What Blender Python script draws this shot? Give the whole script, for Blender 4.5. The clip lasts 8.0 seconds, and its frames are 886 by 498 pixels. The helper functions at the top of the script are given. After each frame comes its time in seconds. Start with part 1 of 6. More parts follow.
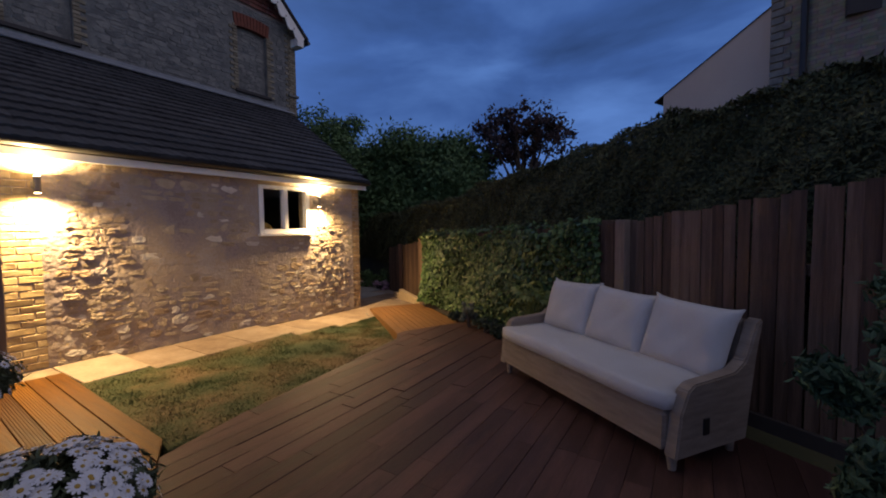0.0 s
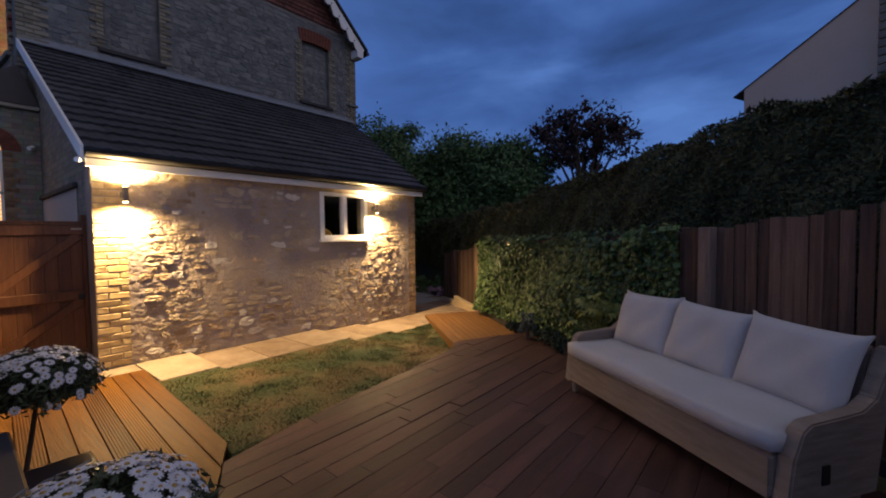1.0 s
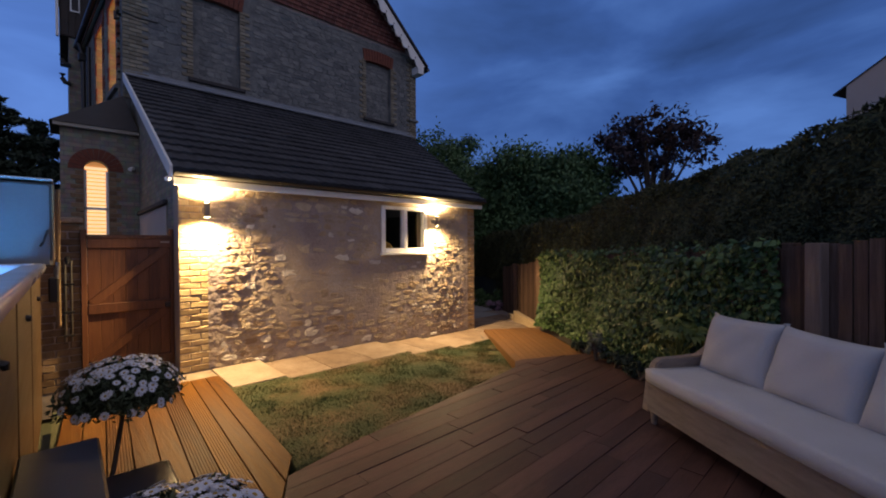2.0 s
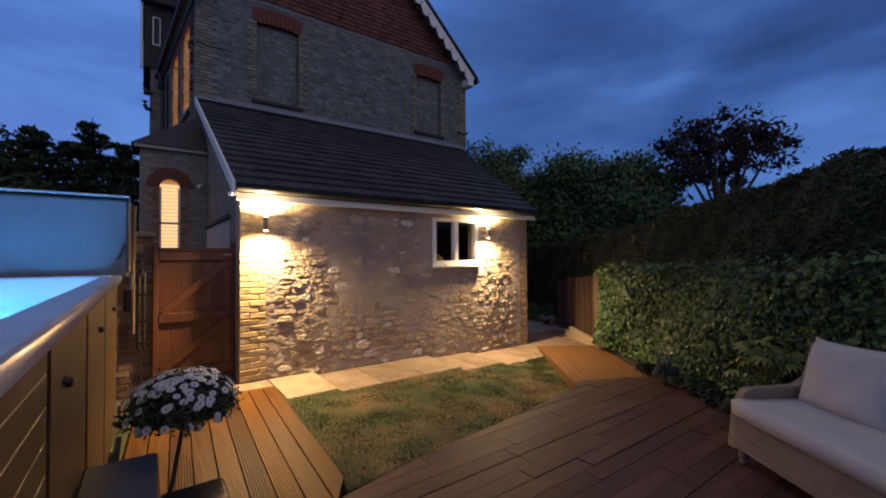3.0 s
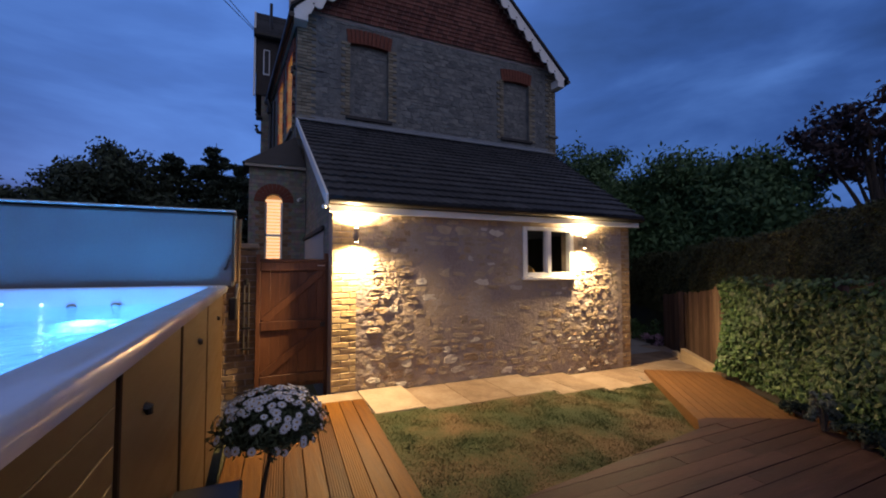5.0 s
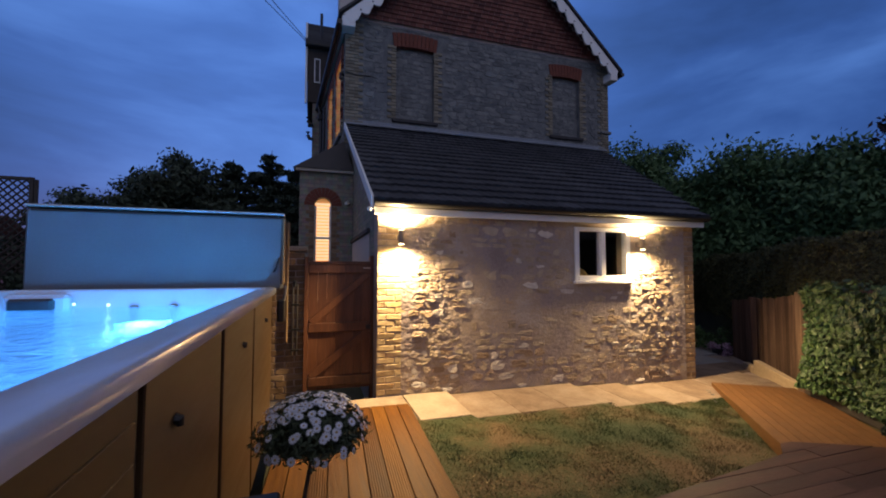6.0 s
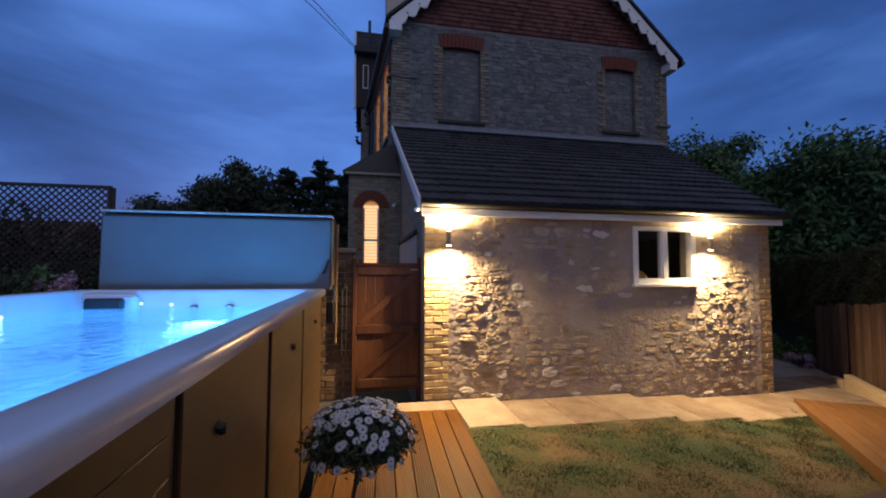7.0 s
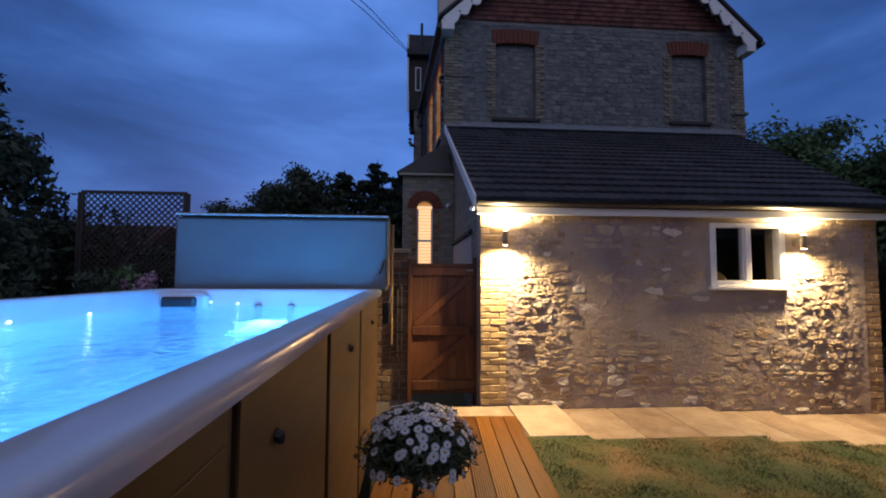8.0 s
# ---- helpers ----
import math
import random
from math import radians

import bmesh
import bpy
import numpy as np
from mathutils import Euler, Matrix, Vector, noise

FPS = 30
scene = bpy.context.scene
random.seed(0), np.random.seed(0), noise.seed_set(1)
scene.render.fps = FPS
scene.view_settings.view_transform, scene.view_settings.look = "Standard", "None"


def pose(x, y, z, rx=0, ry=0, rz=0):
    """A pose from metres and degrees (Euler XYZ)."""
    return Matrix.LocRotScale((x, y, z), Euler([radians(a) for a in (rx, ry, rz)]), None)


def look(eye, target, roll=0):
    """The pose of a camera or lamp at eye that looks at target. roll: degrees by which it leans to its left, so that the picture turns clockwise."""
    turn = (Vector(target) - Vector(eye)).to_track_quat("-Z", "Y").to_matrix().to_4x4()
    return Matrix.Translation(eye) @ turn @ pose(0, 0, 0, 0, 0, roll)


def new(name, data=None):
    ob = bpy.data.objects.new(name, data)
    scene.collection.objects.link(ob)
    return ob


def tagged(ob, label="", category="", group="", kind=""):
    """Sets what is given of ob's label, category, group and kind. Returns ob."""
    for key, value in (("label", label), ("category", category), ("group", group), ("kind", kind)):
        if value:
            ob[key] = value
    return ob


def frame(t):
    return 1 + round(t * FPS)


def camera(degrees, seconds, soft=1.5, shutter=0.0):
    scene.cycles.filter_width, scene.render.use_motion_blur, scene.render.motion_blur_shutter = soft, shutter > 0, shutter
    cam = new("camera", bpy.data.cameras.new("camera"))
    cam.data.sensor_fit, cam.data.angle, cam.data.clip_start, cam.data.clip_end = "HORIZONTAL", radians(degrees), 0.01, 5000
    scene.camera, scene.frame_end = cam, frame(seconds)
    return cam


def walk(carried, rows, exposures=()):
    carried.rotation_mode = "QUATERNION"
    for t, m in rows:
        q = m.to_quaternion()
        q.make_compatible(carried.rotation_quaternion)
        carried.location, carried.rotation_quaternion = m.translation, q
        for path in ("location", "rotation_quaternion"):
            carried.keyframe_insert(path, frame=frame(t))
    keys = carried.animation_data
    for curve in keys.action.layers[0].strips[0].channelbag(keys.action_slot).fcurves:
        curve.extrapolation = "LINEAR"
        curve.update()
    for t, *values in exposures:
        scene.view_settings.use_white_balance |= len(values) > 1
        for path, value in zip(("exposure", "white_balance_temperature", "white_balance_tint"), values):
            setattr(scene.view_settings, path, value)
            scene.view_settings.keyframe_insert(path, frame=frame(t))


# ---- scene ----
cam = camera(94.7, 8.0, soft=1.9)
PATH = [
    (0, (5.887, -1.114, 1.455), (4.832, 0.581, 1.347), -0.7),
    (0.5, (5.813, -1.056, 1.468), (4.645, 0.564, 1.371), -0.7),
    (1, (5.749, -1.023, 1.477), (4.483, 0.523, 1.397), -0.6),
    (1.5, (5.691, -1.006, 1.499), (4.323, 0.453, 1.444), -0.5),
    (2, (5.628, -0.978, 1.504), (4.161, 0.381, 1.484), -0.4),
    (3.5, (5.403, -0.902, 1.53), (3.731, 0.194, 1.589), -0.3),
    (4, (5.327, -0.879, 1.535), (3.605, 0.135, 1.61), -0.2),
    (4.5, (5.254, -0.858, 1.543), (3.482, 0.066, 1.624), -0.1),
    (6, (5.047, -0.766, 1.56), (3.144, -0.156, 1.654), 0.1),
    (6.5, (4.98, -0.751, 1.562), (3.048, -0.242, 1.661), 0.2),
    (7, (4.918, -0.75, 1.559), (2.959, -0.36, 1.662), 0.2),
    (7.5, (4.854, -0.759, 1.557), (2.873, -0.501, 1.664), 0.2),
    (8, (4.784, -0.78, 1.554), (2.792, -0.64, 1.661), 0.3),
]
walk(cam, [(t, look(eye, target, roll)) for t, eye, target, roll in PATH],
     [(0, 0.08, 7100, 9), (2, 0.04, 6800, 10), (4.5, 0.0, 6500, 10), (8, 0.0, 6250, 9)])

# ---- world, sun, lamps ----
world = bpy.data.worlds.new("dusk_sky")
scene.world = world
world.use_nodes = True
wn, wl = world.node_tree.nodes, world.node_tree.links
wn.clear()
w_out = wn.new("ShaderNodeOutputWorld")
w_bg = wn.new("ShaderNodeBackground")
w_sky = wn.new("ShaderNodeTexSky")
w_sky.sky_type = "NISHITA"
w_sky.sun_disc = False
w_sky.sun_elevation = radians(1.0)
w_sky.sun_rotation = radians(250)
w_tc = wn.new("ShaderNodeTexCoord")
w_map = wn.new("ShaderNodeMapping")
w_map.inputs["Scale"].default_value = (1.0, 1.0, 3.2)
w_cloud = wn.new("ShaderNodeTexNoise")
w_cloud.inputs["Scale"].default_value = 1.7
w_cloud.inputs["Detail"].default_value = 6.0
w_cloud.inputs["Roughness"].default_value = 0.52
w_cloud.inputs["Distortion"].default_value = 0.35
w_ramp = wn.new("ShaderNodeValToRGB")
w_ramp.color_ramp.elements[0].position, w_ramp.color_ramp.elements[0].color = 0.34, (0.019, 0.050, 0.165, 1)
w_ramp.color_ramp.elements[1].position, w_ramp.color_ramp.elements[1].color = 0.70, (0.078, 0.185, 0.520, 1)
e = w_ramp.color_ramp.elements.new(0.5)
e.color = (0.034, 0.090, 0.300, 1)
w_sep = wn.new("ShaderNodeSeparateXYZ")
w_grad = wn.new("ShaderNodeMapRange")
w_grad.inputs["From Min"].default_value, w_grad.inputs["From Max"].default_value = -0.9, 0.9
w_grad.inputs["To Min"].default_value, w_grad.inputs["To Max"].default_value = 1.10, 1.08
w_mul = wn.new("ShaderNodeMix")
w_mul.data_type, w_mul.blend_type = "RGBA", "MULTIPLY"
w_mul.inputs[0].default_value = 1.0
w_add = wn.new("ShaderNodeMix")
w_add.data_type, w_add.blend_type = "RGBA", "ADD"
w_add.inputs[0].default_value = 0.004
wl.new(w_tc.outputs["Generated"], w_map.inputs["Vector"])
wl.new(w_map.outputs["Vector"], w_cloud.inputs["Vector"])
wl.new(w_cloud.outputs["Fac"], w_ramp.inputs["Fac"])
wl.new(w_tc.outputs["Generated"], w_sep.inputs["Vector"])
wl.new(w_sep.outputs["Y"], w_grad.inputs["Value"])
wl.new(w_ramp.outputs["Color"], w_mul.inputs[6])
wl.new(w_grad.outputs["Result"], w_mul.inputs[7])
wl.new(w_mul.outputs[2], w_add.inputs[6])
wl.new(w_sky.outputs["Color"], w_add.inputs[7])
# warm fill added to the unseen sky on the camera's side, opposite the gable
w_fill = wn.new("ShaderNodeMapRange")
w_fill.interpolation_type = "SMOOTHSTEP"
w_fill.inputs["From Min"].default_value, w_fill.inputs["From Max"].default_value = 0.12, 1.0
w_tint = wn.new("ShaderNodeMix")
w_tint.data_type, w_tint.blend_type = "RGBA", "ADD"
w_tint.inputs[7].default_value = (0.43, 0.37, 0.34, 1)
wl.new(w_sep.outputs["X"], w_fill.inputs["Value"])
wl.new(w_fill.outputs["Result"], w_tint.inputs[0])
wl.new(w_add.outputs[2], w_tint.inputs[6])
# greyer cloud overhead
w_high = wn.new("ShaderNodeMapRange")
w_high.interpolation_type = "SMOOTHSTEP"
w_high.inputs["From Min"].default_value, w_high.inputs["From Max"].default_value = 0.5, 1.0
w_top = wn.new("ShaderNodeMix")
w_top.data_type = "RGBA"
w_top.inputs[7].default_value = (0.25, 0.215, 0.205, 1)
wl.new(w_sep.outputs["Z"], w_high.inputs["Value"])
wl.new(w_high.outputs["Result"], w_top.inputs[0])
wl.new(w_tint.outputs[2], w_top.inputs[6])
# afterglow where the sun went down, behind the house
w_dot = wn.new("ShaderNodeVectorMath")
w_dot.operation = "DOT_PRODUCT"
w_dot.inputs[1].default_value = (-0.88, 0.08, 0.46)
w_set = wn.new("ShaderNodeMapRange")
w_set.interpolation_type = "SMOOTHSTEP"
w_set.inputs["From Min"].default_value, w_set.inputs["From Max"].default_value = 0.70, 1.02
w_after = wn.new("ShaderNodeMix")
w_after.data_type, w_after.blend_type = "RGBA", "ADD"
w_after.inputs[7].default_value = (0.038, 0.084, 0.235, 1)
wl.new(w_tc.outputs["Generated"], w_dot.inputs[0])
wl.new(w_dot.outputs["Value"], w_set.inputs["Value"])
wl.new(w_set.outputs["Result"], w_after.inputs[0])
wl.new(w_top.outputs[2], w_after.inputs[6])
wl.new(w_after.outputs[2], w_bg.inputs["Color"])
wl.new(w_bg.outputs["Background"], w_out.inputs["Surface"])
w_bg.inputs["Strength"].default_value = 1.0

sun_data = bpy.data.lights.new("sun", "SUN")
sun_data.energy, sun_data.angle, sun_data.color = 0.05, radians(40), (0.75, 0.85, 1.0)
sun = new("sun", sun_data)
sun.matrix_world = look((-8, -12, 20), (0, 0, 0))

WARM = (1.0, 0.69, 0.33)
LAMPS = ((0.27, 1.94), (3.955, 1.93))


def spot(name, eye, target, watts, degrees, colour, blend=0.7, radius=0.03):
    data = bpy.data.lights.new(name, "SPOT")
    data.energy, data.spot_size, data.spot_blend = watts, radians(degrees), blend
    data.color, data.shadow_soft_size = colour, radius
    ob = new(name, data)
    ob.matrix_world = look(eye, target)
    return ob


for ly, lz in LAMPS:
    spot("wall_lamp_down", (0.145, ly, lz - 0.115), (0.25, ly, 0), 410, 172, WARM, 1.0, 0.045)
    spot("wall_lamp_up", (0.14, ly, lz + 0.115), (0.14, ly, 4), 260, 174, WARM, 0.65)


def glow(name, at, watts, colour, radius):
    data = bpy.data.lights.new(name, "POINT")
    data.energy, data.color, data.shadow_soft_size = watts, colour, radius
    ob = new(name, data)
    ob.location = at
    return ob


# ---- materials ----
def nodes_of(m):
    m.use_nodes = True
    return m.node_tree.nodes, m.node_tree.links, m.node_tree.nodes["Principled BSDF"]


def surface(name, colours, scale=6.0, rough=0.7, bump=0.3, fine=60.0, metal=0.0, stretch=(1, 1, 1), per="", spread=0.25,
            dist=0.01, rough_var=0.12, spec=0.5, coat=0.0, span=(0.28, 0.72)):
    """colours: two or three tones blended by noise; per: 'object' or 'island' gives every piece its own tone."""
    m = bpy.data.materials.new(name)
    n, l, b = nodes_of(m)
    tc = n.new("ShaderNodeTexCoord")
    mp = n.new("ShaderNodeMapping")
    mp.inputs["Scale"].default_value = stretch
    l.new(tc.outputs["Object"], mp.inputs["Vector"])
    big, small = n.new("ShaderNodeTexNoise"), n.new("ShaderNodeTexNoise")
    big.inputs["Scale"].default_value, big.inputs["Detail"].default_value = scale, 5
    small.inputs["Scale"].default_value, small.inputs["Detail"].default_value = fine, 6
    small.inputs["Roughness"].default_value = 0.65
    for t in (big, small):
        l.new(mp.outputs["Vector"], t.inputs["Vector"])
    mix = n.new("ShaderNodeMath")
    mix.operation = "MULTIPLY_ADD"
    mix.inputs[1].default_value = 0.35
    l.new(small.outputs["Fac"], mix.inputs[0])
    scl = n.new("ShaderNodeMath")
    scl.operation = "MULTIPLY"
    scl.inputs[1].default_value = 0.65
    l.new(big.outputs["Fac"], scl.inputs[0])
    l.new(scl.outputs[0], mix.inputs[2])
    fac = mix
    if per:
        if per == "object":
            src = n.new("ShaderNodeObjectInfo").outputs["Random"]
        else:
            src = n.new("ShaderNodeNewGeometry").outputs["Random Per Island"]
        off = n.new("ShaderNodeMath")
        off.operation = "MULTIPLY_ADD"
        off.inputs[1].default_value = spread * 2
        off.inputs[2].default_value = -spread
        l.new(src, off.inputs[0])
        fac = n.new("ShaderNodeMath")
        fac.operation = "ADD"
        l.new(mix.outputs[0], fac.inputs[0])
        l.new(off.outputs[0], fac.inputs[1])
        moved = n.new("ShaderNodeVectorMath")
        moved.operation = "ADD"
        jump = n.new("ShaderNodeMath")
        jump.operation = "MULTIPLY"
        jump.inputs[1].default_value = 37.0
        l.new(src, jump.inputs[0])
        l.new(mp.outputs["Vector"], moved.inputs[0])
        l.new(jump.outputs[0], moved.inputs[1])
        for t in (big, small):
            l.new(moved.outputs["Vector"], t.inputs["Vector"])
    ramp = n.new("ShaderNodeValToRGB")
    r = ramp.color_ramp
    r.elements[0].position, r.elements[0].color = span[0], (*colours[0], 1)
    r.elements[1].position, r.elements[1].color = span[1], (*colours[-1], 1)
    for i, c in enumerate(colours[1:-1]):
        r.elements.new(span[0] + (span[1] - span[0]) * (i + 1) / (len(colours) - 1)).color = (*c, 1)
    l.new(fac.outputs[0], ramp.inputs["Fac"])
    l.new(ramp.outputs["Color"], b.inputs["Base Color"])
    rr = n.new("ShaderNodeMapRange")
    rr.inputs["To Min"].default_value, rr.inputs["To Max"].default_value = max(0.02, rough - rough_var), min(1, rough + rough_var)
    l.new(big.outputs["Fac"], rr.inputs["Value"])
    l.new(rr.outputs["Result"], b.inputs["Roughness"])
    b.inputs["Metallic"].default_value = metal
    b.inputs["Specular IOR Level"].default_value = spec
    b.inputs["Coat Weight"].default_value = coat
    if bump:
        bp = n.new("ShaderNodeBump")
        bp.inputs["Strength"].default_value, bp.inputs["Distance"].default_value = bump, dist
        l.new(mix.outputs[0], bp.inputs["Height"])
        l.new(bp.outputs["Normal"], b.inputs["Normal"])
    return m


def brickwork(name, colours, mortar, size=1.0):
    """Coursed brick for walls that stay far off: x or y along the wall, z up."""
    m = bpy.data.materials.new(name)
    n, l, b = nodes_of(m)
    tc = n.new("ShaderNodeTexCoord")
    sep = n.new("ShaderNodeSeparateXYZ")
    add = n.new("ShaderNodeMath")
    com = n.new("ShaderNodeCombineXYZ")
    bt = n.new("ShaderNodeTexBrick")
    bt.inputs["Scale"].default_value = 1.0 / size
    bt.inputs["Brick Width"].default_value, bt.inputs["Row Height"].default_value = 0.225, 0.0765
    bt.inputs["Mortar Size"].default_value, bt.inputs["Bias"].default_value = 0.006, 0.0
    bt.inputs["Color1"].default_value, bt.inputs["Color2"].default_value = (*colours[0], 1), (*colours[1], 1)
    bt.inputs["Mortar"].default_value = (*mortar, 1)
    nz = n.new("ShaderNodeTexNoise")
    nz.inputs["Scale"].default_value, nz.inputs["Detail"].default_value = 9, 6
    mx = n.new("ShaderNodeMix")
    mx.data_type, mx.blend_type = "RGBA", "OVERLAY"
    mx.inputs[0].default_value = 0.55
    bp = n.new("ShaderNodeBump")
    bp.inputs["Strength"].default_value, bp.inputs["Distance"].default_value = 0.6, 0.012
    l.new(tc.outputs["Object"], sep.inputs["Vector"])
    l.new(sep.outputs["X"], add.inputs[0])
    l.new(sep.outputs["Y"], add.inputs[1])
    l.new(add.outputs[0], com.inputs["X"])
    l.new(sep.outputs["Z"], com.inputs["Y"])
    l.new(com.outputs["Vector"], bt.inputs["Vector"])
    l.new(tc.outputs["Object"], nz.inputs["Vector"])
    l.new(bt.outputs["Color"], mx.inputs[6])
    l.new(nz.outputs["Color"], mx.inputs[7])
    l.new(mx.outputs[2], b.inputs["Base Color"])
    l.new(bt.outputs["Fac"], bp.inputs["Height"])
    bp.invert = True
    l.new(bp.outputs["Normal"], b.inputs["Normal"])
    b.inputs["Roughness"].default_value = 0.88
    return m


def light_surface(name, colour, strength):
    m = bpy.data.materials.new(name)
    n, l, b = nodes_of(m)
    b.inputs["Base Color"].default_value = (*colour, 1)
    b.inputs["Emission Color"].default_value = (*colour, 1)
    b.inputs["Emission Strength"].default_value = strength
    return m


def glass_surface(name, tint=(0.9, 0.95, 1.0), rough=0.0):
    m = bpy.data.materials.new(name)
    n, l, b = nodes_of(m)
    b.inputs["Base Color"].default_value = (*tint, 1)
    b.inputs["Roughness"].default_value = rough
    b.inputs["Transmission Weight"].default_value = 1.0
    b.inputs["IOR"].default_value = 1.45
    return m


STONE = surface("rubble_stone", [(0.27, 0.205, 0.150), (0.355, 0.28, 0.205), (0.47, 0.385, 0.29)], 9, 0.85, 1.0, 45, per="object", spread=0.16, dist=0.025)
STONE_PALE = surface("pale_limestone", [(0.44, 0.39, 0.35), (0.56, 0.51, 0.46), (0.64, 0.59, 0.53)], 11, 0.85, 0.9, 45, per="object", spread=0.12, dist=0.02)
STONE_RUST = surface("iron_stained_stone", [(0.25, 0.175, 0.115), (0.34, 0.245, 0.165), (0.43, 0.33, 0.24)], 9, 0.85, 1.0, 45, per="object", spread=0.16, dist=0.025)
STONE_FAR = surface("house_stone", [(0.098, 0.104, 0.107), (0.155, 0.160, 0.158), (0.225, 0.228, 0.214)], 4, 0.9, 0.9, 22, per="island", spread=0.10, dist=0.03, span=(0.34, 0.64))
MORTAR = surface("lime_mortar", [(0.245, 0.197, 0.192), (0.31, 0.257, 0.25), (0.36, 0.285, 0.225), (0.39, 0.335, 0.31)], 1.6, 0.92, 1.0, 34, dist=0.03, span=(0.38, 0.62))
BRICK = surface("yellow_stock_brick", [(0.36, 0.25, 0.12), (0.50, 0.37, 0.20), (0.58, 0.46, 0.28)], 14, 0.85, 0.6, 90, per="object", spread=0.13)
BRICK_WARM = surface("brown_stock_brick", [(0.26, 0.165, 0.085), (0.35, 0.235, 0.13), (0.43, 0.31, 0.19)], 14, 0.87, 0.6, 90, per="object", spread=0.18)
# dark brown brick; on the gate pillar this tone stands in for shade
BRICK_DULL = surface("dark_brown_brick", [(0.13, 0.075, 0.040), (0.20, 0.125, 0.070), (0.28, 0.19, 0.115)], 14, 0.88, 0.6, 90, per="object", spread=0.2)
BRICK_FAR = surface("yellow_brick_far", [(0.160, 0.137, 0.098), (0.225, 0.197, 0.143), (0.280, 0.248, 0.182)], 10, 0.9, 0.5, 60, per="island", spread=0.25)
BRICKWORK = brickwork("yellow_grey_brickwork", ((0.170, 0.155, 0.125), (0.255, 0.232, 0.185)), (0.15, 0.145, 0.13))
RED_BRICK = surface("red_brick", [(0.120, 0.034, 0.021), (0.170, 0.050, 0.030), (0.21, 0.075, 0.048)], 12, 0.85, 0.5, 80, per="island", spread=0.25)
ROOF = surface("concrete_roof_tile", [(0.016, 0.018, 0.024), (0.032, 0.034, 0.041), (0.056, 0.058, 0.066)], 8, 0.72, 0.7, 70, per="object", spread=0.2)
SLATE = surface("dark_roofing", [(0.03, 0.028, 0.03), (0.055, 0.05, 0.05)], 5, 0.8, 0.4, 50)
TILE_HUNG = surface("hung_clay_tile", [(0.085, 0.030, 0.024), (0.135, 0.047, 0.036), (0.18, 0.070, 0.052)], 7, 0.85, 0.4, 60, per="island", spread=0.3)
WHITE = surface("white_paint", [(0.72, 0.71, 0.69), (0.82, 0.82, 0.80)], 5, 0.45, 0.08, 60)
UPVC = surface("white_upvc", [(0.78, 0.78, 0.78), (0.84, 0.84, 0.84)], 4, 0.25, 0.03, 50)
LEAD = surface("lead_flashing", [(0.16, 0.18, 0.21), (0.26, 0.28, 0.31)], 6, 0.5, 0.3, 40)
BLACK = surface("black_plastic", [(0.012, 0.012, 0.013), (0.022, 0.021, 0.021)], 6, 0.4, 0.1, 60)
RENDER = surface("rendered_wall", [(0.30, 0.265, 0.215), (0.39, 0.35, 0.29)], 2.5, 0.9, 0.4, 40)
RENDER_PALE = surface("pale_render", [(0.46, 0.40, 0.36), (0.53, 0.47, 0.43)], 1.2, 0.9, 0.3, 30)
WOOD_LONG = (0.7, 9.0, 9.0)
DECK_ORANGE = surface("oiled_softwood_deck", [(0.060, 0.019, 0.0015), (0.120, 0.043, 0.003), (0.185, 0.075, 0.008)], 3, 0.55, 0.6, 16, stretch=WOOD_LONG, per="object", spread=0.18, spec=0.2)
DECK_DARK = surface("brown_stained_deck", [(0.034, 0.0155, 0.0135), (0.059, 0.0275, 0.0240), (0.104, 0.051, 0.044)], 1.6, 0.64, 0.6, 14, stretch=(7, 0.8, 7), per="object", spread=0.13, rough_var=0.18, spec=0.34)
RAMP_WOOD = surface("fresh_orange_stain", [(0.125, 0.055, 0.016), (0.175, 0.082, 0.027), (0.22, 0.11, 0.040)], 3, 0.6, 0.3, 14, stretch=(2, 2, 6), per="object", spread=0.04, spec=0.3)
GATE_WOOD = surface("stained_gate_timber", [(0.058, 0.019, 0.008), (0.100, 0.035, 0.014), (0.145, 0.056, 0.024)], 4, 0.5, 0.4, 18, stretch=(8, 8, 0.8), per="object", spread=0.12)
FENCE_WOOD = surface("weathered_fence_board", [(0.056, 0.030, 0.019), (0.118, 0.068, 0.044), (0.21, 0.132, 0.090)], 4, 0.85, 0.6, 22, stretch=(8, 8, 0.6), per="object", spread=0.16)
POST_WOOD = surface("greyed_post_timber", [(0.13, 0.095, 0.075), (0.20, 0.15, 0.12), (0.27, 0.21, 0.17)], 4, 0.85, 0.6, 22, stretch=(8, 8, 0.6))
SLEEPER = surface("pale_sleeper_timber", [(0.40, 0.29, 0.18), (0.54, 0.42, 0.28)], 4, 0.75, 0.4, 25, stretch=(1, 6, 6))
PAVING = surface("buff_sandstone_slab", [(0.135, 0.082, 0.052), (0.235, 0.165, 0.115), (0.33, 0.255, 0.195)], 4.5, 0.75, 0.7, 26, per="object", spread=0.10, dist=0.015)
# lighter copy of the buff slab, with the first lamp's brightness in its colour
PAVING_LAMPLIT = surface("lamplit_sandstone_slab", [(0.21, 0.145, 0.095), (0.34, 0.265, 0.195), (0.43, 0.35, 0.265)], 4.5, 0.78, 0.7, 26, per="object", spread=0.10, dist=0.015)
PAVING_GREY = surface("grey_slab", [(0.26, 0.26, 0.27), (0.36, 0.36, 0.37)], 2.5, 0.75, 0.3, 30, per="object", spread=0.2)
SOIL = surface("ground_soil_and_grass", [(0.045, 0.05, 0.022), (0.07, 0.07, 0.03), (0.10, 0.08, 0.045)], 1.5, 0.95, 0.8, 25, dist=0.03)
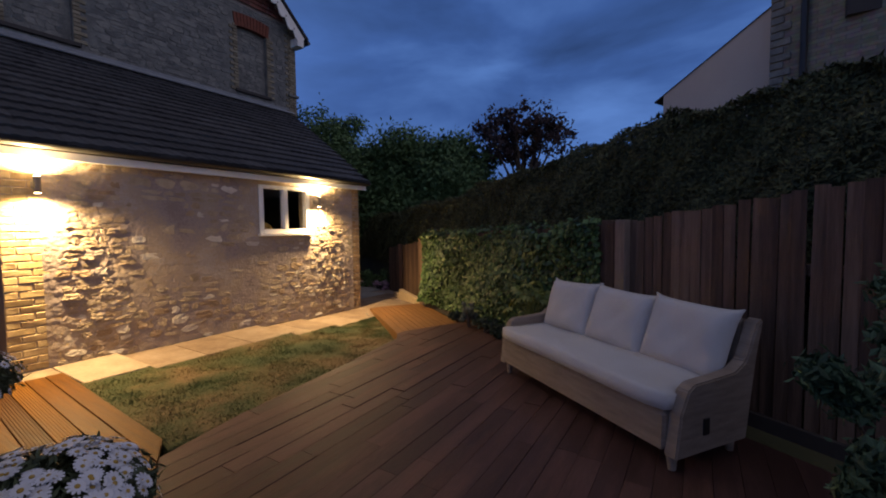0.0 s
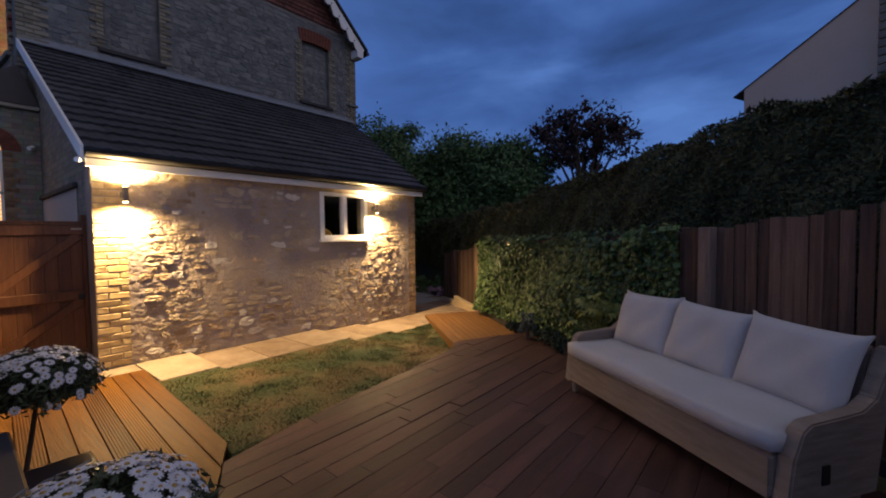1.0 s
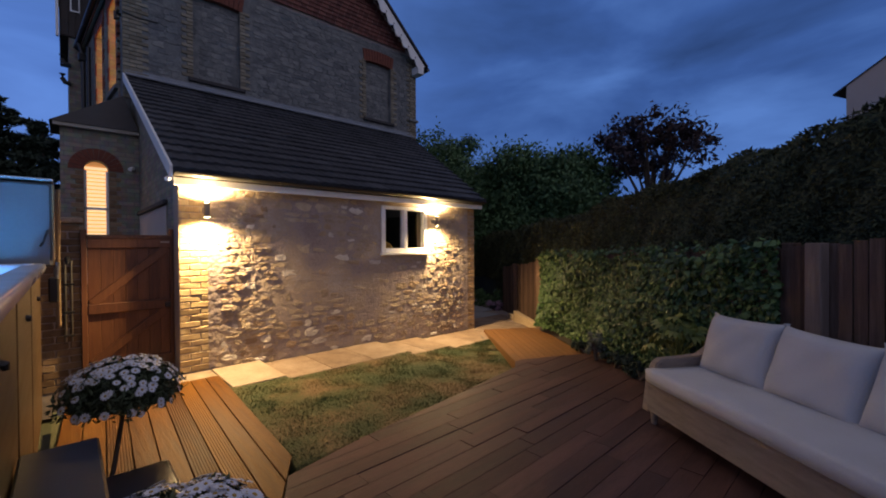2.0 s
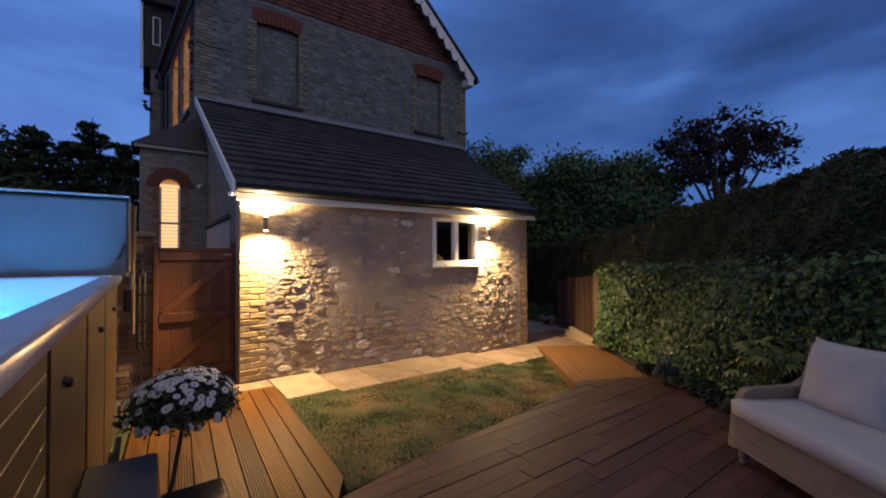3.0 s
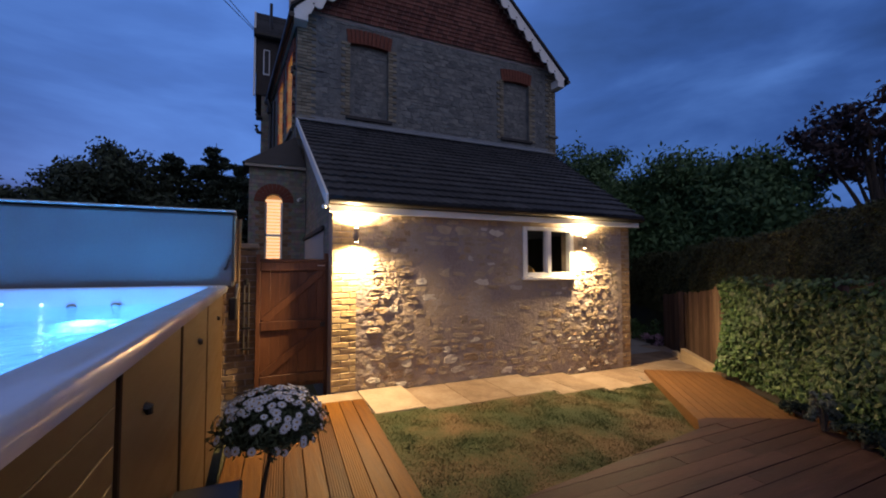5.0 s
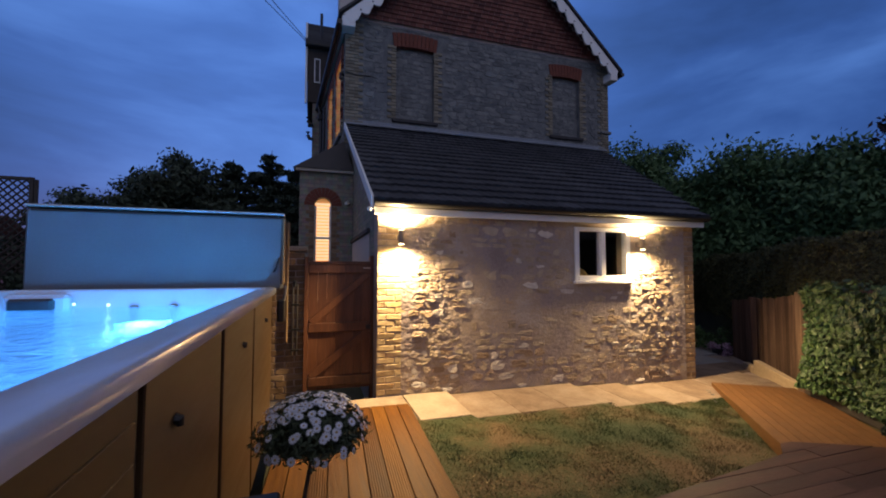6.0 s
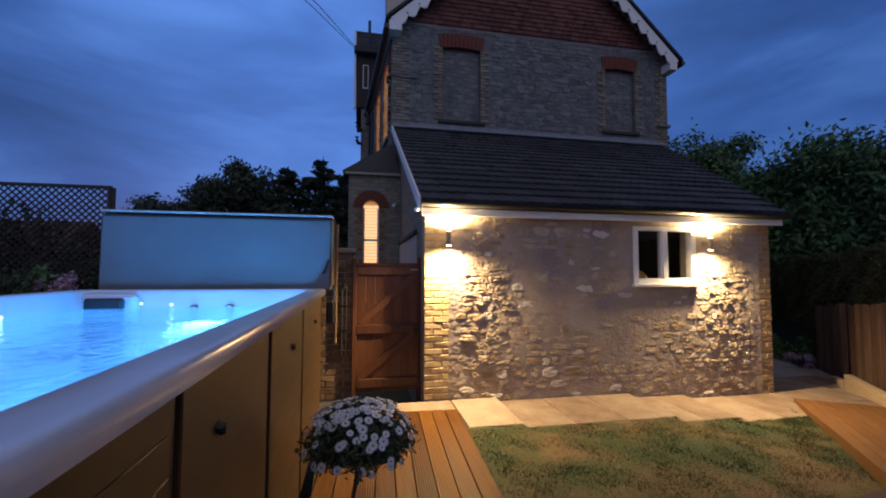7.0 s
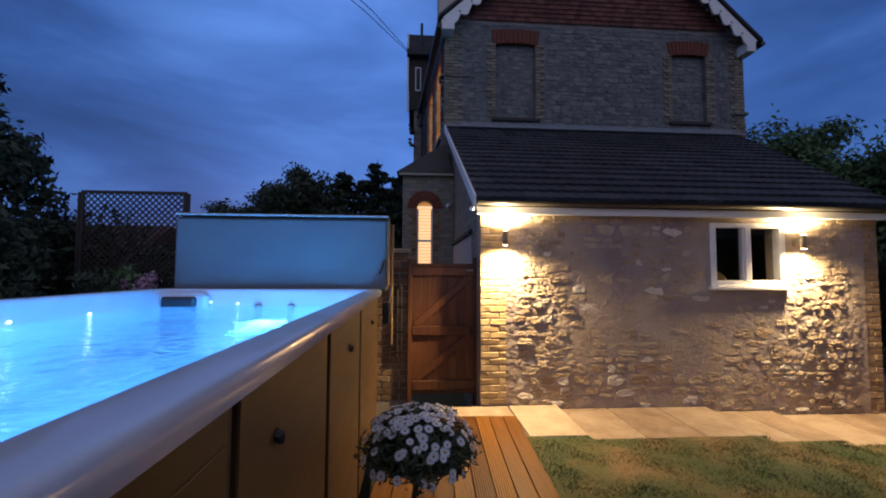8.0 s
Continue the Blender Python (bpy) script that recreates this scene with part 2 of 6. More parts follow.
LAWN = surface("worn_lawn", [(0.030, 0.050, 0.012), (0.066, 0.066, 0.021), (0.15, 0.096, 0.044)], 1.5, 0.95, 0.9, 50, dist=0.03, span=(0.40, 0.60))
GRASS = surface("grass_blade", [(0.026, 0.056, 0.011), (0.064, 0.074, 0.019), (0.155, 0.108, 0.046)], 1.5, 0.8, 0.0, 50, span=(0.40, 0.60))
SHELL = surface("acrylic_shell", [(0.55, 0.59, 0.69), (0.63, 0.67, 0.77)], 3, 0.20, 0.02, 50, coat=0.3, rough_var=0.06)
PANEL = surface("brown_spa_panel", [(0.067, 0.035, 0.010), (0.100, 0.053, 0.016)], 3, 0.50, 0.15, 30, stretch=(0.6, 6, 6))
SPA_DARK = surface("dark_grey_plastic", [(0.014, 0.016, 0.022), (0.026, 0.029, 0.036)], 4, 0.32, 0.12, 40)
COVER = surface("grey_vinyl_cover", [(0.098, 0.106, 0.118), (0.126, 0.136, 0.148)], 2.5, 0.5, 0.15, 40)
COVER_EDGE = surface("tan_vinyl", [(0.22, 0.14, 0.07), (0.30, 0.20, 0.11)], 5, 0.5, 0.2, 50)
WICKER = surface("grey_brown_wicker", [(0.15, 0.115, 0.090), (0.24, 0.19, 0.155), (0.32, 0.26, 0.215)], 10, 0.7, 0.9, 120, stretch=(0.5, 0.5, 3))
CUSHION = surface("off_white_cushion_cloth", [(0.45, 0.445, 0.45), (0.53, 0.525, 0.53)], 4, 0.9, 0.3, 140)
LAMP_SKIN = surface("bronze_lamp_skin", [(0.20, 0.16, 0.12), (0.27, 0.22, 0.17)], 8, 0.45, 0.1, 60)
METAL = surface("brushed_steel", [(0.32, 0.30, 0.28), (0.45, 0.43, 0.40)], 8, 0.35, 0.1, 80, metal=1.0)
DARK_STAIN = surface("dark_stained_lattice", [(0.030, 0.024, 0.022), (0.055, 0.044, 0.038)], 5, 0.8, 0.3, 30)
IVY = surface("ivy_leaf", [(0.014, 0.046, 0.012), (0.031, 0.088, 0.021), (0.080, 0.155, 0.042)], 2.0, 0.5, 0.0, 30, per="island", spread=0.35)
HEDGE = surface("conifer_hedge", [(0.028, 0.035, 0.016), (0.060, 0.068, 0.027), (0.11, 0.118, 0.046)], 1.2, 0.85, 0.0, 30, per="island", spread=0.25)
GREEN = surface("broad_leaf", [(0.040, 0.088, 0.030), (0.072, 0.145, 0.048), (0.11, 0.195, 0.072)], 0.6, 0.7, 0.0, 20, per="island", spread=0.25)
DARK_LEAF = surface("dark_leaf", [(0.016, 0.028, 0.018), (0.032, 0.052, 0.032), (0.055, 0.082, 0.050)], 0.8, 0.8, 0.0, 20, per="island", spread=0.25)
COPPER_LEAF = surface("copper_leaf", [(0.022, 0.013, 0.016), (0.036, 0.02, 0.024), (0.05, 0.03, 0.034)], 0.8, 0.7, 0.0, 20, per="island", spread=0.25)
BARK = surface("bark", [(0.05, 0.038, 0.028), (0.10, 0.075, 0.055)], 10, 0.9, 0.8, 50, stretch=(3, 3, 0.6))
PETAL = surface("white_petal", [(0.60, 0.63, 0.73), (0.74, 0.77, 0.86)], 20, 0.6, 0.0, 60)
FLOWER_EYE = surface("yellow_flower_centre", [(0.36, 0.22, 0.04), (0.48, 0.33, 0.07)], 30, 0.7, 0.0, 60)
BUSH_LEAF = surface("daisy_foliage", [(0.03, 0.045, 0.025), (0.055, 0.08, 0.042), (0.09, 0.12, 0.065)], 6, 0.7, 0.0, 30, per="island", spread=0.3)
DARK_RED = surface("dark_red_tile", [(0.05, 0.02, 0.014), (0.08, 0.03, 0.022)], 4, 0.85, 0.3, 40)
PINK = surface("pink_petal", [(0.36, 0.20, 0.33), (0.50, 0.36, 0.48)], 20, 0.6, 0.0, 60, per="island", spread=0.3)
FERN = surface("fern_leaf", [(0.08, 0.12, 0.02), (0.15, 0.19, 0.04), (0.24, 0.25, 0.065)], 3, 0.6, 0.0, 30, per="island", spread=0.3)
SHRUB_LEAF = surface("shrub_leaf", [(0.022, 0.052, 0.026), (0.042, 0.090, 0.044), (0.07, 0.13, 0.062)], 3, 0.7, 0.0, 30, per="island", spread=0.3)
SAGE = surface("sage_leaf", [(0.085, 0.105, 0.075), (0.14, 0.165, 0.125), (0.20, 0.23, 0.18)], 6, 0.8, 0.0, 30, per="island", spread=0.3)
DARK_ROOM = surface("dim_interior", [(0.03, 0.025, 0.02), (0.05, 0.042, 0.035)], 3, 0.9, 0.1, 20)
OCHRE = surface("ochre_cloth", [(0.42, 0.24, 0.05), (0.55, 0.34, 0.09)], 6, 0.85, 0.3, 60)
GLASS = glass_surface("window_glass")
LAMP_GLOW = light_surface("lamp_glow", (1.0, 0.72, 0.36), 40)
BAY_GLOW = light_surface("orange_window", (1.0, 0.45, 0.14), 2.2)
GAP_GLOW = light_surface("warm_room_light", (1.0, 0.48, 0.16), 0.32)
WINDOW_GLOW = light_surface("lit_blind", (1.0, 0.74, 0.42), 0.85)
POOL_GLOW = light_surface("pool_lamp_glow", (0.75, 0.92, 1.0), 1.6)


# ---- mesh helpers ----
rng = random.Random(7)


def link_mesh(name, bm, material, smooth=False):
    me = bpy.data.meshes.new(name)
    bm.normal_update()
    bm.to_mesh(me)
    bm.free()
    me.materials.append(material)
    if smooth:
        for p in me.polygons:
            p.use_smooth = True
    return me


def part(name, bm, material, parent=None, label="", smooth=False):
    ob = new(name, link_mesh(name, bm, material, smooth))
    if parent is not None:
        ob.parent = parent
    if label:
        tagged(ob, label)
    return ob


def thing(name, label, category, at=(0, 0, 0), turn=0.0, group="", kind=""):
    ob = new(name)
    ob.location = at
    ob.rotation_euler = (0, 0, radians(turn))
    return tagged(ob, label, category, group, kind)


def box(lo, hi, bevel=0.0, bm=None, m=None):
    """A box between two corners, with bevelled edges, added to bm."""
    b = bmesh.new()
    c = [(a + d) / 2 for a, d in zip(lo, hi)]
    s = [abs(d - a) for a, d in zip(lo, hi)]
    bmesh.ops.create_cube(b, size=1, matrix=Matrix.Translation(c) @ Matrix.Diagonal((*s, 1)))
    if bevel:
        bmesh.ops.bevel(b, geom=b.edges[:], offset=bevel, segments=1, affect="EDGES")
    if m is not None:
        b.transform(m)
    return join(bm, b)


def join(bm, b):
    if bm is None:
        return b
    me = bpy.data.meshes.new("tmp")
    b.to_mesh(me)
    b.free()
    bm.from_mesh(me)
    bpy.data.meshes.remove(me)
    return bm


def tube(points, radii, sides=8, bm=None, cap=True):
    """A round bar along points."""
    b = bmesh.new()
    rings = []
    pts = [Vector(p) for p in points]
    for i, p in enumerate(pts):
        d = (pts[min(i + 1, len(pts) - 1)] - pts[max(i - 1, 0)]).normalized()
        q = d.to_track_quat("Z", "Y")
        r = radii[i] if isinstance(radii, (list, tuple)) else radii
        rings.append([b.verts.new(p + q @ Vector((math.cos(a) * r, math.sin(a) * r, 0)))
                      for a in (2 * math.pi * k / sides for k in range(sides))])
    for r0, r1 in zip(rings, rings[1:]):
        for k in range(sides):
            b.faces.new((r0[k], r0[(k + 1) % sides], r1[(k + 1) % sides], r1[k]))
    if cap:
        b.faces.new(rings[0][::-1])
        b.faces.new(rings[-1])
    return join(bm, b)


def lathe(profile, sides=24, bm=None):
    """A turned form from (radius, height) pairs."""
    b = bmesh.new()
    rings = [[b.verts.new((r * math.cos(2 * math.pi * k / sides), r * math.sin(2 * math.pi * k / sides), z)) for k in range(sides)] for r, z in profile]
    for r0, r1 in zip(rings, rings[1:]):
        for k in range(sides):
            b.faces.new((r0[k], r0[(k + 1) % sides], r1[(k + 1) % sides], r1[k]))
    b.faces.new(rings[0][::-1])
    b.faces.new(rings[-1])
    return join(bm, b)


def prism(outline, z0, z1, bm=None):
    """An upright prism over an outline in x, y."""
    b = bmesh.new()
    lo = [b.verts.new((x, y, z0)) for x, y in outline]
    hi = [b.verts.new((x, y, z1)) for x, y in outline]
    b.faces.new(lo[::-1])
    b.faces.new(hi)
    for i in range(len(lo)):
        j = (i + 1) % len(lo)
        b.faces.new((lo[i], lo[j], hi[j], hi[i]))
    bmesh.ops.recalc_face_normals(b, faces=b.faces[:])
    return join(bm, b)


def slab_yz(outline, x0, x1, bm=None):
    """A slab whose outline lies in y, z and whose thickness runs along x."""
    b = bmesh.new()
    lo = [b.verts.new((x0, y, z)) for y, z in outline]
    hi = [b.verts.new((x1, y, z)) for y, z in outline]
    b.faces.new(lo)
    b.faces.new(hi)
    for i in range(len(lo)):
        j = (i + 1) % len(lo)
        b.faces.new((lo[i], lo[j], hi[j], hi[i]))
    bmesh.ops.recalc_face_normals(b, faces=b.faces[:])
    return join(bm, b)


def mesh_from(name, verts, faces, material, smooth=False):
    me = bpy.data.meshes.new(name)
    me.from_pydata([tuple(map(float, v)) for v in verts], [], [tuple(map(int, f)) for f in faces])
    me.materials.append(material)
    if smooth:
        for p in me.polygons:
            p.use_smooth = True
    me.update()
    return me


def leaves(centres, normals, size, gen, tilt=0.7, long=1.35, cup=0.18, wide=0.62):
    """Bent leaf blades round given points, as vertices and faces."""
    n = len(centres)
    nrm = normals + gen.normal(0, tilt, (n, 3))
    nrm /= np.linalg.norm(nrm, axis=1)[:, None] + 1e-9
    a = np.cross(nrm, gen.normal(0, 1, (n, 3)))
    a /= np.linalg.norm(a, axis=1)[:, None] + 1e-9
    b = np.cross(nrm, a)
    s = (size * gen.uniform(0.6, 1.4, n))[:, None]
    v = np.stack([centres - a * s * long, centres + b * s * wide - nrm * s * cup, centres + a * s * long, centres - b * s * wide - nrm * s * cup], 1)
    f = np.arange(n * 4).reshape(n, 4)
    faces = np.concatenate([f[:, [0, 1, 2]], f[:, [0, 2, 3]]])
    return v.reshape(-1, 3), faces


def crown(gen, clumps, per, size, flat=1.0):
    """Leaf points on the outer part of many clumps (x, y, z, radius)."""
    cs, ns = [], []
    for x, y, z, r in clumps:
        d = gen.normal(0, 1, (per, 3))
        d /= np.linalg.norm(d, axis=1)[:, None]
        rad = r * np.abs(gen.normal(0.78, 0.27, per))[:, None]
        cs.append(np.array([x, y, z]) + d * rad * np.array([1, 1, flat]))
        ns.append(d)
    return leaves(np.concatenate(cs), np.concatenate(ns), size, gen)


def leaf_part(name, vf, material, parent, label=""):
    ob = new(name, mesh_from(name, vf[0], vf[1], material))
    if parent is not None:
        ob.parent = parent
    if label:
        tagged(ob, label)
    return ob


# ---- ground ----
def ground_sheet():
    b = bmesh.new()
    xs = [-600, -120, -40, -20, -12, -8, -4, -1, 2, 5, 8, 14, 30, 120, 600]
    ys = [-600, -120, -40, -20, -10, -5, -2, 0, 2, 4, 6, 9, 14, 30, 120, 600]
    grid = [[b.verts.new((x, y, -0.34 + 0.02 * noise.noise(Vector((x * 0.3, y * 0.3, 0))))) for y in ys] for x in xs]
    for i in range(len(xs) - 1):
        for j in range(len(ys) - 1):
            b.faces.new((grid[i][j], grid[i + 1][j], grid[i + 1][j + 1], grid[i][j + 1]))
    ob = part("ground", b, SOIL)
    tagged(ob, "dark earth and rough grass round the garden", "ground", kind="structure")


ground_sheet()


def lawn_height(x, y):
    """The lawn's level; it meets the paving beside it."""
    slope = -0.010 - 0.036 * max(0.0, y)
    level = 0.0 if y < 0.9 else -0.05 if y < 2.72 else -0.115 if y < 3.55 else -0.175
    return slope + (level - 0.006 - slope) * math.exp(-max(0.0, x - 0.88) / 0.14)


def lawn_edge(y):
    """The lawn's far limit along x: the dark deck, then the ramp."""
    if y < 3.0:
        return 2.93 - 0.117 * (y - 0.2) + 0.012 * math.sin(9 * y)
    if y < 3.27:
        return 2.60 - (y - 3.0) * 0.74
    return 2.40 - (y - 3.27) * 1.11


def lawn_patch():
    b = bmesh.new()
    nx, ny = 26, 44
    grid = []
    for j in range(ny + 1):
        y = 0.17 + (4.55 - 0.17) * j / ny
        lo = 0.88
        hi = lawn_edge(y)
        hi = max(hi, lo + 0.05)
        row = []
        for i in range(nx + 1):
            x = lo + (hi - lo) * i / nx
            z = lawn_height(x, y) + 0.012 * noise.noise(Vector((x * 3, y * 3, 0))) + 0.006 * noise.noise(Vector((x * 11, y * 11, 4)))
            row.append(b.verts.new((x, y, z)))
        grid.append(row)
    for j in range(ny):
        for i in range(nx):
            b.faces.new((grid[j][i], grid[j][i + 1], grid[j + 1][i + 1], grid[j + 1][i]))
    ext = bmesh.ops.extrude_face_region(b, geom=b.faces[:])
    bmesh.ops.translate(b, verts=[v for v in ext["geom"] if isinstance(v, bmesh.types.BMVert)], vec=(0, 0, 0.0))
    low = [v for row in grid for v in row]
    for v in low:
        v.co.z = -0.36
    bmesh.ops.recalc_face_normals(b, faces=b.faces[:])
    ob = part("lawn", b, LAWN, smooth=True)
    tagged(ob, "small worn lawn with dry brown patches", "lawn", kind="structure")
    gen = np.random.default_rng(5)
    n = 42000
    y = gen.uniform(0.20, 4.5, n)
    hi = np.array([lawn_edge(a_) for a_ in y]) + 0.015
    x = 0.89 + (np.maximum(hi, 0.95) - 0.89) * gen.uniform(0, 1, n)
    tuft = np.array([noise.noise(Vector((a_ * 4, b_ * 4, 8))) for a_, b_ in zip(x, y)])
    h = gen.uniform(0.009, 0.025, n) * (1 + 0.8 * np.clip(tuft, -0.4, 1))
    a = gen.uniform(0, 6.28, n)
    base = np.stack([x, y, [lawn_height(a_, b_) - 0.004 for a_, b_ in zip(x, y)]], 1)
    side = np.stack([np.cos(a), np.sin(a), np.zeros(n)], 1) * 0.0035
    lean = np.stack([gen.normal(0, 0.018, n), gen.normal(0, 0.018, n), h], 1)
    v = np.stack([base - side, base + side, base + lean], 1).reshape(-1, 3)
    f = np.arange(3 * n).reshape(n, 3)
    g = new("grass", mesh_from("grass", v, f, GRASS))
    tagged(g, "short dry and green grass blades on the lawn", "grass", kind="stuff")


lawn_patch()


def paving_step(name, y0, y1, z, cuts, wide=0.905):
    """A run of sandstone slabs on one level beside the wall."""
    base = part(name, box((0.03, y0, -0.36), (wide - 0.04, y1, z - 0.03)), MORTAR)
    tagged(base, "buff sandstone paving stepping down along the stone wall", "paving", kind="structure")
    edges = [y0] + cuts + [y1]
    for a, c in zip(edges, edges[1:]):
        for xa, xb in ((0.032, wide),):
            # slabs near the first lamp take the lighter copy, to look more brightly lit
            part("slab", box((xa, a + 0.004, z - 0.032), (xb + rng.uniform(-0.008, 0.02), c - 0.004, z + rng.uniform(-0.004, 0.004)), 0.006), PAVING_LAMPLIT if y1 < 0.95 else PAVING, base)


paving_step("pavement", -0.95, 0.318, 0.0, [-0.35], 0.41)
paving_step("pavement", 0.321, 0.90, 0.0, [])
paving_step("pavement", 0.903, 2.72, -0.05, [1.5, 2.1])
paving_step("pavement", 2.723, 3.55, -0.115, [3.1])
paving_step("pavement", 3.553, 4.9, -0.175, [4.2])

low_paving = tagged(part("pavement", prism([(-3.2, 4.93), (0.6, 4.93), (1.35, 5.75), (-0.6, 7.1), (-3.2, 8.6)], -0.37, -0.215), MORTAR),
                    "pinkish slabs at the foot of the ramp", "paving", kind="structure")
for i in range(6):
    for j in range(4):
        x0, y0 = -2.5 + 0.6 * i, 4.96 + 0.6 * j
        if y0 + 0.58 < 6.55 - 0.62 * (x0 + 0.29) + 0.1:
            part("slab", box((x0, y0, -0.23), (x0 + 0.59, y0 + 0.59, -0.186 + rng.uniform(-0.003, 0.003)), 0.006),
                 PAVING if x0 > -0.8 else PAVING_GREY, low_paving)


# ---- decks ----
def plank_mesh(length, width, thick, axis, grooves=7):
    """A deck board with a grooved top, along x or y, its corner at the origin."""
    b = bmesh.new()
    prof = [(0, -thick), (0, -0.003), (0.003, 0)]
    if grooves:
        step = (width - 0.016) / grooves
        for g in range(grooves):
            a = 0.008 + g * step
            prof += [(a + step * 0.22, 0), (a + step * 0.38, -0.0022), (a + step * 0.62, -0.0022), (a + step * 0.78, 0)]
    prof += [(width - 0.002, 0), (width, -0.002), (width, -thick)]
    ends = []
    for s in (0, length):
        ends.append([b.verts.new((s, w, z) if axis == "x" else (w, s, z)) for w, z in prof])
    n = len(prof)
    for i in range(n):
        j = (i + 1) % n
        b.faces.new((ends[0][i], ends[0][j], ends[1][j], ends[1][i]))
    b.faces.new(ends[0])
    b.faces.new(ends[1])
    bmesh.ops.recalc_face_normals(b, faces=b.faces[:])
    return b


pool_deck = thing("wooden_deck", "orange oiled softwood deck boards beside the swim spa", "deck", kind="structure")
part("joists", prism([(0.44, -1.08), (0.44, 0.28), (2.70, 0.15), (4.70, -1.08)], -0.35, -0.012), SOIL, pool_deck)
DECK_TURN = radians(-3.0)


def orange_board(k, grooves):
    """A softwood board, its far end sawn on the deck's slanting edge."""
    b = plank_mesh(1.0, 0.1375, 0.03, "x", grooves)
    low = -0.1445 * (k + 1)
    for v in b.verts:
        across = low + v.co.y
        end = 2.345 - across * 2.10
        v.co.x = v.co.x * end + (rng.uniform(-0.002, 0.002) if v.co.z < -0.01 else 0.0)
        v.co.y = across
    b.transform(Matrix.Translation((0.42 + rng.uniform(-0.004, 0.004), 0.314, 0.018 + rng.uniform(-0.0015, 0.0015))) @ Matrix.Rotation(DECK_TURN, 4, "Z"))
    return b


for i in range(9):
    part("deck_board", orange_board(i, 7 if i in (2, 3, 6) else 0), DECK_ORANGE, pool_deck)

dark_deck = thing("garden_deck", "dark brown stained timber decking under the sofa", "deck", kind="structure")
FENCE_A, FENCE_D = Vector((5.2, 3.1, 0)), Vector((-0.848, 0.530, 0))
FENCE_N = Vector((0.530, 0.848, 0))


def deck_span(x):
    """Where the dark boards start and end along y, at x."""
    y1 = 3.1 + (5.2 - x) * 0.625 - 0.18
    y1 = min(y1, 3.02 + (x - 2.28) * 2.05)
    if x > 3.3:
        y1 = min(y1, 3.1 + (5.2 - x) * 0.625 - 0.24)
    if x < 2.60:
        y0 = 3.0 + (2.60 - x) * 1.35
    elif x < 2.93:
        y0 = 0.2 + (2.93 - x) / 0.117
    else:
        y0 = 0.185 - 0.50 * (x - 2.77)
    if x < 5.0:
        y0 = max(y0, -1.05)
    else:
        y0 = -4.5
    return y0, y1


def dark_board(x, cut0, cut1):
    """A grooved board along y whose ends follow the deck's outline, or are sawn square at a joint."""
    b = bmesh.new()
    width, thick, grooves = 0.1405, 0.03, 0
    prof = [(0, -thick), (0, -0.002), (0.002, 0)]
    step = (width - 0.016) / max(1, grooves)
    for g in range(grooves):
        a = 0.008 + g * step
        prof += [(a + step * 0.2, 0), (a + step * 0.4, -0.003), (a + step * 0.6, -0.003), (a + step * 0.8, 0)]
    prof += [(width - 0.002, 0), (width, -0.002), (width, -thick)]
    z = 0.010 + rng.uniform(-0.003, 0.003)
    ends = [[], []]
    for w, h in prof:
        y0, y1 = deck_span(x + w)
        ya = y0 if cut0 is None else max(cut0, y0)
        yb = y1 if cut1 is None else min(cut1, y1)
        yb = max(yb, ya + 0.001)
        ends[0].append(b.verts.new((x + w, ya, z + h)))
        ends[1].append(b.verts.new((x + w, yb, z + h)))
    n = len(prof)
    for i in range(n):
        k = (i + 1) % n
        b.faces.new((ends[0][i], ends[0][k], ends[1][k], ends[1][i]))
    b.faces.new(ends[0])
    b.faces.new(ends[1])
    bmesh.ops.recalc_face_normals(b, faces=b.faces[:])
    return b


x = 2.44
while x < 8.3:
    y0, y1 = deck_span(x + 0.07)
    if y1 - y0 > 0.1:
        a = None
        cut = max(y0, -1.0) + rng.uniform(0.4, 1.5)
        while cut < y1 - 0.45:
            part("deck_board", dark_board(x, a, cut), DECK_DARK, dark_deck)
            a = cut + 0.004
            cut += rng.uniform(0.9, 1.9)
        part("deck_board", dark_board(x, a, None), DECK_DARK, dark_deck)
    x += 0.1420
part("joists", prism([(8.2, -4.4), (8.2, 1.0), (5.2, 2.8), (2.95, 3.9), (2.62, 3.2), (2.95, 0.3), (2.95, 0.05), (5.0, -1.0), (5.0, -4.4)], -0.35, -0.024), SOIL, dark_deck)

ramp = thing("wooden_ramp", "orange stained timber ramp sloping down from the deck", "ramp", kind="structure")


def ramp_board(p, q, drop0, drop1):
    b = bmesh.new()
    r = []
    for (x, y), z in ((p[0], drop0), (p[1], drop0), (q[1], drop1), (q[0], drop1)):
        r.append((x, y, z))
    top = [b.verts.new(v) for v in r]
    bot = [b.verts.new((v[0], v[1], v[2] - 0.028)) for v in r]
    b.faces.new(top)
    b.faces.new(bot[::-1])
    for i in range(4):
        j = (i + 1) % 4
        b.faces.new((top[i], bot[i], bot[j], top[j]))
    bmesh.ops.recalc_face_normals(b, faces=b.faces[:])
    return b


RA, RB = ((2.46, 3.24), (0.42, 4.94)), ((2.90, 4.14), (1.02, 5.84))
